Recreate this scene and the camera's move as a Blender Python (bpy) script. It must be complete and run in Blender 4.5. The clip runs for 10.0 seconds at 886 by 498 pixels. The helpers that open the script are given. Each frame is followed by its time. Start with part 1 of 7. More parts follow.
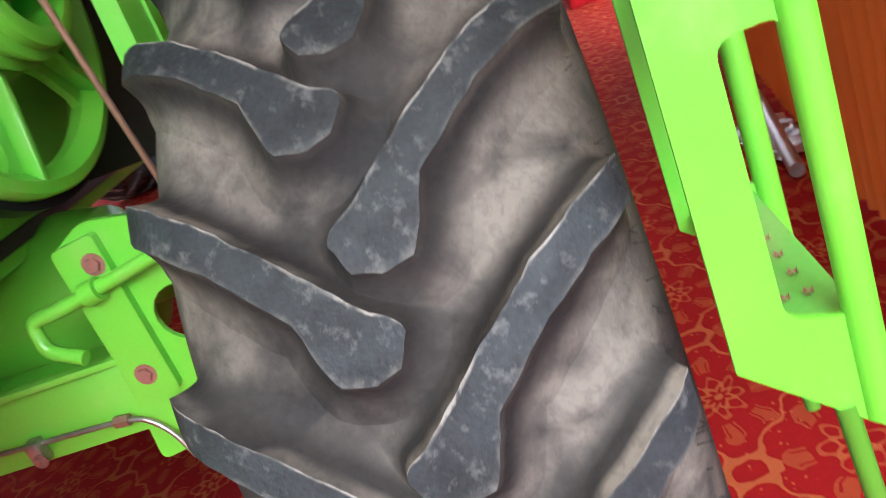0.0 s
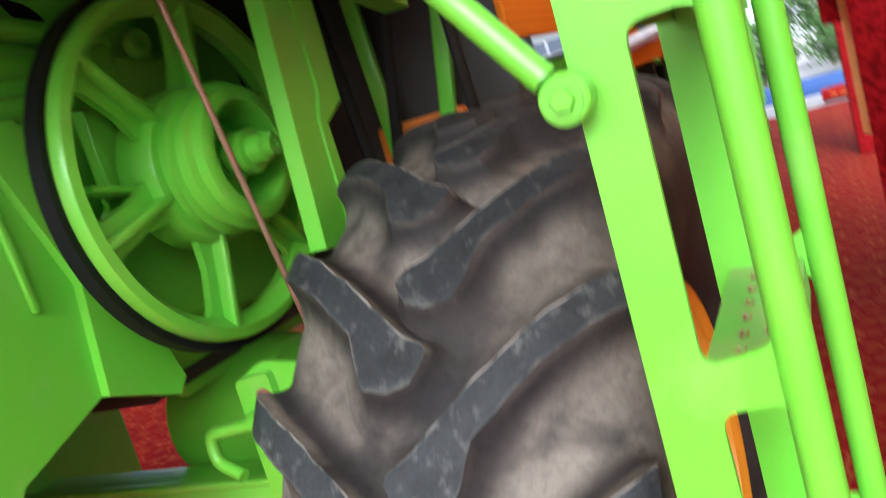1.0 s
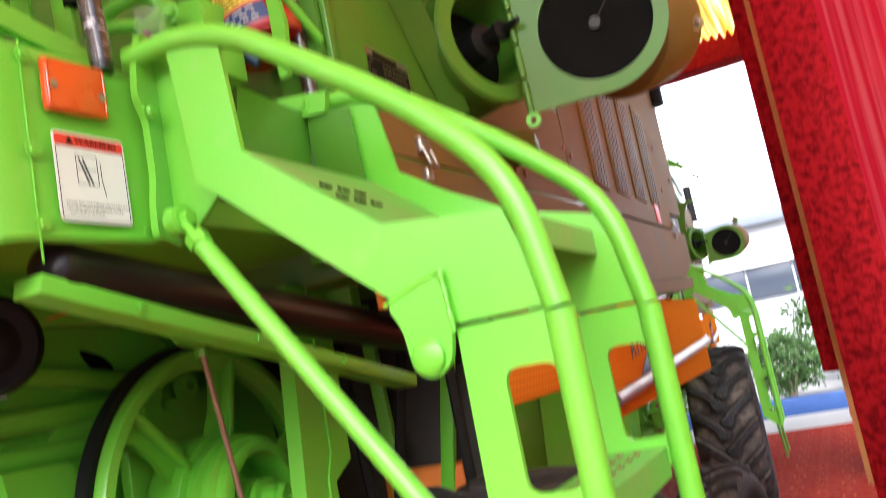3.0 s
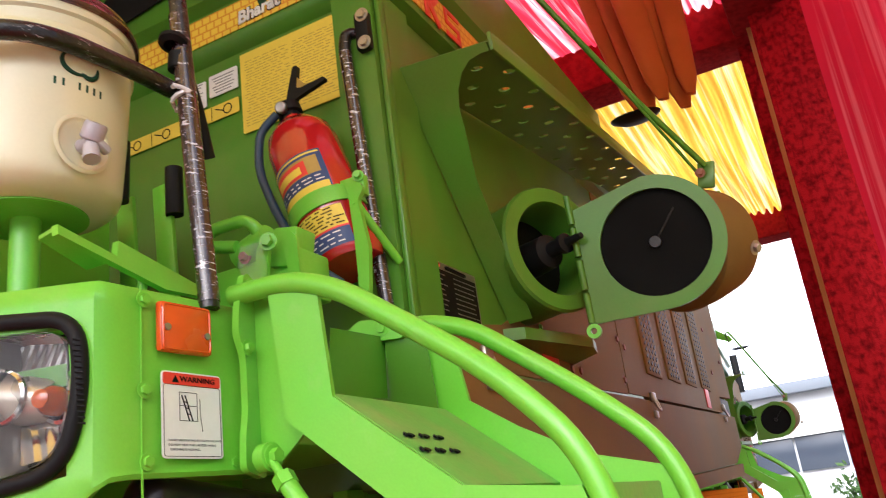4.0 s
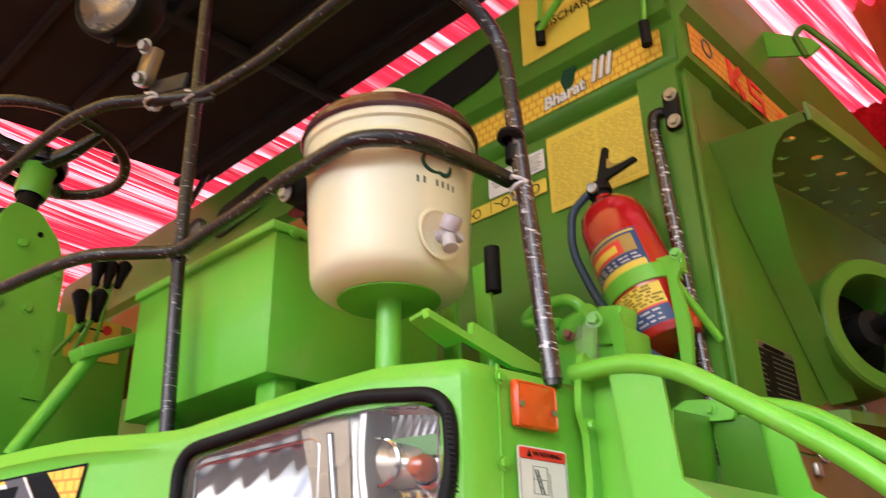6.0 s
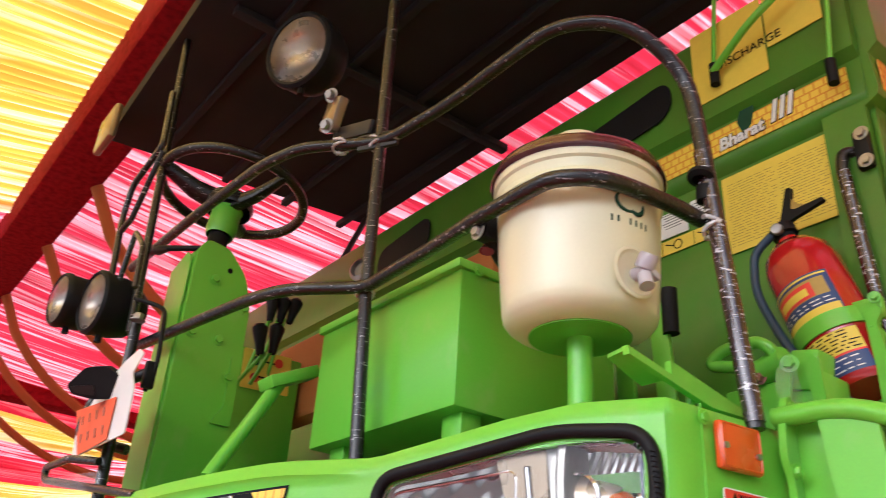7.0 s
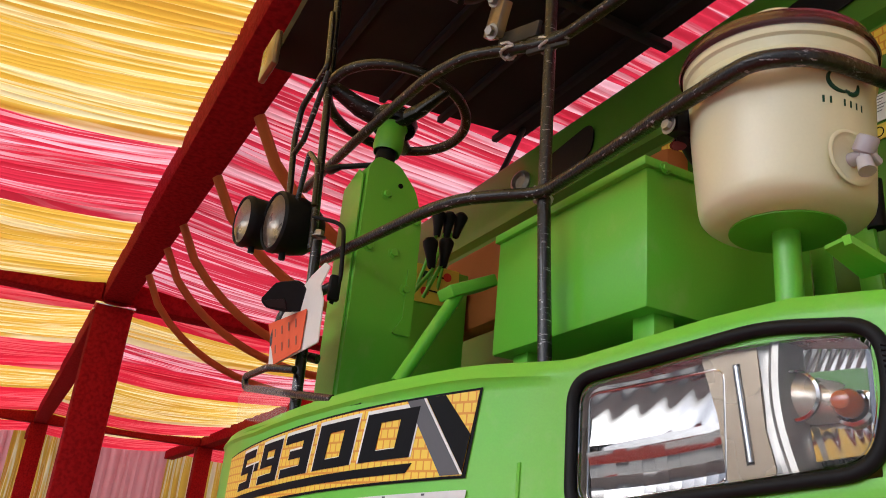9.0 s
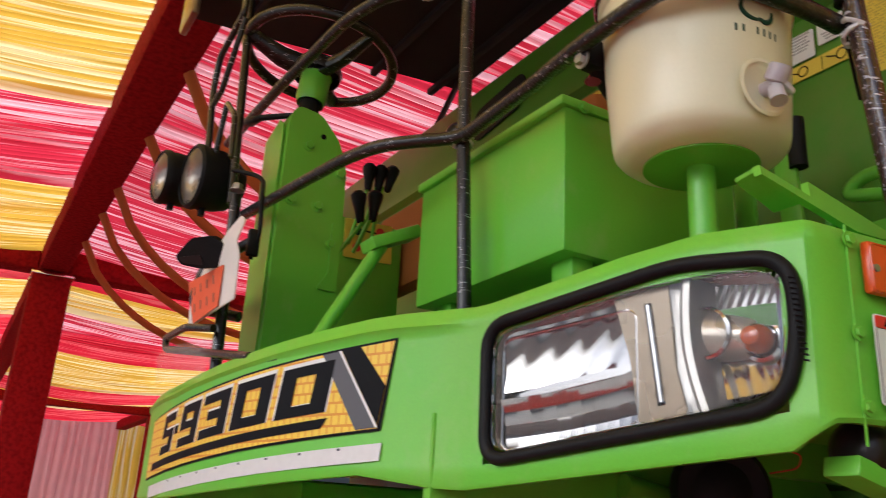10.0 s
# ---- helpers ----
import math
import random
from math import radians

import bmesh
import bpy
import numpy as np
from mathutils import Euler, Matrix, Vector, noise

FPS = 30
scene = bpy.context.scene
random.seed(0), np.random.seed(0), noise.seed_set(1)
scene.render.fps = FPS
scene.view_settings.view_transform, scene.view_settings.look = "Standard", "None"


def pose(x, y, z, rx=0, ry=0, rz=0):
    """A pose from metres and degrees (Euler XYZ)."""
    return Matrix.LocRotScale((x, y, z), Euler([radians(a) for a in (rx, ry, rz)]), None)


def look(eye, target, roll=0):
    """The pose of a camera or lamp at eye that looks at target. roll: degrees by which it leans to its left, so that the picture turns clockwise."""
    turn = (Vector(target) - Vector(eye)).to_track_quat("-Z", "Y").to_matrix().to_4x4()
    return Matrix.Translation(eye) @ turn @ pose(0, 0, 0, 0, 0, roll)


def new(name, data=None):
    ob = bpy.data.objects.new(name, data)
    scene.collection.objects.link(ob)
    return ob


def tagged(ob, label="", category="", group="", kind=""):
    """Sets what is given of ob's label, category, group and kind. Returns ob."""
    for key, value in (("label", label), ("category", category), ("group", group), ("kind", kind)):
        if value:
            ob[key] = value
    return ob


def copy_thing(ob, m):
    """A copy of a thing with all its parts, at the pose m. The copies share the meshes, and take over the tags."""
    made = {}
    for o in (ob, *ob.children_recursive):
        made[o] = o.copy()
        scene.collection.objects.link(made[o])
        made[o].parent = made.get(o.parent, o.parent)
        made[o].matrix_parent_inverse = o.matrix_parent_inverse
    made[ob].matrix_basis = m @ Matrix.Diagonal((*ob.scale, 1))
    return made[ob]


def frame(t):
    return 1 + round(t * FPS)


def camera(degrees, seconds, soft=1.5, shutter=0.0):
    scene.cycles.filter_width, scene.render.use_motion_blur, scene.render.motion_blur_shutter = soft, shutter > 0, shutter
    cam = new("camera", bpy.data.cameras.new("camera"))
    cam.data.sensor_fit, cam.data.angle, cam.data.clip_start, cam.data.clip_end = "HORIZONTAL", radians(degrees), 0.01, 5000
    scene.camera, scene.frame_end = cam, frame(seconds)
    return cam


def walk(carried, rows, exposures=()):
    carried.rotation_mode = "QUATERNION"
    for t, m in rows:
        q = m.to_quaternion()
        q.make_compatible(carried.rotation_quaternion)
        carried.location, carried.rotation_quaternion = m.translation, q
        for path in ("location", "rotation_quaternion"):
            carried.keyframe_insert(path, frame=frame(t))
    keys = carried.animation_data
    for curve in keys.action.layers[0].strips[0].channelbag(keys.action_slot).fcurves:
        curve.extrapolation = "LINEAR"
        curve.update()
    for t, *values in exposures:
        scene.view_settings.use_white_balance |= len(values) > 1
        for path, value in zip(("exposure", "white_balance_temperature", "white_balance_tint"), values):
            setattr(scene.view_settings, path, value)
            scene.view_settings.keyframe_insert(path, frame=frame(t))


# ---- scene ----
cam = camera(56.15, 10.0, soft=0.8, shutter=0.4)
PATH = [
    (0.0, pose(0.282, -0.693, 1.381, 67.32, 21.17, 2.44)),
    (0.5, pose(0.414, -0.674, 1.438, 71.65, 19.92, 12.86)),
    (1.0, pose(0.542, -0.669, 1.514, 80.11, 16.21, 23.48)),
    (1.2, pose(0.581, -0.678, 1.547, 85.35, 12.73, 27.13)),
    (1.5, pose(0.630, -0.715, 1.624, 89.92, 11.36, 28.03)),
    (2.0, pose(0.672, -0.726, 1.633, 91.49, 12.04, 27.42)),
    (2.5, pose(0.697, -0.756, 1.634, 91.56, 11.84, 26.17)),
    (3.0, pose(0.742, -0.834, 1.710, 98.64, 10.78, 25.81)),
    (3.2, pose(0.757, -0.864, 1.755, 102.24, 10.25, 25.83)),
    (4.3, pose(0.753, -0.945, 1.848, 109.49, 6.19, 29.15)),
    (4.5, pose(0.750, -0.947, 1.849, 109.84, 5.99, 30.88)),
    (5.0, pose(0.734, -0.970, 1.846, 110.38, 5.02, 35.67)),
    (5.5, pose(0.703, -1.004, 1.843, 111.96, 3.40, 40.29)),
    (6.0, pose(0.687, -1.061, 1.859, 114.38, 1.14, 44.02)),
    (6.2, pose(0.682, -1.089, 1.862, 115.32, 0.16, 45.36)),
    (7.3, pose(0.616, -1.166, 1.824, 116.75, -4.34, 54.44)),
    (7.5, pose(0.606, -1.175, 1.824, 115.93, -4.73, 56.17)),
    (8.0, pose(0.593, -1.201, 1.820, 114.26, -5.46, 58.97)),
    (8.5, pose(0.578, -1.206, 1.811, 112.62, -5.58, 60.75)),
    (9.0, pose(0.566, -1.198, 1.807, 111.05, -5.29, 61.80)),
    (9.5, pose(0.548, -1.170, 1.802, 109.74, -4.64, 61.63)),
    (10.0, pose(0.542, -1.099, 1.806, 108.65, -3.04, 59.19)),
]
walk(cam, PATH, [(0.0, 1.62, 5060, 4), (1.0, 1.54, 5130, 4), (2.0, 1.32, 5350, 6), (2.5, 1.38, 5350, 7), (3.0, 1.55, 5400, 8), (4.5, 1.02, 5450, 8), (6.0, 1.22, 5350, 8), (7.5, 0.97, 5090, 6), (9.0, 0.45, 5230, 5), (10.0, 0.48, 5270, 5)])

# ---- light ----
world = bpy.data.worlds.new("daylight")
scene.world = world
world.use_nodes = True
wn = world.node_tree.nodes
sky = wn.new("ShaderNodeTexSky")
sky.sky_type, sky.sun_disc = "NISHITA", False
sky.sun_elevation, sky.sun_rotation = radians(40), radians(171)
sky.ozone_density = 0.0
sky.air_density, sky.dust_density = 0.35, 10.0
world.node_tree.links.new(sky.outputs[0], wn["Background"].inputs[0])
wn["Background"].inputs[1].default_value = 0.15
sun = new("sun", bpy.data.lights.new("sun", "SUN"))
sun.data.energy, sun.data.angle, sun.data.color = 1.0, radians(18), (1.0, 0.97, 0.93)
sun.matrix_world = look((0.9, -5.8, 5.2), (0.0, 0.0, 0.0))
scene.view_settings.exposure = 1.0


# ---- materials ----
def mat(name, base, rough=0.5, metal=0.0, coat=0.0, vary=0.12, scale=6.0, fine=90.0, bump=0.02, second=None, amount=0.3, rand=0.0, trans=0.0, spec=0.5):
    """A surface with broad stains, fine grain and a little relief."""
    m = bpy.data.materials.new(name)
    m.use_nodes = True
    n, l = m.node_tree.nodes, m.node_tree.links
    b = n["Principled BSDF"]
    tc = n.new("ShaderNodeTexCoord")
    big, small = n.new("ShaderNodeTexNoise"), n.new("ShaderNodeTexNoise")
    big.inputs["Scale"].default_value, big.inputs["Detail"].default_value = scale, 5
    small.inputs["Scale"].default_value, small.inputs["Detail"].default_value = fine, 3
    for t in (big, small):
        l.new(tc.outputs["Object"], t.inputs["Vector"])
    ramp = n.new("ShaderNodeValToRGB")
    ramp.color_ramp.elements[0].position, ramp.color_ramp.elements[1].position = 0.42, 0.68
    l.new(big.outputs["Fac"], ramp.inputs["Fac"])
    mix = n.new("ShaderNodeMix")
    mix.data_type = "RGBA"
    mix.inputs["A"].default_value = (*base, 1)
    other = second or [c * (1 - 2 * vary) for c in base]
    mix.inputs["B"].default_value = (*other, 1)
    sc = n.new("ShaderNodeMath")
    sc.operation = "MULTIPLY"
    sc.inputs[1].default_value = amount
    l.new(ramp.outputs["Color"], sc.inputs[0])
    l.new(sc.outputs[0], mix.inputs["Factor"])
    hsv = n.new("ShaderNodeHueSaturation")
    l.new(mix.outputs["Result"], hsv.inputs["Color"])
    mr = n.new("ShaderNodeMapRange")
    mr.inputs["To Min"].default_value, mr.inputs["To Max"].default_value = 1 - vary, 1 + vary
    l.new(small.outputs["Fac"], mr.inputs["Value"])
    if rand:
        oi = n.new("ShaderNodeObjectInfo")
        mr2 = n.new("ShaderNodeMapRange")
        mr2.inputs["To Min"].default_value, mr2.inputs["To Max"].default_value = 1 - rand, 1 + rand
        l.new(oi.outputs["Random"], mr2.inputs["Value"])
        mm = n.new("ShaderNodeMath")
        mm.operation = "MULTIPLY"
        l.new(mr.outputs[0], mm.inputs[0])
        l.new(mr2.outputs[0], mm.inputs[1])
        l.new(mm.outputs[0], hsv.inputs["Value"])
    else:
        l.new(mr.outputs[0], hsv.inputs["Value"])
    l.new(hsv.outputs["Color"], b.inputs["Base Color"])
    rr = n.new("ShaderNodeMapRange")
    rr.inputs["To Min"].default_value, rr.inputs["To Max"].default_value = max(0.02, rough * 0.75), min(1, rough * 1.3)
    l.new(big.outputs["Fac"], rr.inputs["Value"])
    l.new(rr.outputs[0], b.inputs["Roughness"])
    b.inputs["Metallic"].default_value, b.inputs["Specular IOR Level"].default_value = metal, spec
    b.inputs["Coat Weight"].default_value, b.inputs["Coat Roughness"].default_value = coat, 0.08
    if bump:
        bp = n.new("ShaderNodeBump")
        bp.inputs["Strength"].default_value, bp.inputs["Distance"].default_value = bump, 0.01
        l.new(small.outputs["Fac"], bp.inputs["Height"])
        l.new(bp.outputs["Normal"], b.inputs["Normal"])
    if trans:
        tr, ms = n.new("ShaderNodeBsdfTranslucent"), n.new("ShaderNodeMixShader")
        l.new(hsv.outputs["Color"], tr.inputs["Color"])
        ms.inputs["Fac"].default_value = trans
        l.new(b.outputs[0], ms.inputs[1])
        l.new(tr.outputs[0], ms.inputs[2])
        l.new(ms.outputs[0], n["Material Output"].inputs["Surface"])
    return m


GREEN = mat("green_paint", (0.158, 0.525, 0.025), 0.38, coat=0.16, vary=0.07, scale=4, fine=260, bump=0.03, second=(0.21, 0.48, 0.04), amount=0.5)
# darker copy of green_paint; the tank's and hood's shade is in this colour
GREEN2 = mat("green_paint_shaded", (0.08, 0.235, 0.0155), 0.38, coat=0.2, spec=0.3, vary=0.07, scale=3, fine=200, bump=0.03, second=(0.09, 0.165, 0.018), amount=0.75)
# green panels tinted tan: red carpet and cloth reflections are in the colour
GOLD = mat("tan_reflection_paint", (0.18, 0.112, 0.038), 0.55, metal=0.0, coat=0.0, spec=0.04, vary=0.08, scale=2, fine=160, bump=0.03, second=(0.26, 0.145, 0.05), amount=0.6)
ORANGE = mat("orange_paint", (0.72, 0.2, 0.015), 0.6, coat=0.0, vary=0.06, scale=5)
RIM = mat("yellow_rim_paint", (0.8, 0.35, 0.015), 0.35, coat=0.4, vary=0.06)
LUG = mat("tyre_lug_rubber", (0.026, 0.030, 0.033), 0.62, vary=0.4, scale=22, fine=150, bump=0.2, second=(0.015, 0.016, 0.018), amount=0.8, spec=0.3)
FLANK = mat("clean_black_rubber", (0.02, 0.0195, 0.019), 0.7, vary=0.35, scale=12, fine=90, bump=0.15, second=(0.07, 0.063, 0.053), amount=0.6, spec=0.2)
TYRE = mat("muddy_tyre_rubber", (0.022, 0.02, 0.0195), 0.75, vary=0.3, scale=9, fine=90, bump=0.22, second=(0.045, 0.04, 0.036), amount=0.7, spec=0.22)
BLACK = mat("black_rubber", (0.01, 0.01, 0.0105), 0.5, vary=0.2, spec=0.15)
WRAP = mat("film_wrapped_black_tube", (0.009, 0.007, 0.007), 0.3, coat=0.4, spec=0.35, vary=0.3, scale=30, fine=140, bump=0.3, second=(0.018, 0.018, 0.016), amount=0.6)
DARK = mat("dark_steel", (0.03, 0.026, 0.022), 0.55, vary=0.25)
PIPE = mat("dark_brown_pipe", (0.014, 0.009, 0.008), 0.35, coat=0.1, vary=0.2, spec=0.3)
STEEL = mat("dull_steel", (0.4, 0.38, 0.35), 0.4, metal=0.9, vary=0.2, fine=60)
RUST = mat("bolt_rust", (0.3, 0.13, 0.1), 0.6, metal=0.3, vary=0.2)
COPPER = mat("bare_rod", (0.32, 0.2, 0.13), 0.4, metal=0.6, vary=0.15)
CREAM = mat("cream_plastic", (0.73, 0.7, 0.46), 0.33, coat=0.25, vary=0.03, scale=3, fine=200, bump=0.006, second=(0.66, 0.65, 0.4), amount=0.4)
BROWN = mat("brown_plastic", (0.085, 0.022, 0.018), 0.25, coat=0.5, vary=0.15)
RED = mat("red_enamel", (0.42, 0.010, 0.010), 0.2, coat=0.8, vary=0.05)
WHITE = mat("white_sticker", (0.78, 0.78, 0.76), 0.4, vary=0.04)
YELLOW = mat("yellow_sticker", (0.8, 0.62, 0.06), 0.4, vary=0.05, scale=20)
CHROME = mat("chrome", (0.86, 0.86, 0.86), 0.06, metal=1.0, vary=0.03, bump=0.0)
AMBER = mat("amber_plastic", (0.66, 0.075, 0.004), 0.25, coat=0.6, vary=0.04)
GREY = mat("grey_decal", (0.085, 0.085, 0.095), 0.4, vary=0.05)
BLUE = mat("blue_label", (0.02, 0.05, 0.17), 0.35, vary=0.05)
INK = mat("black_ink", (0.008, 0.008, 0.009), 0.4, vary=0.1, spec=0.08)
DKGREEN = mat("dark_green_ink", (0.015, 0.06, 0.03), 0.45, vary=0.1, spec=0.2)
BEAMRED = mat("dark_red_cloth", (0.29, 0.008, 0.01), 0.8, vary=0.25, scale=26, fine=220, bump=0.3, second=(0.12, 0.004, 0.006), amount=0.6, spec=0.05)
DRAPE = mat("dark_red_patterned_cloth", (0.4, 0.010, 0.014), 0.8, vary=0.25, scale=30, fine=220, bump=0.3, second=(0.09, 0.003, 0.005), amount=0.8, spec=0.05)
REDCLOTH = mat("red_cloth", (0.72, 0.02, 0.045), 0.75, vary=0.08, scale=3, fine=300, bump=0.05, trans=0.8, spec=0.1)
PINKCLOTH = mat("pink_cloth", (0.7, 0.035, 0.07), 0.75, vary=0.08, scale=3, fine=300, bump=0.05, trans=0.8, spec=0.1)
YELCLOTH = mat("yellow_cloth", (0.78, 0.48, 0.05), 0.75, vary=0.08, scale=3, fine=300, bump=0.05, trans=0.8, spec=0.1)
ORCLOTH = mat("orange_cloth", (0.5, 0.14, 0.015), 0.75, vary=0.12, scale=5, fine=300, bump=0.05, trans=0.25)


def carpet_material():
    m = bpy.data.materials.new("patterned_red_carpet")
    m.use_nodes = True
    n, l = m.node_tree.nodes, m.node_tree.links
    b = n["Principled BSDF"]
    b.inputs["Roughness"].default_value = 0.95
    b.inputs["Specular IOR Level"].default_value = 0.05
    tc = n.new("ShaderNodeTexCoord")

    def math_(op, a, c=None):
        k = n.new("ShaderNodeMath")
        k.operation = op
        for i, v in enumerate((a, c)):
            if v is None:
                continue
            if isinstance(v, (int, float)):
                k.inputs[i].default_value = v
            else:
                l.new(v, k.inputs[i])
        return k.outputs[0]

    warp = n.new("ShaderNodeTexNoise")
    warp.inputs["Scale"].default_value = 14
    l.new(tc.outputs["Object"], warp.inputs["Vector"])
    add = n.new("ShaderNodeVectorMath")
    add.operation = "MULTIPLY_ADD"
    add.inputs[1].default_value = (0.04, 0.04, 0)
    l.new(warp.outputs["Color"], add.inputs[0])
    l.new(tc.outputs["Object"], add.inputs[2])
    sep = n.new("ShaderNodeSeparateXYZ")
    l.new(add.outputs[0], sep.inputs[0])
    x, y = sep.outputs[0], sep.outputs[1]
    cell = 0.46

    def flower(ox, oy, petals):
        u = math_("SUBTRACT", math_("FRACT", math_("ADD", math_("DIVIDE", x, cell), ox)), 0.5)
        v = math_("SUBTRACT", math_("FRACT", math_("ADD", math_("DIVIDE", y, cell * 1.3), oy)), 0.5)
        r = math_("SQRT", math_("ADD", math_("MULTIPLY", u, u), math_("MULTIPLY", v, v)))
        th = math_("ARCTAN2", v, u)
        wave = math_("COSINE", math_("MULTIPLY", th, petals))
        ring = math_("LESS_THAN", math_("ABSOLUTE", math_("SUBTRACT", r, math_("ADD", math_("MULTIPLY", wave, 0.03), 0.13))), 0.012)
        heart = math_("LESS_THAN", math_("ABSOLUTE", math_("SUBTRACT", r, math_("ADD", math_("MULTIPLY", wave, -0.02), 0.075))), 0.016)
        dot = math_("LESS_THAN", r, 0.025)
        span = math_("MULTIPLY", math_("GREATER_THAN", r, 0.2), math_("LESS_THAN", r, math_("ADD", math_("MULTIPLY", wave, 0.06), 0.28)))
        leaf_ = math_("MULTIPLY", span, math_("GREATER_THAN", wave, 0.15))
        vein = math_("MULTIPLY", math_("LESS_THAN", math_("ABSOLUTE", math_("SUBTRACT", wave, 0.62)), 0.12), math_("LESS_THAN", r, 0.29))
        leaf_ = math_("MULTIPLY", leaf_, math_("SUBTRACT", 1.0, vein))
        return math_("MAXIMUM", math_("MAXIMUM", math_("MULTIPLY", ring, 0.7), math_("MULTIPLY", leaf_, 0.5)), math_("MAXIMUM", heart, dot))

    k = 2 * math.pi / cell
    cx, cy = math_("COSINE", math_("MULTIPLY", x, k)), math_("COSINE", math_("MULTIPLY", y, k / 1.3))
    scal = math_("MULTIPLY", math_("COSINE", math_("MULTIPLY", x, 3 * k)), math_("COSINE", math_("MULTIPLY", y, 3 * k / 1.3)))
    lattice = math_("ABSOLUTE", math_("ADD", math_("ADD", cx, cy), math_("MULTIPLY", scal, 0.35)))
    line = math_("LESS_THAN", lattice, 0.1)
    vor = n.new("ShaderNodeTexVoronoi")
    vor.inputs["Scale"].default_value = 40
    l.new(add.outputs[0], vor.inputs["Vector"])
    sprigs = math_("MULTIPLY", math_("LESS_THAN", lattice, 0.8), math_("LESS_THAN", vor.outputs["Distance"], 0.16))
    mask = math_("MAXIMUM", math_("MAXIMUM", line, sprigs), math_("MAXIMUM", flower(0.5, 0.5, 8), flower(0.0, 0.0, 6)))
    grain = n.new("ShaderNodeTexNoise")
    grain.inputs["Scale"].default_value, grain.inputs["Detail"].default_value = 350, 2
    l.new(tc.outputs["Object"], grain.inputs["Vector"])
    wear = n.new("ShaderNodeTexNoise")
    wear.inputs["Scale"].default_value, wear.inputs["Detail"].default_value = 1.2, 4
    l.new(tc.outputs["Object"], wear.inputs["Vector"])
    mix = n.new("ShaderNodeMix")
    mix.data_type = "RGBA"
    mix.inputs["A"].default_value, mix.inputs["B"].default_value = (0.2, 0.0065, 0.0065, 1), (0.34, 0.115, 0.032, 1)
    l.new(math_("MULTIPLY", mask, 0.6), mix.inputs["Factor"])
    hsv = n.new("ShaderNodeHueSaturation")
    l.new(mix.outputs["Result"], hsv.inputs["Color"])
    l.new(math_("ADD", math_("MULTIPLY", grain.outputs["Fac"], 0.7), math_("ADD", math_("MULTIPLY", wear.outputs["Fac"], 0.5), 0.4)), hsv.inputs["Value"])
    l.new(hsv.outputs["Color"], b.inputs["Base Color"])
    bp = n.new("ShaderNodeBump")
    bp.inputs["Strength"].default_value, bp.inputs["Distance"].default_value = 0.5, 0.004
    l.new(grain.outputs["Fac"], bp.inputs["Height"])
    l.new(bp.outputs["Normal"], b.inputs["Normal"])
    return m


CARPET = carpet_material()


def glass(name, colour=(1, 1, 1), rough=0.0):
    m = bpy.data.materials.new(name)
    m.use_nodes = True
    b = m.node_tree.nodes["Principled BSDF"]
    b.inputs["Base Color"].default_value = (*colour, 1)
    b.inputs["Transmission Weight"].default_value, b.inputs["Roughness"].default_value, b.inputs["IOR"].default_value = 1.0, rough, 1.2
    return m


LENS = glass("clear_lens")


def film_material():
    """Thin clear wrapping film: mostly see-through, with a bright sheen."""
    m = mat("clear_film", (0.8, 0.79, 0.77), 0.18, coat=0.5, vary=0.2, scale=40, bump=0.2)
    n, l = m.node_tree.nodes, m.node_tree.links
    tr, ms = n.new("ShaderNodeBsdfTransparent"), n.new("ShaderNodeMixShader")
    ms.inputs["Fac"].default_value = 0.13
    l.new(tr.outputs[0], ms.inputs[1])
    l.new(n["Principled BSDF"].outputs[0], ms.inputs[2])
    l.new(ms.outputs[0], n["Material Output"].inputs["Surface"])
    return m


FILM = film_material()


def honey_material(name, base, line, coat=0.2):
    """Printed honeycomb of rounded blocks."""
    m = mat(name, base, 0.42, coat=coat, vary=0.04, spec=0.35)
    n, l = m.node_tree.nodes, m.node_tree.links
    hsv = next(q for q in n if q.type == "HUE_SAT")
    tc = next(q for q in n if q.type == "TEX_COORD")
    br = n.new("ShaderNodeTexBrick")
    br.inputs["Scale"].default_value = 20
    br.inputs["Row Height"].default_value = 0.42
    br.inputs["Mortar Size"].default_value = 0.045
    br.inputs["Mortar Smooth"].default_value = 0.0
    br.inputs["Color1"].default_value = br.inputs["Color2"].default_value = (1, 1, 1, 1)
    br.inputs["Mortar"].default_value = (0, 0, 0, 1)
    sp = n.new("ShaderNodeSeparateXYZ")
    ad = n.new("ShaderNodeMath")
    cb = n.new("ShaderNodeCombineXYZ")
    l.new(tc.outputs["Object"], sp.inputs[0])
    l.new(sp.outputs[0], ad.inputs[0])
    l.new(sp.outputs[1], ad.inputs[1])
    l.new(ad.outputs[0], cb.inputs[0])
    l.new(sp.outputs[2], cb.inputs[1])
    l.new(cb.outputs[0], br.inputs["Vector"])
    mx = n.new("ShaderNodeMix")
    mx.data_type = "RGBA"
    mx.inputs["A"].default_value = (*line, 1)
    l.new(br.outputs["Color"], mx.inputs["Factor"])
    l.new(hsv.outputs["Color"], mx.inputs["B"])
    l.new(mx.outputs["Result"], n["Principled BSDF"].inputs["Base Color"])
    return m


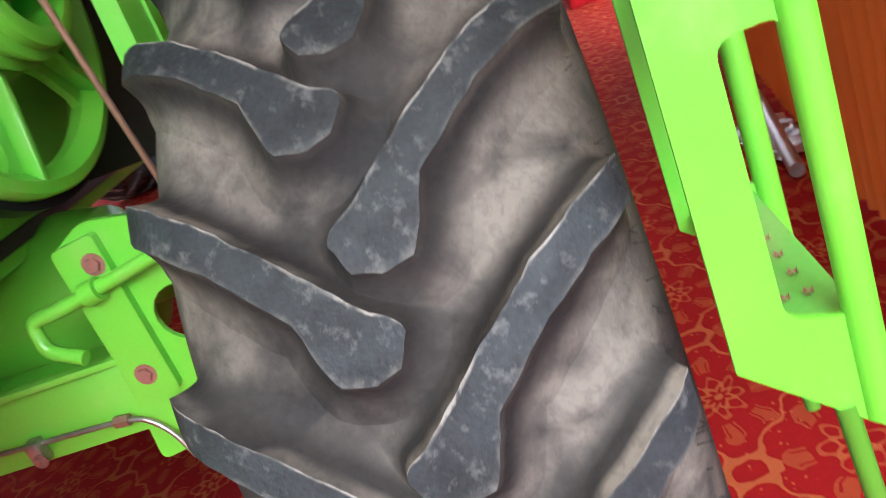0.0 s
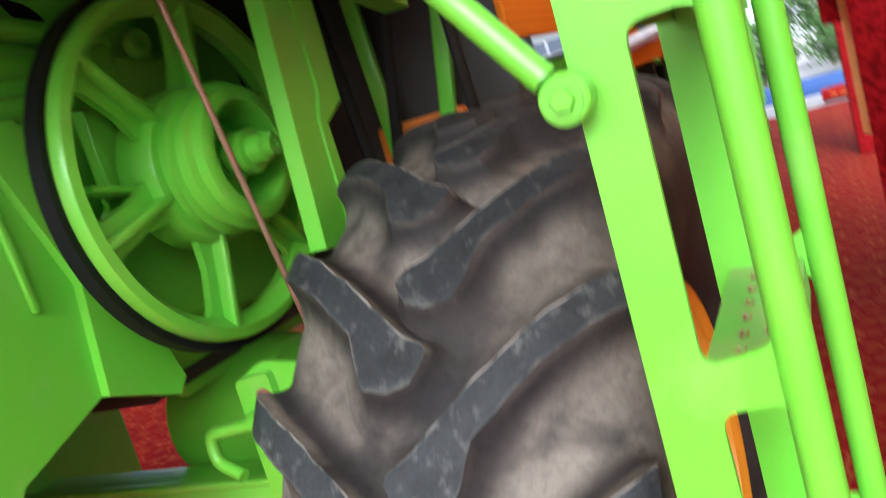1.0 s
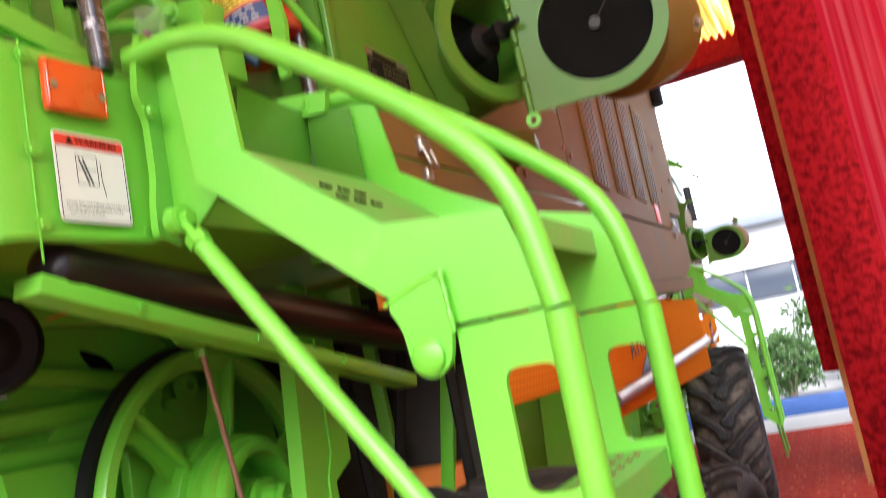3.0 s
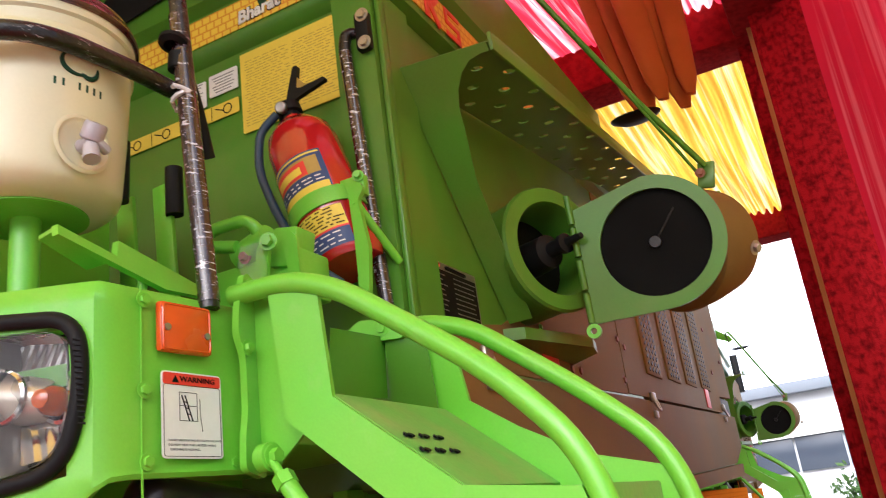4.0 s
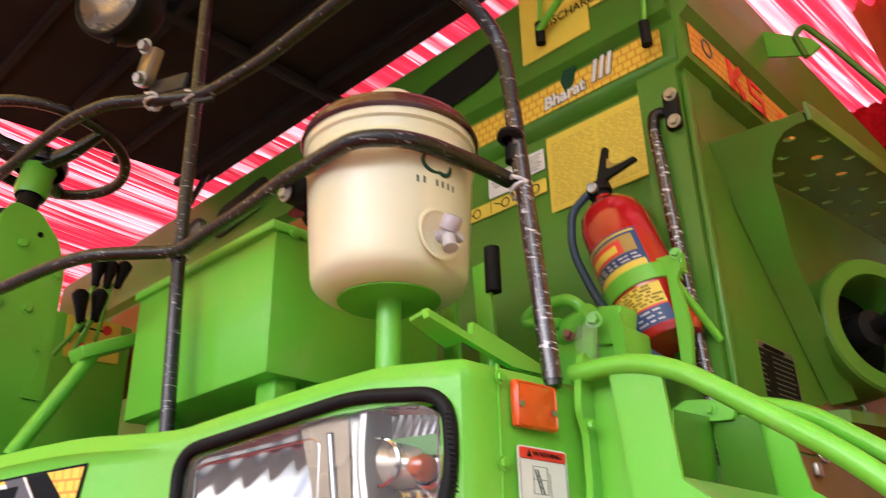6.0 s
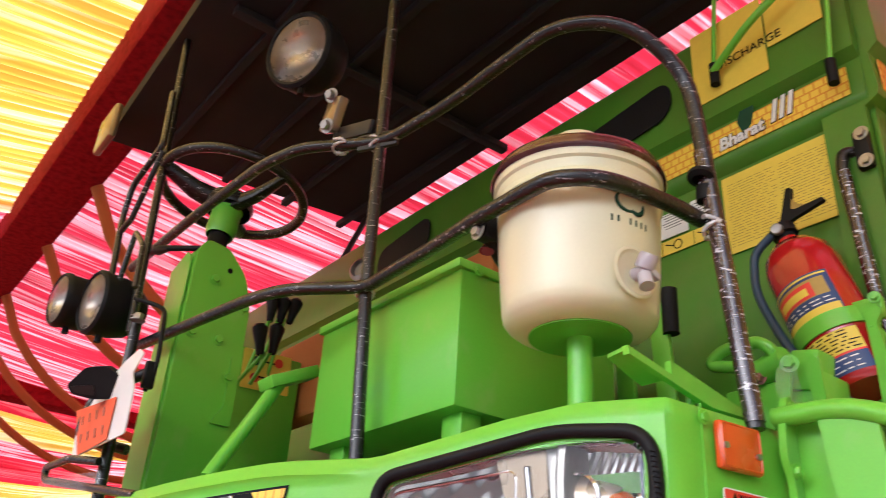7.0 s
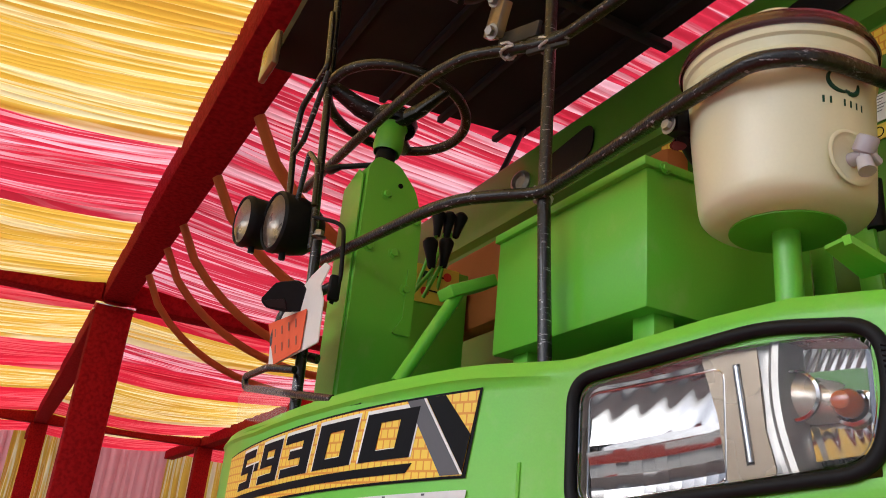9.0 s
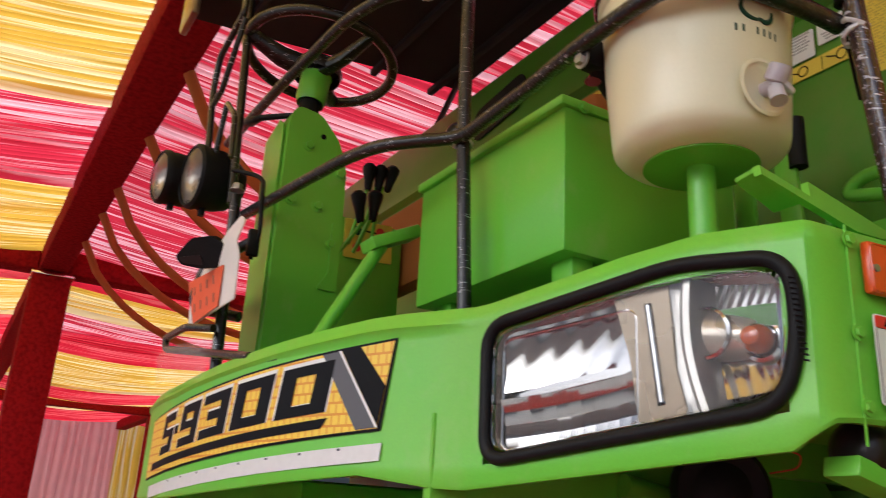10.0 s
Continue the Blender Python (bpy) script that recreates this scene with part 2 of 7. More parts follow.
def glow_streaks(m, pale, amount, fx=26.0, fy=0.35):
    """Paints the sky's glow through thin gathered cloth into the colour as pale streaks."""
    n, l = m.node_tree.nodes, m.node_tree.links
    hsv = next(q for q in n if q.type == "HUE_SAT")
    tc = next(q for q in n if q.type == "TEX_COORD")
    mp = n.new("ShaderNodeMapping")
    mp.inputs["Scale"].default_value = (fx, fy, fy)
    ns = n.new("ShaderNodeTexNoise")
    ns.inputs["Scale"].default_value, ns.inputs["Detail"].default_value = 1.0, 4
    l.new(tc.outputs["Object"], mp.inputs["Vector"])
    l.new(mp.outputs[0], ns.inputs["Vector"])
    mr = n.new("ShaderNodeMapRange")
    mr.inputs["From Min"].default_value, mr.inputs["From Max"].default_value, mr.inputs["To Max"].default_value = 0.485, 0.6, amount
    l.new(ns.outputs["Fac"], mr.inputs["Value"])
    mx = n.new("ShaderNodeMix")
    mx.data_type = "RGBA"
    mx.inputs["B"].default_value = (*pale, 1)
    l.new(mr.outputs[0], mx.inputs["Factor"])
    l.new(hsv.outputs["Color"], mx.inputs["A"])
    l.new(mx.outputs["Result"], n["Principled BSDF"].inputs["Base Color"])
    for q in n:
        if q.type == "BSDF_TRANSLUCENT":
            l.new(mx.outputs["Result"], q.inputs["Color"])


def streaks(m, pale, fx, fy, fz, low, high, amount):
    """Thin pale creases over a dark surface; on film their white glints are painted in."""
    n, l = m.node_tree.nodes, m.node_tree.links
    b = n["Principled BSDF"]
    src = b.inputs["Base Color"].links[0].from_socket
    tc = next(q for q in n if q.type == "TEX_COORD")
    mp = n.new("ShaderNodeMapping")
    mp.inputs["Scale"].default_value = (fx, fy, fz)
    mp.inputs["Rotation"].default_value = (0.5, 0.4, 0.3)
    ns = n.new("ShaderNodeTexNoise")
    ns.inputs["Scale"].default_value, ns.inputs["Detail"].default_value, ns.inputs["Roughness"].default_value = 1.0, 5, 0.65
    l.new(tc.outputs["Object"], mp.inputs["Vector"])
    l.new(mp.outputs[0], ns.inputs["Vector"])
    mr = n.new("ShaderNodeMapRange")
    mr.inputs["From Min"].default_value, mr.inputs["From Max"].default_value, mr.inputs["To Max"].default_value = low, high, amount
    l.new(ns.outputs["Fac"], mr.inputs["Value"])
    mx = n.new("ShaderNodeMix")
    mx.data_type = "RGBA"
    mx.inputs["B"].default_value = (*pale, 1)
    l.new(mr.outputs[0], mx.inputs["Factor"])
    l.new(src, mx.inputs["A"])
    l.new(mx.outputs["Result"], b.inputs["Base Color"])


def dried_mud(m, pale, fx):
    """Dried mud where the surface carries dust, broken up by blotches of bare rubber."""
    n, l = m.node_tree.nodes, m.node_tree.links
    b = n["Principled BSDF"]
    src = b.inputs["Base Color"].links[0].from_socket
    tc = next(q for q in n if q.type == "TEX_COORD")
    at = n.new("ShaderNodeAttribute")
    at.attribute_name = "dust"
    add = []
    for scale, low, high in ((fx, 0.37, 0.56), (fx * 3.1, 0.24, 0.58), (fx * 25, -0.35, 0.55)):
        ns = n.new("ShaderNodeTexNoise")
        ns.inputs["Scale"].default_value, ns.inputs["Detail"].default_value, ns.inputs["Distortion"].default_value = scale, 6, 0.8
        l.new(tc.outputs["Object"], ns.inputs["Vector"])
        mr = n.new("ShaderNodeMapRange")
        mr.inputs["From Min"].default_value, mr.inputs["From Max"].default_value = low, high
        l.new(ns.outputs["Fac"], mr.inputs["Value"])
        add.append(mr.outputs[0])
    last = at.outputs["Fac"]
    for k in add:
        mu = n.new("ShaderNodeMath")
        mu.operation = "MULTIPLY"
        l.new(last, mu.inputs[0])
        l.new(k, mu.inputs[1])
        last = mu.outputs[0]
    mx = n.new("ShaderNodeMix")
    mx.data_type = "RGBA"
    mx.inputs["B"].default_value = (*pale, 1)
    l.new(last, mx.inputs["Factor"])
    l.new(src, mx.inputs["A"])
    l.new(mx.outputs["Result"], b.inputs["Base Color"])


dried_mud(TYRE, (0.18, 0.158, 0.132), 3.9)
dried_mud(LUG, (0.24, 0.225, 0.2), 9.0)
HONEY = honey_material("yellow_honeycomb_print", (0.84, 0.6, 0.05), (0.68, 0.3, 0.02))
HONEY2 = honey_material("orange_honeycomb_print", (0.8, 0.42, 0.04), (0.62, 0.2, 0.02))
ORPANEL = honey_material("orange_panel_print", (0.74, 0.22, 0.012), (0.62, 0.17, 0.01), 0.0)
ORPANEL.node_tree.nodes["Principled BSDF"].inputs["Specular IOR Level"].default_value = 0.0
ORPANEL.node_tree.nodes["Principled BSDF"].inputs["Roughness"].default_value = 0.65
# white glints on the film's creases are painted into the tube colour
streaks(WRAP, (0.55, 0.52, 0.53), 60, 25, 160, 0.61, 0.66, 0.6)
streaks(GREEN, (0.27, 0.5, 0.1), 9, 9, 7, 0.56, 0.72, 0.4)
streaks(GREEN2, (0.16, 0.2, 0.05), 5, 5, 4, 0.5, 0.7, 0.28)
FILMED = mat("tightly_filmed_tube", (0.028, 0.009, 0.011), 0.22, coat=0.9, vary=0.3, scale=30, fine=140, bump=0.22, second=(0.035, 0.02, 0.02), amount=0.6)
# stronger painted glints for the tightly wound film
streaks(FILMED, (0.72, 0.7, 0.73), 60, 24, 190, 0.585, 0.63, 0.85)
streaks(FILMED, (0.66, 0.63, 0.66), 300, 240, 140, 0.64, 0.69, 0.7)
streaks(LUG, (0.13, 0.13, 0.125), 45, 45, 45, 0.55, 0.75, 0.8)
glow_streaks(PINKCLOTH, (1.0, 0.62, 0.64), 0.95, 30.0, 0.35)
glow_streaks(REDCLOTH, (0.92, 0.2, 0.2), 0.65, 30.0, 0.35)
glow_streaks(YELCLOTH, (0.98, 0.86, 0.46), 0.95, 30.0, 0.35)
streaks(DRAPE, (0.12, 0.004, 0.006), 60, 60, 12, 0.52, 0.66, 0.6)
CONCRETE = mat("pale_concrete", (0.3, 0.285, 0.26), 0.9, vary=0.1, scale=0.6, fine=25, bump=0.1)
STRIPE = mat("pale_orange_cloth", (0.8, 0.42, 0.14), 0.75, vary=0.1, scale=5, fine=300, bump=0.05, trans=0.5)
ORSTRIP = mat("orange_strip_cloth", (0.5, 0.17, 0.035), 0.75, vary=0.1, scale=5, fine=300, bump=0.05, trans=0.3)
LAMPCHROME = mat("lamp_chrome", (0.5, 0.48, 0.46), 0.08, metal=1.0, vary=0.03, fine=50, bump=0.015)
MILKY = mat("pale_lamp_reflector", (0.5, 0.44, 0.36), 0.28, metal=0.6, vary=0.15, scale=20)
SHEER = mat("sheer_pink_cloth", (0.85, 0.45, 0.42), 0.8, vary=0.08, scale=2, fine=300, bump=0.03, trans=0.6)
CHAMP = mat("satin_champagne", (0.26, 0.2, 0.13), 0.28, metal=0.5, coat=0.3, vary=0.08)
STEPDUST = mat("dusty_green_step", (0.14, 0.42, 0.05), 0.6, vary=0.12, scale=9, fine=120, bump=0.06, second=(0.3, 0.36, 0.12), amount=0.55)
REDPRINT = mat("red_print", (0.72, 0.04, 0.025), 0.4, vary=0.05)
FADED = mat("faded_print", (0.4, 0.27, 0.045), 0.5, vary=0.1)
REFLECT = mat("reflective_tape", (0.68, 0.68, 0.66), 0.35, vary=0.06, scale=40, coat=0.3)
PAPER = mat("orange_paper", (0.75, 0.11, 0.03), 0.6, vary=0.05)
MESHBLACK = mat("black_mesh", (0.006, 0.006, 0.006), 0.8, vary=0.3, fine=900, bump=0.1, spec=0.08)
BULB = mat("amber_bulb_glass", (0.42, 0.075, 0.006), 0.15, coat=0.6, vary=0.05)
PALEGREY = mat("pale_grey_plastic", (0.5, 0.48, 0.5), 0.35, coat=0.2, vary=0.08)
FILMWHITE = mat("white_stretch_film", (0.6, 0.58, 0.57), 0.25, coat=0.6, vary=0.2)
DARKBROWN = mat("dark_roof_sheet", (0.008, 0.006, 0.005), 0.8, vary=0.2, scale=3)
TAPGREY = mat("grey_plastic", (0.42, 0.38, 0.4), 0.35, coat=0.2, vary=0.08)
BLUEHOSE = mat("blue_rubber_hose", (0.02, 0.05, 0.09), 0.45, vary=0.1)
KERBBLUE = mat("blue_kerb_paint", (0.02, 0.06, 0.2), 0.6, vary=0.15)
CANVAS = mat("dull_canvas", (0.5, 0.4, 0.34), 0.9, vary=0.15, scale=0.5, fine=20, bump=0.05)
BARK = mat("grey_bark", (0.2, 0.16, 0.12), 0.9, vary=0.2)
PALEWALL = mat("pale_wall", (0.5, 0.51, 0.53), 0.8, vary=0.05, scale=0.5)
SLATE = mat("slate_roof", (0.16, 0.18, 0.21), 0.7, vary=0.1, scale=0.5)
SHOPGLASS = mat("dark_window", (0.05, 0.06, 0.08), 0.1, vary=0.1, scale=0.4)


# ---- building helpers ----
def thing(name, base, label, category, group="", kind=""):
    ob = new(name)
    ob.empty_display_size = 0.1
    ob.location = base
    ob["base"] = tuple(base)
    return tagged(ob, label, category, group, kind)


def finish(bm, name, material, smooth=True):
    bmesh.ops.remove_doubles(bm, verts=bm.verts, dist=1e-6)
    bmesh.ops.recalc_face_normals(bm, faces=bm.faces)
    me = bpy.data.meshes.new(name)
    bm.to_mesh(me)
    bm.free()
    for m in (material if isinstance(material, (list, tuple)) else [material]):
        me.materials.append(m)
    if smooth:
        me.shade_smooth()
        me.set_sharp_from_angle(angle=radians(38))
    return me


def part(name, bm, material, parent, label=""):
    """One mesh object, drawn in world coordinates, under a thing or a part."""
    base = Vector(parent["base"])
    bmesh.ops.translate(bm, vec=-base, verts=bm.verts)
    ob = new(name, finish(bm, name, material))
    ob.parent = parent
    ob["base"] = tuple(base)
    if label:
        ob["label"] = label
    return ob


def single(name, bm, material, label, category, group="", kind=""):
    """A thing or a piece of the setting that is one mesh."""
    return tagged(new(name, finish(bm, name, material)), label, category, group, kind)


def box(bm, c, s, bevel=0.0, rot=None):
    r = bmesh.ops.create_cube(bm, size=1.0)
    vs = r["verts"]
    bmesh.ops.scale(bm, vec=s, verts=vs)
    if bevel:
        es = list({e for v in vs for e in v.link_edges})
        g = bmesh.ops.bevel(bm, geom=es, offset=bevel, segments=2, profile=0.5, affect="EDGES")
        vs = list({v for f in g["faces"] for v in f.verts} | {v for v in vs if v.is_valid})
    m = Matrix.Translation(c) @ (rot.to_4x4() if rot else Matrix.Identity(4))
    bmesh.ops.transform(bm, matrix=m, verts=vs)
    return bm


def B(c, s, bevel=0.003, rot=None):
    return box(bmesh.new(), c, s, bevel, rot)


def rounded(points, closed=False, r=0.03, n=5):
    """Round the corners of a polyline."""
    p = [Vector(q) for q in points]
    out = []
    cnt = len(p)
    for i in range(cnt):
        if not closed and i in (0, cnt - 1):
            out.append(p[i])
            continue
        a, b, c = p[i - 1], p[i], p[(i + 1) % cnt]
        d1, d2 = (a - b), (c - b)
        k = min(r, d1.length * 0.48, d2.length * 0.48)
        s, e = b + d1.normalized() * k, b + d2.normalized() * k
        for j in range(n + 1):
            t = j / n
            out.append(s * (1 - t) ** 2 + b * 2 * t * (1 - t) + e * t ** 2)
    return out


def tube(points, r, bm=None, seg=12, closed=False, cap=True, squash=1.0):
    """A round bar along a polyline."""
    bm = bm or bmesh.new()
    p = [Vector(q) for q in points]
    cnt = len(p)
    rings = []
    up = None
    for i in range(cnt):
        if closed:
            d = p[(i + 1) % cnt] - p[i - 1]
        else:
            d = p[min(i + 1, cnt - 1)] - p[max(i - 1, 0)]
        d.normalize()
        if up is None:
            up = d.orthogonal().normalized()
        up = (up - d * up.dot(d)).normalized()
        side = d.cross(up)
        rr = r[i] if isinstance(r, (list, tuple)) else r
        rings.append([bm.verts.new(p[i] + (up * math.cos(a) + side * math.sin(a) * squash) * rr) for a in [2 * math.pi * k / seg for k in range(seg)]])
    for i in range(cnt if closed else cnt - 1):
        a, b = rings[i], rings[(i + 1) % cnt]
        if closed and i == cnt - 1:
            off = min(range(seg), key=lambda o: (a[0].co - b[o].co).length)
            b = b[off:] + b[:off]
        for k in range(seg):
            bm.faces.new((a[k], a[(k + 1) % seg], b[(k + 1) % seg], b[k]))
    if cap and not closed:
        bm.faces.new(list(reversed(rings[0])))
        bm.faces.new(rings[-1])
    return bm


def axis_matrix(origin, axis):
    z = Vector(axis).normalized()
    q = Vector((0, 0, 1)).rotation_difference(z)
    return Matrix.Translation(origin) @ q.to_matrix().to_4x4()


def lathe(profile, origin, axis, seg=32, bm=None, closed=False):
    """Turn (radius, height) pairs round an axis."""
    bm = bm or bmesh.new()
    m = axis_matrix(origin, axis)
    rings = []
    for r, h in profile:
        if r < 1e-5:
            rings.append([bm.verts.new(m @ Vector((0, 0, h)))])
        else:
            rings.append([bm.verts.new(m @ Vector((r * math.cos(a), r * math.sin(a), h))) for a in [2 * math.pi * k / seg for k in range(seg)]])
    pairs = list(zip(rings, rings[1:])) + ([(rings[-1], rings[0])] if closed else [])
    for a, b in pairs:
        for k in range(seg):
            q = [a[k % len(a)], a[(k + 1) % len(a)], b[(k + 1) % len(b)], b[k % len(b)]]
            q = list(dict.fromkeys(q))
            if len(q) > 2:
                bm.faces.new(q)
    return bm


def sheet(outer, place, thick, holes=(), bm=None, bevel=0.0):
    """A plate from a 2D outline with holes; place(u, v, w) gives the point, w runs through the thickness."""
    bm = bm or bmesh.new()
    tmp = bmesh.new()
    for loop in (outer, *holes):
        vs = [tmp.verts.new((u, v, 0)) for u, v in loop]
        for i in range(len(vs)):
            tmp.edges.new((vs[i - 1], vs[i]))
    if holes:
        bmesh.ops.triangle_fill(tmp, edges=tmp.edges[:], use_beauty=True, use_dissolve=False)
    else:
        tmp.faces.new(tmp.verts)
    tmp.verts.ensure_lookup_table()
    lo = [bm.verts.new(place(v.co.x, v.co.y, 0.0)) for v in tmp.verts]
    hi = [bm.verts.new(place(v.co.x, v.co.y, thick)) for v in tmp.verts]
    tmp.verts.index_update()
    for f in tmp.faces:
        ids = [v.index for v in f.verts]
        bm.faces.new([lo[i] for i in ids])
        bm.faces.new([hi[i] for i in reversed(ids)])
    for e in tmp.edges:
        if len(e.link_faces) == 1:
            a, b = e.verts[0].index, e.verts[1].index
            bm.faces.new((lo[a], lo[b], hi[b], hi[a]))
    tmp.free()
    return bm


def XZ(y):
    return lambda u, v, w: Vector((u, y + w, v))


def YZ(x):
    return lambda u, v, w: Vector((x + w, u, v))


def XY(z):
    return lambda u, v, w: Vector((u, v, z + w))


def round2(points, r=0.02, n=4):
    return [(q.x, q.y) for q in rounded([(a, b, 0) for a, b in points], True, r, n)]


def bolt(origin, axis, r=0.009, h=0.007, washer=True):
    bm = bmesh.new()
    prof = [(0, h), (r * 0.9, h), (r, h * 0.85), (r, 0)]
    lathe(prof, origin, axis, 6, bm)
    if washer:
        lathe([(r * 1.5, 0), (r * 1.5, 0.002), (0, 0.002)], origin, axis, 16, bm)
    return bm


def words(name, text, m, size, material, parent, label="", thick=0.0006, shear=0.0, bold=0.0):
    """Lettering with the built-in font as a mesh."""
    cu = bpy.data.curves.new(name, "FONT")
    cu.body, cu.size, cu.extrude, cu.shear, cu.offset = text, size, thick, shear, bold
    cu.align_x, cu.align_y = "CENTER", "CENTER"
    tmp = bpy.data.objects.new(name, cu)
    scene.collection.objects.link(tmp)
    dg = bpy.context.evaluated_depsgraph_get()
    me = bpy.data.meshes.new_from_object(tmp.evaluated_get(dg))
    bpy.data.objects.remove(tmp)
    bm = bmesh.new()
    bm.from_mesh(me)
    bpy.data.meshes.remove(me)
    bmesh.ops.transform(bm, matrix=m, verts=bm.verts)
    return part(name, bm, material, parent, label)


def facing(origin, right, up):
    """A matrix whose x runs along right, y along up, z out of the surface."""
    x = Vector(right).normalized()
    z = x.cross(Vector(up)).normalized()
    y = z.cross(x)
    return Matrix(((x.x, y.x, z.x, origin[0]), (x.y, y.y, z.y, origin[1]), (x.z, y.z, z.z, origin[2]), (0, 0, 0, 1)))


def patch(m, w, h, t=0.0015, r=0.003):
    """A thin rounded label on the surface m."""
    return sheet(round2([(-w / 2, -h / 2), (w / 2, -h / 2), (w / 2, h / 2), (-w / 2, h / 2)], r, 3), lambda u, v, z: m @ Vector((u, v, z)), t)


# ---- ground and tent ----
def grid_sheet(x0, x1, y0, y1, z, nx=2, ny=2):
    bm = bmesh.new()
    vs = [[bm.verts.new((x0 + (x1 - x0) * i / (nx - 1), y0 + (y1 - y0) * j / (ny - 1), z)) for j in range(ny)] for i in range(nx)]
    for i in range(nx - 1):
        for j in range(ny - 1):
            bm.faces.new((vs[i][j], vs[i + 1][j], vs[i + 1][j + 1], vs[i][j + 1]))
    return bm


single("ground", grid_sheet(-300, 300, -300, 300, -0.012), CONCRETE, "pale dusty concrete yard ground", "ground", kind="structure")
carpet = grid_sheet(-28.0, 3.2, -4.4, 12.2, 0.0, 90, 60)
for v in carpet.verts:
    v.co.z += 0.004 * noise.noise(v.co * 1.7) + 0.003
single("carpet", carpet, CARPET, "red patterned carpet with scrolls laid over the yard", "carpet", kind="structure")

# past x = 0.75 the roof is unseen, added to hold sky light off the tank
BAYX = (-28.0, 1.5)
# the unseen front edge at -4.2 is placed by how far sun reaches in
Y_BEAMS = (-4.2, -0.42, 3.75, 8.0)
Z_BEAM = 4.42


def ceiling_bay(y0, y1, bands, seed, x_end):
    """Gathered cloth in bands, hung between two beams."""
    bm = bmesh.new()
    ny = 14
    prev = None
    x = BAYX[0]
    step = 0.012
    phase = 0.0
    while x < x_end:
        wl = 0.07 + 0.045 * noise.noise(Vector((x * 1.3, seed, 0)))
        phase += 2 * math.pi * step / wl
        u = next((b for b in bands if b[0] <= x < b[1]), bands[-1])
        edge = min(x - u[0], u[1] - x)
        row = []
        for j in range(ny):
            t = j / (ny - 1)
            y = y0 + (y1 - y0) * t
            sag = 0.2 * 4 * t * (1 - t) * (0.8 + 0.5 * noise.noise(Vector((x * 0.9, seed * 3.1, 1))))
            wob = 0.8 * noise.noise(Vector((x * 2, y * 0.7, seed)))
            a = 0.04 * (0.6 + 1.1 * abs(noise.noise(Vector((x * 4, y * 0.35, seed)))))
            row.append(bm.verts.new((x + 0.05 * noise.noise(Vector((x * 0.7, y * 0.6, seed + 9))), y, Z_BEAM + 0.165 - sag + a * (1.1 - 2.2 * abs(math.cos(phase / 2 + wob * 1.5)) ** 0.8) + 0.05 * noise.noise(Vector((x * 1.5, y * 0.4, seed))) - (0.06 if edge < 0.04 else 0.0))))
        if prev:
            for j in range(ny - 1):
                f = bm.faces.new((prev[j], prev[j + 1], row[j + 1], row[j]))
                f.material_index = u[2]
                f.smooth = True
        prev = row
        x += step
    return bm


def add_bay(name, y0, y1, bands, seed, label, x_end=BAYX[1]):
    bm = ceiling_bay(y0, y1, bands, seed, x_end)
    me = bpy.data.meshes.new(name)
    bm.to_mesh(me)
    bm.free()
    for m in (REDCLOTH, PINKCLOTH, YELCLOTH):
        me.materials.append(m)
    tagged(new(name, me), label, "ceiling", kind="structure")


def banding(first, edges):
    """Bands of cloth from the near side: colour and far edge of each."""
    out, x = [], BAYX[1]
    for colour, far in [first] + edges:
        out.append((far, x + 0.001, colour))
        x = far
    return out


FRONT_BANDS = banding((2, -5.1), [(1, -6.95), (2, -9.3), (0, -10.7), (2, -13.0), (0, -15.6), (2, -18.4), (0, -21.8), (2, -24.5), (0, -28.1)])
MIDDLE_BANDS = banding((1, -9.6), [(0, -10.4), (2, -12.1), (1, -13.7), (0, -15.4), (2, -19.8), (0, -21.9), (2, -24.2), (0, -28.1)])
REAR_BANDS = banding((2, -1.45), [(0, -2.55), (2, -3.75), (0, -5.5), (2, -8.0), (0, -10.0), (2, -14.0), (0, -18.0), (2, -22.0), (0, -28.1)])
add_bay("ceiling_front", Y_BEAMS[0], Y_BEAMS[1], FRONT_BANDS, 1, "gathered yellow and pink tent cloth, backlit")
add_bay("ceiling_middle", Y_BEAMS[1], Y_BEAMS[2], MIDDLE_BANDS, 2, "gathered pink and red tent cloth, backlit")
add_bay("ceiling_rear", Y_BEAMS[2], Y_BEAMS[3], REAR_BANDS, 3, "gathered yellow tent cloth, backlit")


def beam(name, a, b, w, label="dark red cloth-wrapped tent beam"):
    a, b = Vector(a), Vector(b)
    d = b - a
    rot = d.to_track_quat("X", "Z").to_matrix()
    bm = bmesh.new()
    box(bm, (a + b) / 2, (d.length, w, w), 0.02, rot)
    single(name, bm, BEAMRED, label, "tent beam", "tent frame")


for y in Y_BEAMS:
    beam("tent_beam", (-28.0, y, Z_BEAM), (1.5, y, Z_BEAM), 0.3)
for x in (0.75, -9.4, -23.0):
    for ya, yb in zip(Y_BEAMS, Y_BEAMS[1:]):
        beam("tent_beam", (x, ya + 0.155, Z_BEAM - 0.003), (x, yb - 0.155, Z_BEAM - 0.003), 0.3)
for x, y in ((-9.4, -0.42), (-9.4, -4.2), (-9.4, 3.75), (-23.0, -0.42), (-23.0, -4.2), (-23.0, 3.75), (0.95, 8.0)):
    beam("tent_post", (x, y, 0.0), (x, y, Z_BEAM - 0.155), 0.4, "dark red cloth-wrapped tent post standing on carpet")
bm = bmesh.new()
box(bm, (-9.4, -0.42, Z_BEAM - 0.2), (0.44, 0.44, 0.03), 0.004)
single("joint_strap", bm, CHROME, "shiny metal strap round the tent post joint", "strap")


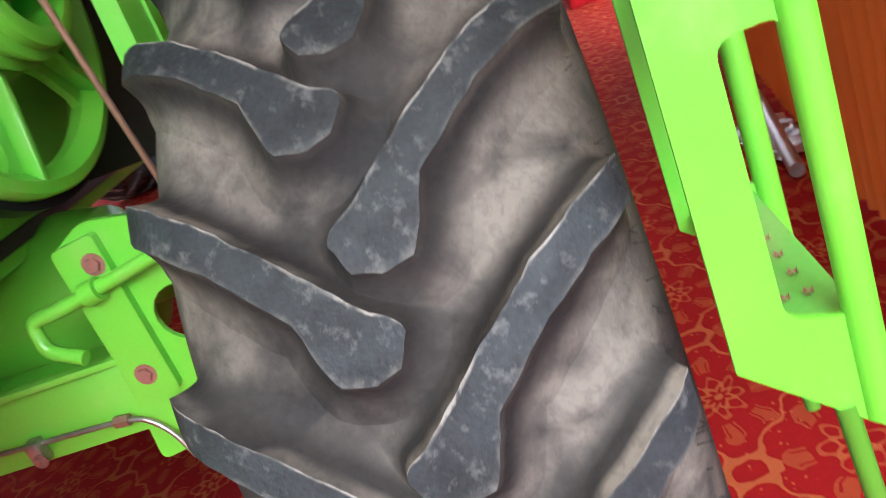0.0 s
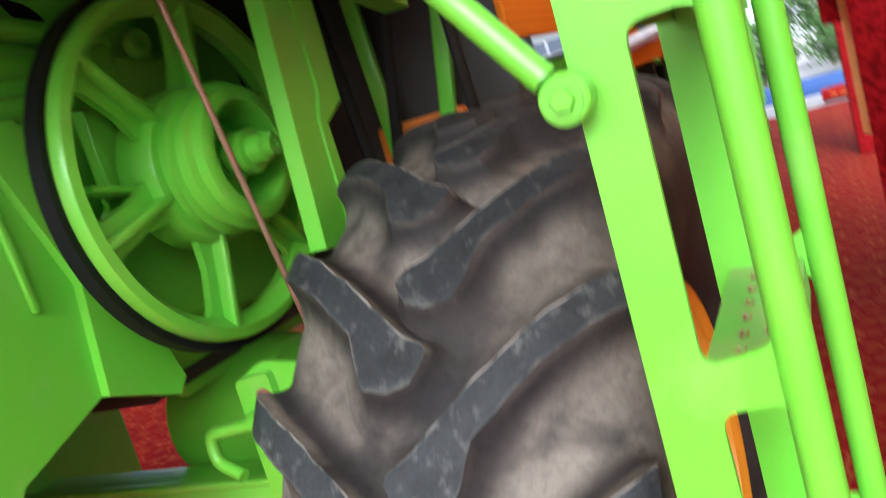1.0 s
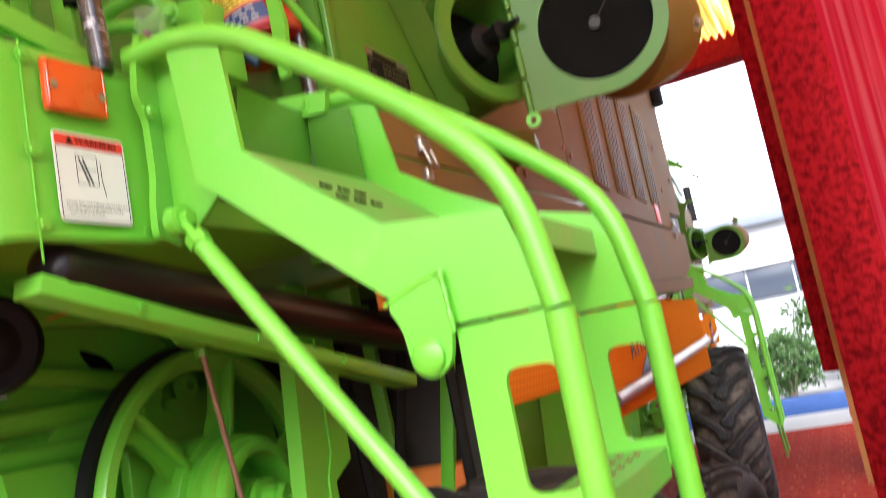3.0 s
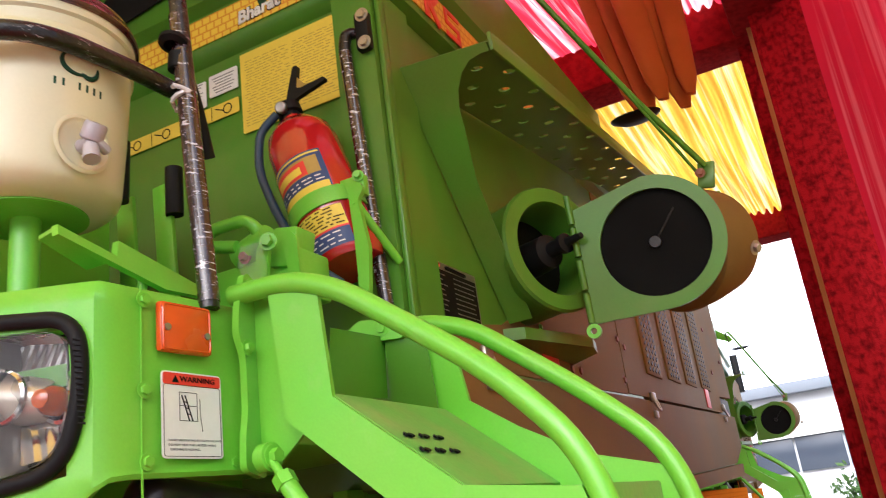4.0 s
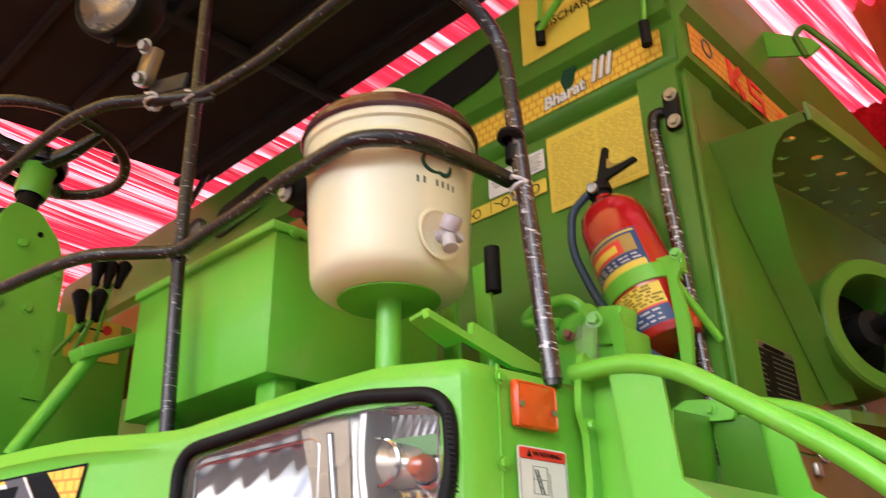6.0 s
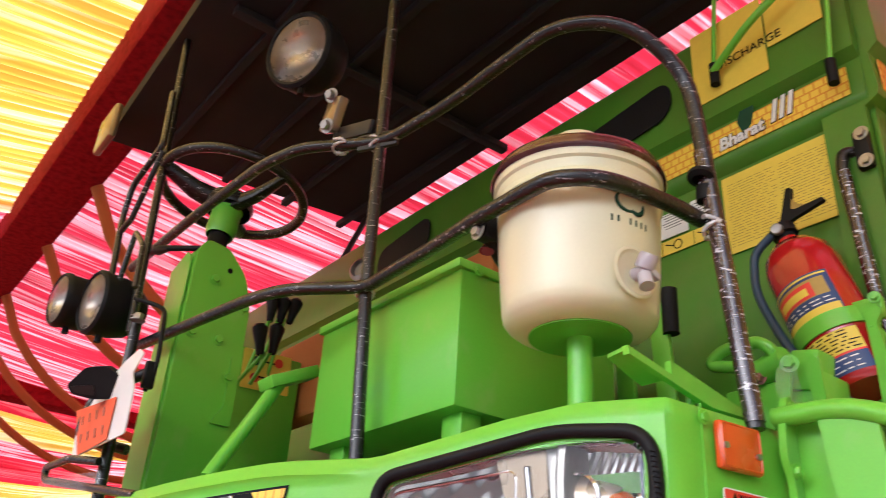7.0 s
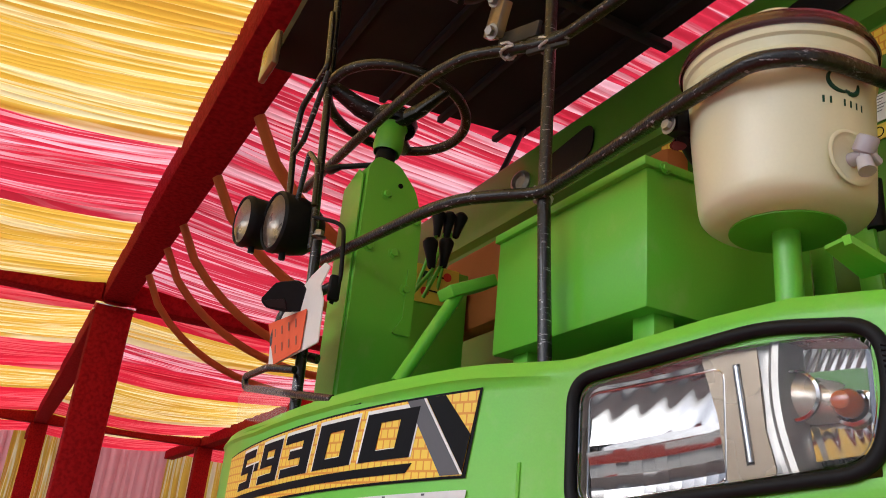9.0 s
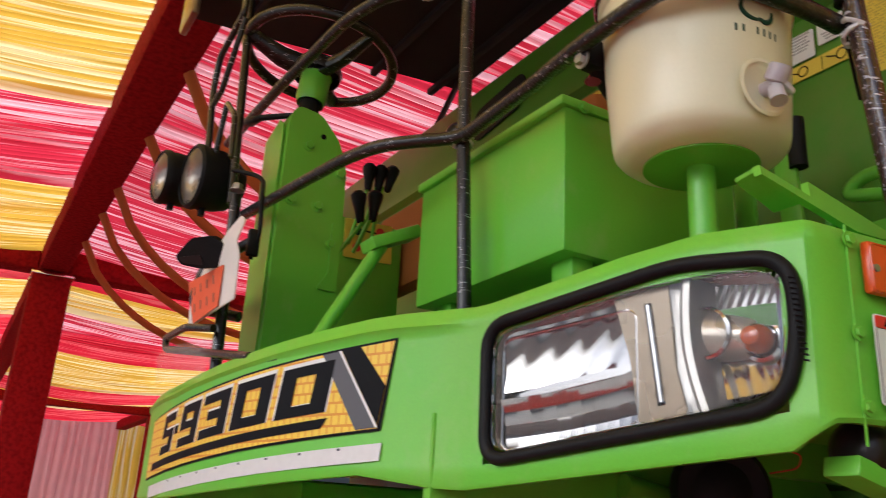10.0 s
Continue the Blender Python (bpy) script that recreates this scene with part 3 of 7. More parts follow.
def curtain(name, path, z0, z1, material, label, amp=0.03, wl=0.09, seed=0, wide=1.0):
    """Hanging cloth with vertical folds along a plan polyline."""
    p = [Vector((a, b, 0)) for a, b in path]
    lens = [(q - r).length for q, r in zip(p[1:], p)]
    total = sum(lens)
    n = max(8, int(total / (0.14 * wl)))
    nz = 14
    bm = bmesh.new()
    prev = None
    for i in range(n + 1):
        s = total * i / n
        k = 0
        while k < len(lens) - 1 and s > lens[k]:
            s -= lens[k]
            k += 1
        d = (p[k + 1] - p[k]).normalized()
        q = p[k] + d * s
        nrm = Vector((d.y, -d.x, 0))
        row = []
        for j in range(nz + 1):
            t = j / nz
            z = z0 + (z1 - z0) * t
            ph = 2 * math.pi * (total * i / n) / wl + 2.2 * noise.noise(Vector((total * i / n * 4, z * 0.4, seed)))
            a = amp * (0.55 + 0.8 * abs(noise.noise(Vector((i * 0.04, z * 0.5, seed + 5)))))
            row.append(bm.verts.new(q + nrm * a * math.sin(ph) + Vector((0, 0, z + (0.02 * noise.noise(Vector((i * 0.3, seed, 0))) if j == 0 else 0)))))
        if prev:
            for j in range(nz):
                bm.faces.new((prev[j], row[j], row[j + 1], prev[j + 1])).smooth = True
        prev = row
    return single(name, bm, material, label, "curtain", "tent curtains")


curtain("curtain", [(1.16, -0.4), (1.16, 2.0), (1.42, 4.4)], 0.01, 1.7, ORCLOTH, "orange-brown gathered cloth hanging to the floor", seed=4)
curtain("curtain", [(0.60, 3.72), (0.95, 3.72)], 1.37, 4.3, DRAPE, "dark red cloth panel hanging from the tent beam", amp=0.012, wl=0.3, seed=6)
curtain("curtain", [(0.675, 3.52), (0.715, 3.53)], 0.85, 4.3, STRIPE, "narrow pale orange cloth strip between red panels", amp=0.004, wl=0.2, seed=12)
curtain("curtain", [(0.70, 3.4), (1.3, 3.3)], 0.4, 4.3, DRAPE, "dark red patterned cloth panel hanging from the beam", amp=0.012, wl=0.4, seed=8)
curtain("curtain", [(0.95, 2.9), (1.25, 2.4)], 1.2, 4.3, REDCLOTH, "bright red tent side cloth", amp=0.03, wl=0.22, seed=9)
# unseen cloth, added so its yellow light tints the tank side
curtain("curtain", [(1.25, 2.36), (1.3, -0.2)], 1.2, 4.3, YELCLOTH, "unseen yellow side cloth, backlit, added to tint light on the tank side", amp=0.03, wl=0.22, seed=9)
curtain("curtain", [(-28.0, -4.1), (-28.0, -0.9)], 0.05, 4.8, SHEER, "pale pink pleated tent end curtain, backlit", amp=0.05, wl=0.25, seed=7)
curtain("curtain", [(-28.0, -0.9), (-28.0, 0.9)], 0.05, 4.8, YELCLOTH, "pale yellow pleated tent end curtain, backlit", amp=0.05, wl=0.25, seed=17)
curtain("curtain", [(-28.0, 0.9), (-28.0, 3.7)], 0.05, 4.8, SHEER, "pale pink pleated tent end curtain, backlit", amp=0.05, wl=0.25, seed=27)
curtain("curtain", [(-28.0, 3.7), (-28.0, 8.0)], 0.05, 4.8, YELCLOTH, "pale yellow pleated tent end curtain, backlit", amp=0.05, wl=0.25, seed=37)
# cloth tubes looping from the beam over the platform
for x, drop in ((-7.8, 1.0), (-6.85, 0.97), (-6.15, 1.0), (-5.0, 0.95), (-3.95, 1.0)):
    pts = [(x + 0.08 * math.sin(3 * t), -0.3 + 4.05 * t, Z_BEAM - 0.17 - 0.92 * drop * 4 * t ** 0.75 * (1 - t ** 0.75)) for t in [i / 28 for i in range(29)]]
    single("cloth_loop", tube(pts, 0.038, seg=10, squash=0.7), ORSTRIP, "orange-brown cloth swag looping below the tent roof", "cloth swag", "orange cloth swags")
swag = thing("cloth_swag", (0.25, 2.5, 3.5), "orange-brown cloth bundle hanging in folds from the tent beam", "cloth swag")
for k, (xa, xb, zb, r) in enumerate(((0.02, 0.17, 3.53, 0.07), (0.11, 0.23, 3.5, 0.075), (0.2, 0.3, 3.49, 0.08), (0.3, 0.37, 3.47, 0.08), (0.4, 0.41, 3.5, 0.07))):
    pts = [(xa + (xb - xa) * t, 2.5 + 0.06 * math.sin(k * 2.1 + t), 4.45 + (zb - 4.45) * t) for t in (0, 0.2, 0.45, 0.7, 0.9, 1.0)]
    part("fold", tube(pts, [r * 1.1, r, r * 1.05, r * 0.9, r * 0.75, r * 0.35], seg=14, squash=0.5), ORCLOTH, swag)

# unseen wall added behind the camera to close the yard and cut low sky
low_sky_block = bmesh.new()
box(low_sky_block, (-5.0, -12.5, 1.4), (90.0, 1.0, 2.8), 0.05)
for i in range(40):
    box(low_sky_block, (-48.0 + 2.25 * i, -11.95, 1.4), (0.12, 0.12, 2.75), 0.02)
single("wall_south", low_sky_block, CANVAS, "unseen dull canvas wall added across the yard to cut low sky light", "wall", kind="structure")

# ---- the harvester ----
H = thing("combine_harvester", (-1.5, 2.2, 0.0), "bright green combine harvester with yellow decals parked on carpet", "combine harvester")


def wheel(cx, cy, r, half, lugs, rimr, parent, fine=False, turn=0.0):
    """Tractor wheel with its axle along x: smooth carcass, raised chevron bars with scooped flanks, rim and hub."""
    base = Vector((cx, cy, r))
    k, w = r / 0.75, half / 0.25
    pitch = 2 * math.pi * 0.75 / lugs
    ct, st = math.cos(radians(turn)), math.sin(radians(turn))
    axle = (ct, st, 0)
    prof = [(-0.2, rimr / k), (-0.225, rimr / k + 0.03), (-0.27, 0.50), (-0.282, 0.565), (-0.272, 0.612), (-0.247, 0.648), (-0.212, 0.674), (-0.17, 0.690), (-0.1, 0.699), (0.0, 0.702)]
    prof = prof + [(-a, b) for a, b in reversed(prof[:-1])]
    pp = np.array(prof)
    arc = np.concatenate([[0], np.cumsum(np.hypot(*(pp[1:] - pp[:-1]).T))])
    arc -= arc[-1] / 2

    def place(p, s, h):
        """A point of the tread: p across, s along, h above the carcass."""
        e = 0.014
        x, q = np.interp(p, arc, pp[:, 0]), np.interp(p, arc, pp[:, 1])
        tx, tr = np.interp(p + e, arc, pp[:, 0]) - np.interp(p - e, arc, pp[:, 0]), np.interp(p + e, arc, pp[:, 1]) - np.interp(p - e, arc, pp[:, 1])
        ln = np.hypot(tx, tr)
        x, q = (x - tr / ln * h) * w, (q + tx / ln * h) * k
        y = -q * np.cos(s / 0.75)
        return np.stack([x * ct - y * st, x * st + y * ct, q * np.sin(s / 0.75) + 0.0 * x], -1)

    def carve(name, co, faces, slots, dust, mats, par, label=""):
        me = bpy.data.meshes.new(name)
        me.from_pydata((co + np.array(base - Vector(parent["base"]))).tolist(), [], faces)
        for m in mats:
            me.materials.append(m)
        me.polygons.foreach_set("material_index", np.array(slots, np.int32))
        me.attributes.new("dust", "FLOAT", "POINT").data.foreach_set("value", np.array(dust, np.float32))
        me.shade_smooth()
        me.set_sharp_from_angle(angle=radians(36))
        ob = new(name, me)
        ob.parent = par
        ob["base"] = tuple(parent["base"])
        if label:
            ob["label"] = label
        return ob

    ps = np.unique(np.concatenate([np.linspace(arc[0], -0.33, 8), np.linspace(-0.33, 0.33, 41), np.linspace(0.33, arc[-1], 8)]))
    nt = 150
    P, S = np.meshgrid(ps, np.arange(nt) * 2 * math.pi * 0.75 / nt, indexing="ij")
    co = place(P, S, 0.0).reshape(-1, 3)
    faces = [(i * nt + j, (i + 1) * nt + j, (i + 1) * nt + (j + 1) % nt, i * nt + (j + 1) % nt) for i in range(len(ps) - 1) for j in range(nt)]
    ty = carve("tyre", co, faces, [0] * len(faces), np.clip((0.33 - np.abs(P)) / 0.08, 0.1, 0.95).reshape(-1), [TYRE], parent, "black rubber tyre with pale dried mud")

    upper = np.array([(-0.024, -0.012), (-0.022, 0.0), (0.008, 0.02), (0.06, 0.071), (0.11, 0.12), (0.19, 0.194), (0.232, 0.231), (0.25, 0.243)])
    lower = np.array([(-0.024, -0.012), (-0.008, -0.045), (0.02, -0.055), (0.056, -0.046), (0.068, -0.02), (0.084, 0.03), (0.13, 0.08), (0.19, 0.138), (0.232, 0.177), (0.25, 0.191)])
    n = 46 if fine else 18

    def even(line):
        a = np.concatenate([[0], np.cumsum(np.hypot(*(line[1:] - line[:-1]).T))])
        t = np.linspace(0, a[-1], n)
        return np.stack([np.interp(t, a, line[:, 0]), np.interp(t, a, line[:, 1])], -1)

    U0, L0 = even(upper), even(lower)
    rings = (0.0, 0.0022, 0.006, 0.011, 0.018, 0.027, 0.039, 0.056)
    joined = ([], [], [], [])
    for side in (-1, 1):
        for i in range(lugs):
            wob = np.array([[0.0025 * noise.noise(Vector((q * 0.35, i * 3.1, side * 5.0))), 0.003 * noise.noise(Vector((q * 0.35, i * 3.1 + 40, side * 5.0)))] for q in range(n)])
            U, L = U0 + wob, L0 + wob[::-1] * 0.8
            L[0] = U[0]
            m = 7 if fine else 3
            grid = [U * (1 - c) + L * c for c in (np.array([0, 0.07, 0.22, 0.42, 0.62, 0.86, 1]) if fine else np.linspace(0, 1, m))]
            grid[0], grid[-1] = U, L
            pts, hs, dust = [], [], []
            tall = lambda q: np.interp(np.abs(q[:, 0]), [0, 0.12, 0.2, 0.235, 0.262, 0.29], [0.047, 0.048, 0.052, 0.051, 0.042, 0.026])
            for c, g in enumerate(grid):
                pts.append(g)
                hs.append(tall(g))
                dust.append(np.full(n, 3.0 if c == 0 else 0.5 if c == m - 1 else 0.0) * np.array([0.55 + 0.9 * noise.noise(Vector((q * 0.5, i * 7.7, side))) for q in range(n)]).clip(0, 1))
            faces, slots = [], []
            for c in range(m - 1):
                for q in range(n - 1):
                    f = [c * n + q, (c + 1) * n + q, (c + 1) * n + q + 1, c * n + q + 1]
                    faces.append(f[1:] if q == 0 else f)
                    slots.append(0)
            loop = np.concatenate([U, [U[-1] * (1 - c) + L[-1] * c for c in (0.33, 0.67)], L[:0:-1]])
            nl = len(loop)
            tang = np.roll(loop, -2, 0) - np.roll(loop, 2, 0)
            nrm = np.stack([-tang[:, 1], tang[:, 0]], -1)
            nrm /= np.maximum(np.hypot(*nrm.T), 1e-9)[:, None]
            below = np.clip(-nrm[:, 1], 0, 1)
            run = 0.010 + 0.017 * below
            start = m * n
            for d in rings:
                g = loop + nrm * d
                rise = 1.0 if d == 0 else 0.94 * np.exp(-(d / run) ** 1.15)
                h = tall(loop) * rise - (0.004 if d > 0.05 else 0.0)
                pts.append(g)
                hs.append(h)
                # bare near the bar: clean rubber, with the flank's shade in it too
                dust.append(np.where(nrm[:, 1] > 0.1, 1.2, 0.25) if d < 0.003 else np.full(nl, min(0.95, max(0.0, (d - 0.013) / 0.03))))
            for c in range(len(rings) - 1):
                for q in range(nl):
                    a0, b0 = start + c * nl, start + (c + 1) * nl
                    faces.append([a0 + q, a0 + (q + 1) % nl, b0 + (q + 1) % nl, b0 + q])
                    slots.append(1)
            xy = np.concatenate(pts)
            co = place(xy[:, 0] * side, xy[:, 1] + (0.303 if side < 0 else 0.158) + 0.004 + i * pitch, np.concatenate(hs))
            if side > 0:
                faces = [f[::-1] for f in faces]
            if fine:
                carve("tread_bar", co, faces, slots, np.concatenate(dust), [LUG, TYRE], ty)
            else:
                off = sum(len(c) for c in joined[0])
                joined[0].append(co)
                joined[1].extend([[v + off for v in f] for f in faces])
                joined[2].extend(slots)
                joined[3].append(np.concatenate(dust))
    if not fine:
        carve("tread", np.concatenate(joined[0]), joined[1], joined[2], np.concatenate(joined[3]), [LUG, TYRE], ty, "worn grey chevron tread bars")
    rb = bmesh.new()
    lathe([(rimr + 0.01, -half * 0.78), (rimr - 0.01, -half * 0.7), (rimr - 0.02, half * 0.55), (rimr - 0.03, half * 0.3), (rimr * 0.45, half * 0.12), (rimr * 0.4, half * 0.3), (0.0, half * 0.32)], base, axle, 48, rb)
    lathe([(rimr + 0.012, half * 0.82), (rimr - 0.02, half * 0.74), (rimr - 0.035, half * 0.3)], base, axle, 48, rb)
    part("rim", rb, RIM, parent, "yellow painted steel rim")
    part("hub", lathe([(rimr * 0.3, half * 0.3), (rimr * 0.28, half * 0.75), (rimr * 0.14, half * 0.85), (0, half * 0.86)], base, axle, 24), GREEN2, parent)
    return ty


front_tyre = wheel(0.055, 0.70, 0.75, 0.25, 19, 0.36, H, True)
# raised mould line along the middle of the tread
for i in range(19):
    pts = []
    for q in range(9):
        t = q / 8
        th = (0.25 + 0.248 * i - 0.16 * t) / 0.75
        pts.append(Vector((0.055 + 0.03 - 0.045 * math.sin(math.pi * t * 0.8), 0.70 - 0.7035 * math.cos(th), 0.75 + 0.7035 * math.sin(th))))
    part("mould_seam", tube(pts, 0.003, seg=6), FLANK, front_tyre)
# moulding hairs on the shoulder
hair = bmesh.new()
rnd = random.Random(5)
for i in range(60):
    a = rnd.uniform(-0.5, 1.2)
    rr = rnd.uniform(0.66, 0.71)
    p = Vector((0.055 + 0.262 - (rr - 0.66) * 0.25, 0.70 - rr * math.cos(a), 0.75 + rr * math.sin(a)))
    d = Vector((rnd.uniform(0.5, 1), rnd.uniform(-0.6, 0.3), rnd.uniform(-0.4, 0.4))).normalized()
    tube([p, p + d * rnd.uniform(0.008, 0.02)], [0.0008, 0.0004], hair, 4)
part("moulding_flash", hair, BLACK, front_tyre)["kind"] = "stuff"
wheel(-3.3, 0.70, 0.75, 0.25, 19, 0.36, H)
wheel(-0.08, 4.05, 0.47, 0.15, 19, 0.25, H, turn=-9)
wheel(-3.1, 4.05, 0.47, 0.15, 19, 0.25, H, turn=-9)

# ladder: two cut plates, tubes on their outer edge, treads between
FD = 0.345
LOWER = [(0.367, 1.757), (0.480, 1.757), (0.484, 0.93), (0.487, 0.786), (0.364, 0.891)]
SLOTS = [[(0.412, 1.704), (0.472, 1.704), (0.472, 1.571), (0.413, 1.572)], [(0.416, 1.534), (0.473, 1.536), (0.473, 1.258), (0.413, 1.247)], [(0.418, 1.204), (0.474, 1.208), (0.475, 0.918), (0.42, 0.935)]]
UPPER = [(0.022, 2.217), (0.109, 2.19), (0.121, 2.033), (0.296, 1.893), (0.446, 1.872), (0.478, 1.762), (0.367, 1.762), (0.303, 1.796), (0.043, 2.013)]


def plate(outline, y, holes, dx):
    return sheet([(a + dx, b) for a, b in outline], XZ(y), 0.008, [[(u + dx, v) for u, v in round2(s, 0.017, 5)] for s in holes])


ladder = part("ladder", plate(LOWER, -0.004, SLOTS, 0.0), GREEN, H, "green folding access ladder with slotted side plates")
part("side_plate", plate(LOWER, FD - 0.004, SLOTS, 0.022), GREEN, ladder)
part("upper_plate", plate(UPPER, -0.004, (), 0.0), GREEN, ladder)
part("upper_plate", plate([(0.004, 2.205), (0.14, 2.168), (0.161, 2.045), (0.24, 1.99), (0.346, 1.93), (0.476, 1.892), (0.508, 1.762), (0.397, 1.762), (0.333, 1.796), (0.02, 2.05)], FD - 0.004, (), 0.0), GREEN, ladder)
for y, dx in ((0.0, 0.0), (FD, 0.022)):
    part("lower_tube", tube([(0.485 + dx, y, 1.754), (0.4865 + dx, y, 0.80)], 0.0165, seg=20), GREEN, ladder)
    part("foot_tube", tube([(0.455 + dx, y + 0.004, 0.82), (0.475 + dx, y + 0.004, 0.55)], 0.011, seg=12), GREEN2, ladder)
part("grab_rail", tube(rounded([(-0.045, 0.0, 2.214), (0.06, 0.0, 2.212), (0.14, 0.0, 2.182), (0.352, 0.0, 2.026), (0.462, 0.0, 1.905), (0.484, 0.0, 1.758)], r=0.075, n=7), 0.0155, seg=20), GREEN, ladder)
part("grab_rail", tube(rounded([(0.02, FD, 2.2), (0.10, FD, 2.196), (0.18, FD, 2.168), (0.352, FD, 2.034), (0.48, FD, 1.915), (0.506, FD, 1.756)], r=0.075, n=7), 0.0155, seg=20), GREEN, ladder)


def step_tread(x0, x1, z, parent):
    bm = sheet([(x0 - 0.002, z - 0.026), (x0 - 0.002, z + 0.002), (x1 + 0.002, z + 0.002), (x1 + 0.002, z - 0.038), (x1 - 0.002, z - 0.038), (x1 - 0.002, z - 0.002), (x0 + 0.002, z - 0.002), (x0 + 0.002, z - 0.026)], XZ(0.005), FD - 0.01)
    st = part("step", bm, STEPDUST, parent, "green step with punched grip teeth")
    for i in range(6):
        for j in range(2):
            c = Vector((x0 + (x1 - x0) * (0.36 + 0.3 * j), 0.06 + 0.045 * i, z + 0.002))
            tooth = bmesh.new()
            n = 10
            ring = [(c + Vector((rr * math.cos(a), rr * math.sin(a), hh))) for a, rr, hh in [(2 * math.pi * q / n, 0.0065 * (0.7 + 0.5 * (q % 2)), 0.0012 + 0.004 * (q % 2)) for q in range(n)]]
            vs = [tooth.verts.new(q) for q in ring]
            lo = [tooth.verts.new(c + (q - c) * 0.8 + Vector((0, 0, -0.001))) for q in ring]
            for q in range(n):
                tooth.faces.new((vs[q], vs[(q + 1) % n], lo[(q + 1) % n], lo[q]))
            tooth.faces.new(lo)
            part("grip_tooth", tooth, RUST, parent)


for z in (1.556, 1.228, 0.913):
    step_tread(0.408, 0.486, z, ladder)
bm = bmesh.new()
box(bm, (0.205, FD / 2, 1.964), (0.235, FD - 0.01, 0.004), 0, Matrix.Rotation(math.atan2(0.14, 0.175), 3, "Y"))
box(bm, (0.37, FD / 2, 1.872), (0.16, FD - 0.01, 0.004))
box(bm, (0.45, FD / 2, 1.855), (0.004, FD - 0.01, 0.036))
ut = part("upper_tread", bm, STEPDUST, ladder, "green sloping tread sheet")
ZIG = [(-0.011, -0.002), (-0.006, -0.006), (-0.003, -0.001), (0.004, -0.004), (0.011, -0.001), (0.011, 0.004), (0.005, 0.003), (0.002, 0.006), (-0.004, 0.002), (-0.011, 0.004)]
TRX, TRY, TRZ = (0.206, 0.236), (0.04, 0.025), (1.968, 1.944)
for i in range(3):
    for j in range(2):
        part("grip_tooth", sheet(ZIG, lambda u, v, w: Vector((TRX[j] + v * 0.78 + w * 0.62, TRY[j] + 0.042 * i + u, TRZ[j] - v * 0.62 + w * 0.78)), 0.003), INK, ladder)
part("riser", sheet([(0.11, 2.03), (0.014, 2.075), (0.008, 2.185), (0.10, 2.135)], lambda u, v, w: Vector((u, (0.11 - u) / 0.1 * (FD - 0.01) + 0.003, v + w)), 0.004), GREEN, ladder, "green sheet behind the upper tread")
part("back_plate", sheet([(0.02, 2.19), (0.10, 2.17), (0.11, 2.03), (0.02, 2.06)], XZ(FD - 0.02), 0.004), GREEN2, ladder)
part("hinge_tab", sheet(round2([(0.290, 1.797), (0.362, 1.82), (0.366, 1.75), (0.358, 1.718), (0.332, 1.706), (0.312, 1.72), (0.306, 1.77)], 0.014, 5), XZ(-0.014), 0.009), GREEN, ladder)
for ends in (((0.288, 1.798), (0.362, 1.822)), ((0.364, 1.822), (0.368, 1.752))):
    rnd = random.Random(int(1e4 * ends[1][0]))
    bead = [(ends[0][0] + (ends[1][0] - ends[0][0]) * q / 14 + rnd.uniform(-0.0008, 0.0008), -0.0125, ends[0][1] + (ends[1][1] - ends[0][1]) * q / 14 + rnd.uniform(-0.0008, 0.0008)) for q in range(15)]
    part("weld_bead", tube(bead, [rnd.uniform(0.0022, 0.0042) for q in range(15)], seg=8), GREEN, ladder)
part("pivot_pin", lathe([(0.0195, 0), (0.0195, 0.006), (0.015, 0.009), (0, 0.009)], (0.334, -0.014, 1.732), (0, -1, 0), 28), GREEN, ladder)
part("hinge_tab", sheet(round2([(0.29 + 0.03, 1.797), (0.362 + 0.03, 1.82), (0.366 + 0.03, 1.75), (0.332 + 0.03, 1.706), (0.306 + 0.03, 1.77)], 0.014, 5), XZ(FD + 0.006), 0.009), GREEN, ladder)

strut = part("strut", tube([(0.048, -0.02, 1.931), (0.353, -0.03, 1.509)], 0.0128, seg=20), GREEN, H, "green tubular ladder strut")
part("rod_end", tube([(0.024, -0.016, 1.962), (0.052, -0.021, 1.926)], 0.0065), GREEN, strut)
part("nut", tube([(0.042, -0.019, 1.940), (0.052, -0.021, 1.925)], 0.0158, seg=6), GREEN, strut)
part("rod_eye", lathe([(0.021, -0.011), (0.021, 0.011), (0.019, 0.013), (0.012, 0.013), (0.012, -0.013), (0.019, -0.013)], (0.366, -0.026, 1.491), (0, 1, 0), 28, closed=True), GREEN, strut)
part("rod_bolt", bolt((0.366, -0.039, 1.491), (0, -1, 0), 0.0105, 0.008), GREEN, strut)
part("rod_eye", lathe([(0.02, -0.009), (0.02, 0.009), (0.01, 0.012), (0.01, -0.012)], (0.012, -0.01, 1.968), (1, -0.15, 0), 24, closed=True), GREEN, strut)
part("rod_bolt", bolt((0.023, -0.012, 1.968), (1, -0.15, 0), 0.011, 0.012), GREEN, strut)

# fascia: a curved band round the front of the platform, open behind the head lamp
HALF = [(-0.05, 0.035), (-0.07, -0.17), (-0.073, -0.203), (-0.083, -0.2195), (-0.115, -0.23), (-0.22, -0.2597), (-0.34, -0.2936), (-0.46, -0.3275), (-0.583, -0.3623), (-0.62, -0.373), (-0.68, -0.398), (-0.766, -0.437), (-0.83, -0.463), (-0.90, -0.49), (-0.98, -0.517), (-1.08, -0.545), (-1.2, -0.57), (-1.35, -0.59), (-1.5, -0.602), (-1.65, -0.606)]
FRONT = HALF + [(-3.3 - a, b) for a, b in reversed(HALF[:-1])]


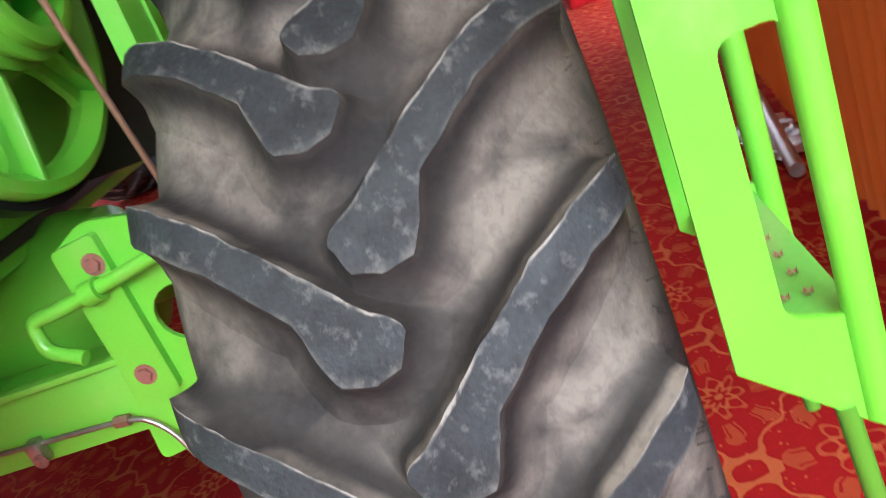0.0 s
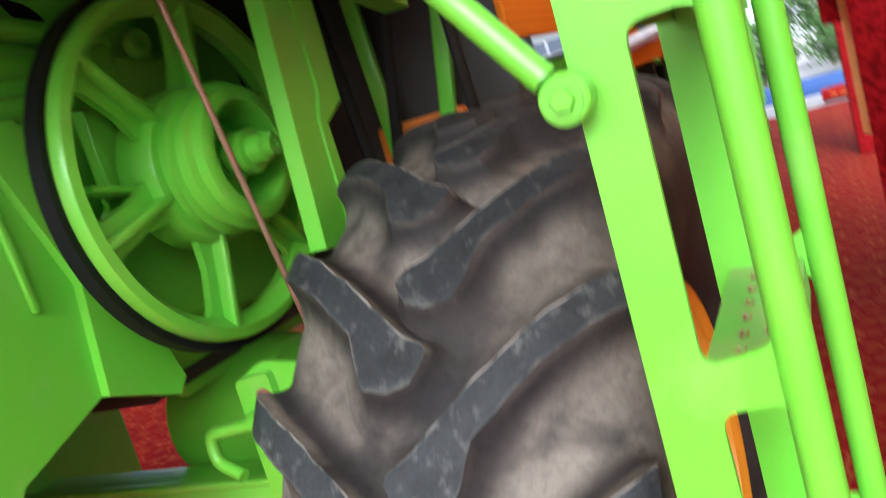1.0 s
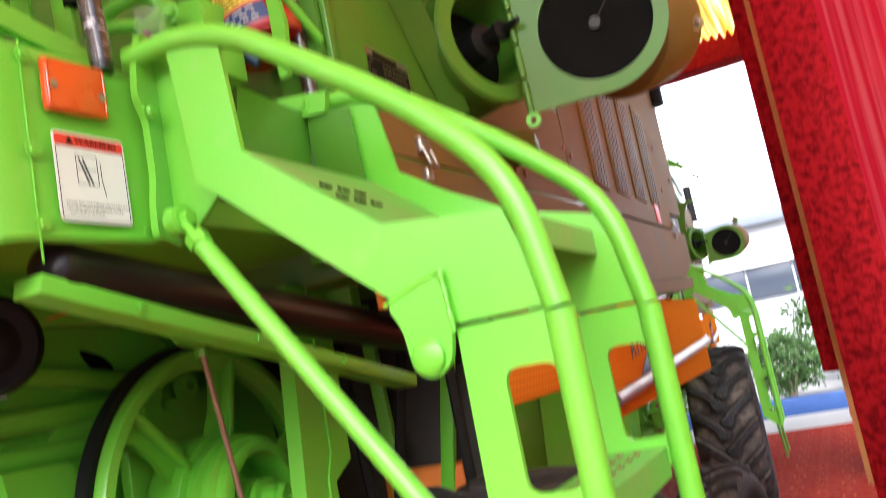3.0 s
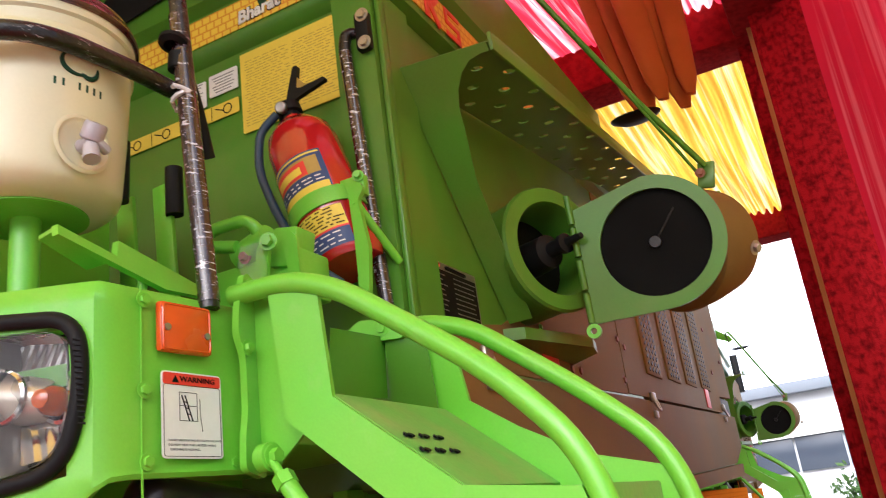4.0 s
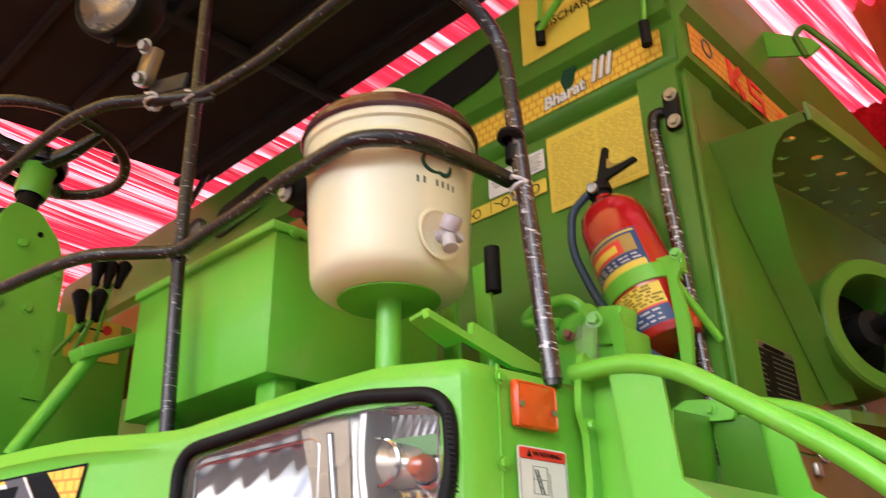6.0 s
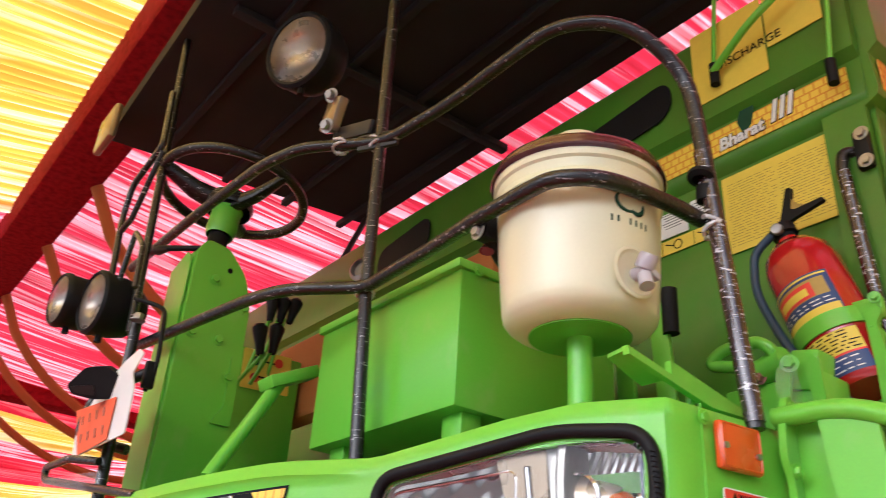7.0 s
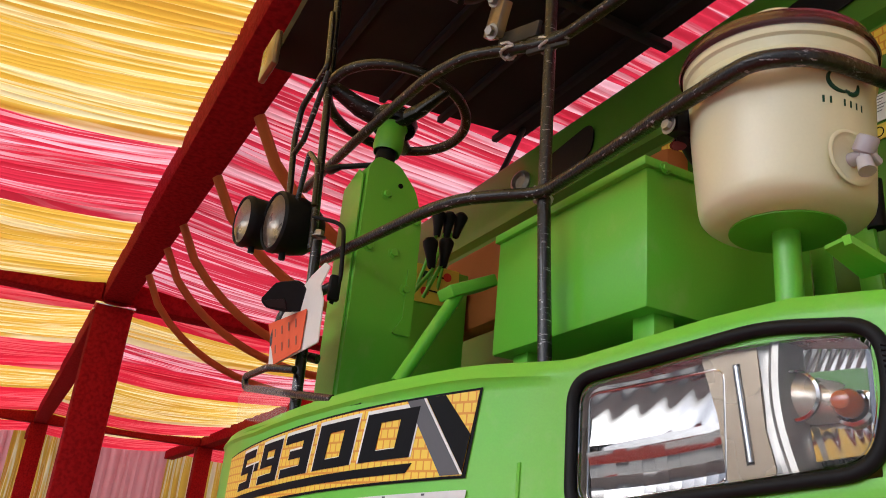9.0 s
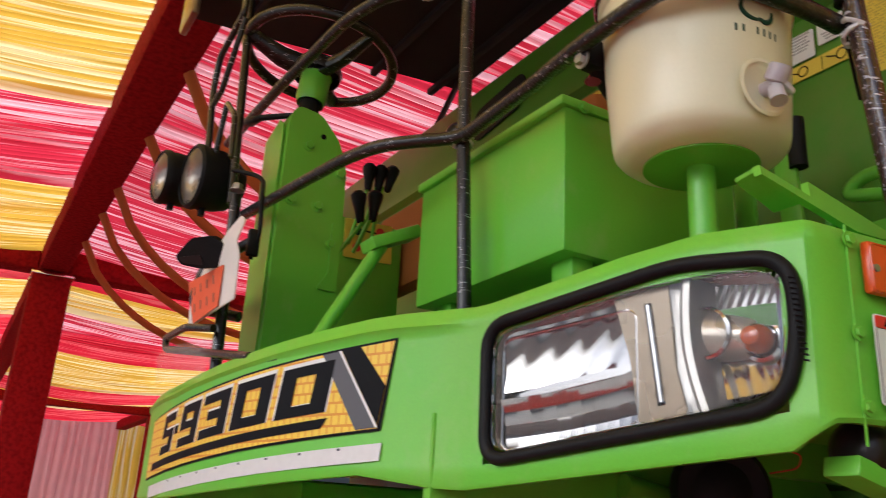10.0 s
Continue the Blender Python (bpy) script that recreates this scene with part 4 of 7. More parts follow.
def lerp_table(table, x):
    for (a, va), (b, vb) in zip(table, table[1:]):
        if a >= x >= b:
            return va + (vb - va) * (a - x) / (a - b)
    return table[-1][1] if x < table[-1][0] else table[0][1]


TOPZ = [(-0.04, 2.208), (-0.25, 2.222), (-0.6, 2.172), (-0.8, 2.178), (-1.2, 2.152), (-1.65, 2.13), (-3.4, 2.16)]
BOTZ = [(-0.04, 1.956), (-0.068, 1.954), (-0.085, 1.935), (-0.115, 1.916), (-0.64, 1.864), (-0.72, 1.872), (-0.82, 1.888), (-1.2, 1.862), (-1.6, 1.843), (-3.4, 1.85)]
LAMPLO = [(-0.04, 1.965), (-0.115, 1.962), (-0.583, 1.905), (-3.4, 1.9)]
LAMPHI = [(-0.04, 2.14), (-0.115, 2.148), (-0.29, 2.153), (-0.583, 2.118), (-3.4, 2.1)]


def path_normals(path):
    p = [Vector((a, b, 0)) for a, b in path]
    out = []
    for i in range(len(p)):
        d = (p[min(i + 1, len(p) - 1)] - p[max(i - 1, 0)]).normalized()
        out.append(Vector((-d.y, d.x, 0)))
    return p, out


FP, FN = path_normals(FRONT)
FS = [0.0]
for a, b in zip(FP, FP[1:]):
    FS.append(FS[-1] + (b - a).length)


def on_front(s, z, off):
    """A point on the fascia's face at path length s."""
    for i in range(len(FP) - 1):
        if FS[i] <= s <= FS[i + 1]:
            t = (s - FS[i]) / (FS[i + 1] - FS[i])
            q, n = FP[i].lerp(FP[i + 1], t), FN[i].lerp(FN[i + 1], t).normalized()
            return q + n * off + Vector((0, 0, z))
    return FP[-1] + Vector((0, 0, z))


def s_at(x):
    for i in range(len(FP) - 1):
        if FP[i].x >= x >= FP[i + 1].x and FP[i].x > FP[i + 1].x:
            return FS[i] + (FS[i + 1] - FS[i]) * (FP[i].x - x) / (FP[i].x - FP[i + 1].x)
    return FS[-1]


bm = bmesh.new()
rows = []
TH = 0.012
for q, n in zip(FP, FN):
    z0, z1, zl, zh = lerp_table(BOTZ, q.x), lerp_table(TOPZ, q.x), lerp_table(LAMPLO, q.x), lerp_table(LAMPHI, q.x)
    lip = 0.0 if q.x > -0.66 else 0.012
    prof = [(-TH, z0), (0, z0), (0.003, z0 + 0.006), (0, zl), (0, zh), (0.0, z1 - 0.042), (lip * 0.5, z1 - 0.034), (-0.002, z1 - 0.02), (-0.010, z1 - 0.005), (-0.024, z1), (-0.09, z1), (-0.09, z1 - 0.004), (-0.03, z1 - 0.005), (-TH - 0.006, z1 - 0.02), (-TH, zh), (-TH, zl)]
    rows.append([bm.verts.new(q + n * o + Vector((0, 0, z))) for o, z in prof])
for i, (a, b) in enumerate(zip(rows, rows[1:])):
    for e in range(len(a)):
        xm = (FP[i].x + FP[i + 1].x) / 2
        if -0.585 < xm < -0.113 and e in (4, 15):
            continue
        bm.faces.new((a[e - 1], a[e], b[e], b[e - 1]))
bm.faces.new(rows[0])
bm.faces.new(rows[-1])
fascia = part("fascia", bm, GREEN, H, "curved bright green front fascia panel")
deck = [(-0.1, 0.45), (-0.1, -0.14), (-0.17, -0.19), (-0.6, -0.31), (-0.9, -0.43), (-1.3, -0.52), (-1.65, -0.54), (-2.0, -0.52), (-2.4, -0.43), (-2.7, -0.31), (-3.15, -0.19), (-3.2, 0.45)]
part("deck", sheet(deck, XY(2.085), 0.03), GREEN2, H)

# head lamp unit
LA, LB = Vector((-0.115, -0.23, 0)), Vector((-0.589, -0.364, 0))
lm = facing((-0.115, -0.23, 0), LA - LB, (0, 0, 1))


def lamp_pt(u, v, w):
    return lm @ Vector((u, v, w))


lamp = part("head_lamp", tube([lamp_pt(u, v, 0.004) for u, v in round2([(-0.480, 1.908), (-0.004, 1.968), (0.022, 2.06), (0.014, 2.156), (-0.14, 2.172), (-0.482, 2.126)], 0.045, 8)], 0.0108, seg=12, closed=True), BLACK, H, "black ribbed rubber surround of the head lamp")
inner = round2([(-0.465, 1.922), (-0.014, 1.982), (0.006, 2.06), (0.0, 2.141), (-0.14, 2.156), (-0.466, 2.112)], 0.035, 6)


def part3(name, bm, material, label=""):
    """Pieces of the lamp hang under the lamp's surround."""
    return part(name, bm, material, lamp, label)


lens = part3("lens", sheet(inner, lambda u, v, w: lamp_pt(u, v, 0.002 + w), 0.004), LENS, "clear lamp lens")
lens.visible_shadow = False
part3("bowl", sheet(inner, lambda u, v, w: lamp_pt(u, v, -0.115 + w), 0.004), LAMPCHROME)
bm = bmesh.new()
for i in range(len(inner)):
    (a, b), (c, d) = inner[i - 1], inner[i]
    vs = [bm.verts.new(lamp_pt(*q)) for q in ((a, b, -0.115), (c, d, -0.115), (c, d, -0.004), (a, b, -0.004))]
    bm.faces.new(vs)
part3("bowl_side", bm, CHAMP)


def dish(u0, u1, v0, v1, focus, f, cols, rows_, step=0.0, ripple=0.0, waves=0.0, lean=0.0):
    """A pressed mirror dish: part of a paraboloid round the focus, cut into upright facets or rippled."""
    bm = bmesh.new()
    rnd = random.Random(int(1000 * abs(u0)) + cols)
    uf, vf, wf = focus
    for q in range(cols):
        ua, ub = u0 + (u1 - u0) * q / cols, u0 + (u1 - u0) * (q + 1) / cols
        um = (ua + ub) / 2
        tu, tv = rnd.uniform(-1, 1) * step * 28, rnd.uniform(-1, 1) * step * 5
        prev = None
        for j in range(rows_ + 1):
            v = v0 + (v1 - v0) * j / rows_
            row = []
            for u in (ua, um, ub):
                du = (um if step else u) - uf
                w = wf + (du * du * 0.4 + (v - vf) ** 2) / (4 * f) + (u - um) * ((um - uf) * 0.55 / (2 * f) * (0.6 if step else 0.0) + tu) + tv * (v - vf)
                w += ripple * math.sin(waves * (u + lean * v))
                row.append(bm.verts.new(lamp_pt(u, v + 0.13 * (u - u0), min(w, -0.006))))
            if prev:
                for e in range(2):
                    bm.faces.new((prev[e], prev[e + 1], row[e + 1], row[e]))
            prev = row
    return bm


def facets(u0, u1, v0, v1, focus, f, cols, rows_, jitter, seed):
    """A mirror dish broken into small tilted facets."""
    bm = bmesh.new()
    rnd = random.Random(seed)
    uf, vf, wf = focus
    for q in range(cols):
        for j in range(rows_):
            ua, ub = u0 + (u1 - u0) * q / cols, u0 + (u1 - u0) * (q + 1) / cols
            va, vb = v0 + (v1 - v0) * j / rows_, v0 + (v1 - v0) * (j + 1) / rows_
            um, vm = (ua + ub) / 2, (va + vb) / 2
            w0 = wf + ((um - uf) ** 2 * 0.4 + (vm - vf) ** 2) / (4 * f)
            tu, tv = (um - uf) * 0.2 / f + rnd.uniform(-1, 1) * jitter, (vm - vf) * 0.5 / f + rnd.uniform(-1, 1) * jitter * 0.6
            g = [[bm.verts.new(lamp_pt(u, v + 0.13 * (u - u0), min(-0.006, w0 + tu * (u - um) + tv * (v - vm) - 0.0012 * abs((a - 1) * (b - 1))))) for b, v in enumerate((va, vm, vb))] for a, u in enumerate((ua, um, ub))]
            for a in range(2):
                for b in range(2):
                    bm.faces.new((g[a][b], g[a + 1][b], g[a + 1][b + 1], g[a][b + 1]))
    return bm


UF, LF = (-0.30, 2.052, -0.045), (-0.32, 1.94, -0.05)
part3("reflector", dish(-0.461, -0.222, 2.017, 2.113, UF, 0.10, 60, 18, 0.0, 0.00045, 130.0, -0.7), LAMPCHROME, "smooth chrome upper reflector")
part3("reflector", facets(-0.461, -0.222, 1.926, 2.006, LF, 0.075, 11, 4, 0.06, 8), LAMPCHROME, "faceted chrome lower reflector")
part3("reflector_shelf", sheet([(-0.461, 2.005), (-0.222, 2.036), (-0.222, 2.049), (-0.461, 2.017)], lambda u, v, w: lamp_pt(u, v, -0.042 + w), 0.012), LAMPCHROME)
part3("bowl_rim", tube([lamp_pt(u, v, -0.016) for u, v in round2([(-0.461, 1.926), (-0.215, 1.957), (-0.215, 2.124), (-0.461, 2.104)], 0.02, 5)], 0.0026, seg=8, closed=True), LAMPCHROME)
part3("divider", sheet(round2([(-0.213, 1.952), (-0.140, 1.968), (-0.155, 2.03), (-0.163, 2.154), (-0.252, 2.143), (-0.226, 2.05)], 0.008, 3), lambda u, v, w: lamp_pt(u, v, -0.022 + w), 0.008), CHAMP, "satin champagne divider")
part3("divider_slot", tube([lamp_pt(-0.177, 1.982, -0.0145), lamp_pt(-0.194, 2.127, -0.0145)], 0.0068, squash=0.5), DARK)
part3("divider_slot", tube([lamp_pt(-0.177, 1.985, -0.012), lamp_pt(-0.194, 2.124, -0.012)], 0.0045), LAMPCHROME)
bm = bmesh.new()
rows = []
for i in range(17):
    t = i / 16
    v = 1.966 + 0.188 * t
    bow = 0.012 * math.sin(math.pi * t)
    rows.append([bm.verts.new(lamp_pt(-0.142 - 0.02 * t - bow + du, v, -0.016 + dw)) for du, dw in ((0.0, 0.0), (0.008, -0.006), (0.017, -0.006), (0.019, 0.002), (0.026, 0.008), (0.035, 0.006), (0.042, -0.004), (0.046, -0.022), (0.048, -0.05))])
for a, b in zip(rows, rows[1:]):
    for e in range(8):
        bm.faces.new((a[e], a[e + 1], b[e + 1], b[e]))
part3("curved_shield", bm, STEEL, "curved chrome shield beside the round lamp")
RF = (-0.06, 2.09, -0.07)
part3("reflector", dish(-0.118, 0.0, 2.088, 2.15, RF, 0.13, 40, 14, 0.0, 0.0006, 420.0, -0.55), LAMPCHROME, "fluted chrome reflector round the indicator bulb")
part3("reflector", dish(-0.118, 0.0, 1.988, 2.042, RF, 0.16, 40, 14, 0.0, 0.0007, 300.0, 0.35), LAMPCHROME)
part3("reflector", dish(-0.118, 0.0, 2.040, 2.088, RF, 0.25, 40, 8, 0.0, 0.0009, 420.0, -0.2), LAMPCHROME)
rc0 = lm @ Vector((-0.118, 2.078, -0.075))
ln_ = (lm.to_3x3() @ Vector((0, 0, 1)))
tow = (lm.to_3x3() @ Vector((1, -0.12, 0))).normalized()
part3("lens_ring", lathe([(0.033, 0.040), (0.037, 0.042), (0.037, 0.048), (0.033, 0.05)], rc0, ln_, 36, closed=True), LAMPCHROME)
dome = part3("projector_lens", lathe([(0.0335, 0.036), (0.033, 0.046), (0.027, 0.056), (0.016, 0.063), (0, 0.066), (0, 0.04)], rc0, ln_, 32), LENS, "clear projector lens dome")
dome.visible_shadow = False
part3("lamp_barrel", lathe([(0.034, -0.02), (0.033, 0.02), (0.028, 0.05), (0.024, 0.06)], rc0 + ln_ * 0.012, tow, 28), MILKY)
bc = lm @ Vector((-0.052, 2.066, -0.07))
part3("bulb", lathe([(0.0, 0.050), (0.011, 0.047), (0.0185, 0.036), (0.021, 0.022), (0.016, 0.006), (0.012, 0.0)], bc, ln_, 24), BULB, "amber bulb")
part3("bulb_cap", lathe([(0.011, 0.048), (0.012, 0.052), (0.008, 0.054), (0, 0.054)], bc, ln_, 20), BULB)
part3("bulb_collar", lathe([(0.019, -0.005), (0.027, 0.0), (0.029, 0.012), (0.024, 0.014)], bc, ln_, 24), LAMPCHROME)
part3("end_strip", sheet(round2([(-0.010, 2.005), (0.0, 2.01), (0.0, 2.125), (-0.012, 2.13)], 0.003, 2), lambda u, v, w: lamp_pt(u, v, -0.014 + w + 0.5 * (u + 0.006)), 0.003), LAMPCHROME)
# moulded ribs on the outer bend of the rubber
for q in range(16):
    part3("surround_rib", tube([lamp_pt(0.026 - 0.0006 * q, 2.02 + 0.007 * q, 0.017), lamp_pt(0.033 - 0.0006 * q, 2.019 + 0.007 * q, 0.012)], 0.0014, seg=6), BLACK)


# decal that follows the fascia
def bent(bm, off, thick=0.0):
    """Lay a flat drawing (u to the right seen from the front, v up) on the fascia."""
    for v in bm.verts:
        u, z, w = v.co
        s = DEC_S - u
        fx = on_front(s, 0, 0).x
        v.co = on_front(s, z + 2.045 - 0.068 * (-0.76 - fx), off + w)
    return bm


DEC_S = s_at(-0.765)


def flat(poly, t=0.0008, cell=0.03):
    bm = sheet(poly, lambda u, v, w: Vector((u, v, w)), t)
    us = [p[0] for p in poly]
    x = min(us) + cell
    while x < max(us):
        g = bm.verts[:] + bm.edges[:] + bm.faces[:]
        bmesh.ops.bisect_plane(bm, geom=g, plane_co=(x, 0, 0), plane_no=(1, 0, 0))
        x += cell
    return bm


dec = part("decal", bent(flat([(-1.15, -0.076), (0.0 - 0.028, -0.076), (0.0, 0.076), (-1.15, 0.076)]), 0.003), HONEY, fascia, "yellow honeycomb decal with black model number")
edge = [(-1.15, -0.081), (-0.02, -0.081), (0.006, 0.081), (-1.15, 0.081)]
part("decal_border", bent(flat(edge, 0.0004), 0.0021), INK, fascia)
part("decal_stripe", bent(flat([(-0.18, 0.0755), (-0.136, 0.0755), (-0.026, -0.0745), (-0.078, -0.0745)]), 0.0045), GREY, fascia)
part("decal_stripe", bent(flat([(-0.128, 0.0755), (-0.08, 0.0755), (-0.014, -0.003), (-0.027, -0.07)]), 0.0045), INK, fascia)
part("decal_line", bent(flat([(-0.135, 0.0755), (-0.129, 0.0755), (-0.024, -0.0745), (-0.03, -0.0745)]), 0.0056), WHITE, fascia)
part("decal_bar", bent(flat([(-1.06, -0.0635), (-0.168, -0.0635), (-0.152, -0.046), (-1.06, -0.046)]), 0.0045), INK, fascia)


def stroke_digit(segs, u, w, h, th, shear, t=0.0008):
    """A blocky italic numeral from rectangular strokes."""
    bm = bmesh.new()
    for (a, b, c, d) in segs:
        poly = [(u + a * w + shear * b * h, -0.034 + b * h), (u + c * w + shear * b * h, -0.034 + b * h), (u + c * w + shear * d * h, -0.034 + d * h), (u + a * w + shear * d * h, -0.034 + d * h)]
        one = flat(poly, t, 0.02)
        me = bpy.data.meshes.new("stroke")
        one.to_mesh(me)
        one.free()
        bm.from_mesh(me)
        bpy.data.meshes.remove(me)
    return bm


T = 0.31
DIG = {"0": [(0, 0, T, 1), (1 - T, 0, 1, 1), (T, 0, 1 - T, T * 0.68), (T, 1 - T * 0.68, 1 - T, 1)],
       "3": [(1 - T, 0, 1, 1), (0, 0, 1 - T, T * 0.68), (0, 1 - T * 0.68, 1 - T, 1), (0.25, 0.4, 1 - T, 0.6)],
       "9": [(1 - T, 0, 1, 1), (0, 0.4, T, 1), (T, 1 - T * 0.68, 1 - T, 1), (T, 0.4, 1 - T, 0.58), (0, 0, 1 - T, T * 0.68)],
       "S": [(0, 0.42, T, 1), (T, 1 - T * 0.68, 1, 1), (T, 0.42, 1, 0.6), (1 - T, 0, 1, 0.42), (0, 0, 1 - T, T * 0.68)],
       "-": [(0.1, 0.4, 0.6, 0.6)]}
for ch, u, w in (("0", -0.314, 0.146), ("0", -0.492, 0.142), ("3", -0.664, 0.136), ("9", -0.812, 0.118), ("-", -0.868, 0.05), ("S", -0.98, 0.10)):
    part("numeral_edge", bent(stroke_digit(DIG[ch], u - 0.006, w + 0.016, 0.104, T, 0.2, 0.0005), 0.0042), WHITE, fascia)
    part("numeral", bent(stroke_digit(DIG[ch], u, w + 0.006, 0.096, T, 0.2), 0.0048), INK, fascia)
tape = part("tape", bent(flat([(-1.06, -0.132), (-0.018, -0.132), (-0.014, -0.102), (-1.06, -0.102)]), 0.003), REFLECT, fascia, "white reflective tape strip")
for i in range(8):
    u = -0.12 - 0.105 * i
    part("tape_mark", bent(flat([(u, -0.108), (u + 0.008, -0.108), (u + 0.008, -0.104), (u, -0.104)], 0.0004), 0.0042), GREY, fascia)

# side panel: amber reflector, warning sticker, bolts, hinge bracket
sm = facing((-0.058, -0.094, 2.15), (0.10, 1.0, 0), (0, 0, 1))
refl = part("side_reflector", box(bmesh.new(), (0, 0, 0.006), (0.088, 0.07, 0.014), 0.005), AMBER, fascia, "amber plastic side reflector")
refl.data.transform(Matrix.Translation(-Vector(H["base"])) @ sm @ Matrix.Translation(Vector(H["base"])))
part("reflector_rim", tube([sm @ Vector((u, v, 0.0125)) for u, v in round2([(-0.040, -0.031), (0.040, -0.031), (0.040, 0.031), (-0.040, 0.031)], 0.006, 3)], 0.0018, seg=8, closed=True), AMBER, refl)
for dy in (-0.034, 0.034):
    part("screw", lathe([(0.005, 0), (0.005, 0.0025), (0, 0.003)], sm @ Vector((dy, -0.002 if dy < 0 else -0.008, 0.013)), (1, -0.1, 0), 12), STEEL, fascia)
wm = facing((-0.0545, -0.078, 2.033), (0.06, 1.0, 0), (0, 0, 1)) @ Matrix.Diagonal((1.28, 1, 1, 1))
stick = part("warning_sticker", patch(wm @ Matrix.Translation((-0.002, 0, 0)), 0.083, 0.115, 0.0012, 0.006), WHITE, fascia, "white warning sticker with red band")
part("sticker_band", patch(wm @ Matrix.Translation((-0.002, 0.0475, 0.001)), 0.079, 0.0155, 0.001, 0.003), REDPRINT, fascia)
words("sticker_word", "WARNING", wm @ Matrix.Translation((0.005, 0.0475, 0.0025)), 0.0102, INK, fascia)
part("sticker_sign", sheet([(-0.030, 0.0425), (-0.021, 0.0425), (-0.0255, 0.0525)], lambda u, v, w: wm @ Vector((u, v, 0.002 + w)), 0.0006), INK, fascia)
part("sticker_border", tube([wm @ Vector((u - 0.002, v, 0.0016)) for u, v in round2([(-0.039, -0.0545), (0.039, -0.0545), (0.039, 0.0395), (-0.039, 0.0395)], 0.003, 3)], 0.0004, seg=6, closed=True), INK, fascia)
# drawing: a platform outline with a ladder leaning on it and a plain mark beside it
strokes = [((-0.02, 0.03), (-0.02, -0.008)), ((-0.02, 0.03), (0.004, 0.03)), ((0.004, 0.03), (0.004, -0.008)), ((-0.02, -0.008), (0.004, -0.008)), ((-0.02, 0.012), (0.004, 0.012)),
           ((-0.017, 0.026), (-0.007, -0.008)), ((-0.0125, 0.026), (-0.0025, -0.008)), ((-0.0145, 0.017), (-0.010, 0.017)), ((-0.012, 0.009), (-0.0075, 0.009)), ((-0.0095, 0.001), (-0.005, 0.001)),
           ((0.008, 0.022), (0.008, 0.0)), ((0.008, 0.0), (0.011, -0.022))]
for k, (a, b) in enumerate(strokes):
    part("sticker_stroke", tube([wm @ Vector((*a, 0.0016)), wm @ Vector((*b, 0.0016))], 0.0009 if 5 <= k <= 9 else 0.0004, seg=6), INK, fascia)
for i, tx in enumerate(("AVOID SERIOUS INJURY FROM FALLING", "DO NOT RIDE THE LADDER WHILE", "MACHINE IS MOVING.")):
    words("sticker_text", tx, wm @ Matrix.Translation(((0.0, -0.0035, -0.013)[i], -0.034 - 0.006 * i, 0.0016)), 0.0041, INK, fascia, thick=0.0001)
for y, z in ((-0.155, 2.185), (-0.155, 2.063), (-0.152, 1.972), (0.0, 1.972)):
    part("panel_bolt", bolt((-0.062 + 0.05 * (y + 0.1), y, z), (1, -0.1, 0), 0.0075, 0.006), GREEN, fascia)
seam = bmesh.new()
box(seam, (-0.0665, -0.158, 2.065), (0.003, 0.0015, 0.28))
part("panel_seam", seam, GREEN, fascia)
brk = part("hinge_bracket", sheet(round2([(-0.012, 1.955), (0.04, 1.945), (0.05, 1.99), (0.03, 2.02), (0.03, 2.12), (0.036, 2.23), (0.02, 2.25), (0.004, 2.245), (-0.01, 2.2), (-0.016, 2.15), (-0.002, 2.12), (-0.002, 2.04), (-0.01, 2.0)], 0.012, 4), lambda u, v, w: Vector((-0.036 + w - 0.2 * max(0, u), u, v)), 0.012), GREEN, H, "green hinge bracket on the platform side")
part("bracket_bolt", bolt((-0.026, 0.02, 2.228), (1, 0, 0), 0.009, 0.012), GREEN, brk)
part("bracket_bolt", bolt((-0.022, 0.0, 2.13), (1, 0, 0), 0.008, 0.008), GREEN, brk)
part("bracket_web", sheet([(-0.03, 2.22), (0.03, 2.215), (0.05, 2.0), (0.0, 1.96), (-0.03, 1.96)], XZ(0.03), 0.006), GREEN, brk)

# tilted catch plate at the corner
bm = sheet([(-0.247, 2.284), (-0.158, 2.259), (-0.146, 2.287), (0.012, 2.241), (0.005, 2.226), (-0.081, 2.222), (-0.25, 2.268)], lambda u, v, w: Vector((-0.118 - w + 0.35 * (2.28 - v), u, v)), 0.012)
part("catch_plate", bm, GREEN, H, "tilted green catch plate on the platform corner")
part("catch_flange", sheet([(-0.247, -0.12), (-0.158, -0.12), (-0.158, -0.17), (-0.24, -0.165)], lambda u, v, w: Vector((v, u, 2.284 - 0.28 * (u + 0.247) - w)), 0.006), GREEN, H)
part("catch_leg", tube([(-0.12, -0.1, 2.26), (-0.13, -0.1, 2.18)], 0.007), GREEN, H)
# film scrap by the post
bm = bmesh.new()
rnd = random.Random(3)
cr = [[bm.verts.new(Vector((-0.04 + 0.014 * rnd.uniform(-1, 1), 0.02 + 0.02 * i + 0.008 * rnd.uniform(-1, 1), 2.215 + 0.03 * j + 0.01 * rnd.uniform(-1, 1)))) for j in range(4)] for i in range(4)]
for i in range(3):
    for j in range(3):
        bm.faces.new((cr[i][j], cr[i + 1][j], cr[i + 1][j + 1], cr[i][j + 1]))
single("film_scrap", bm, FILM, "crumpled scrap of clear wrapping film", "plastic film")

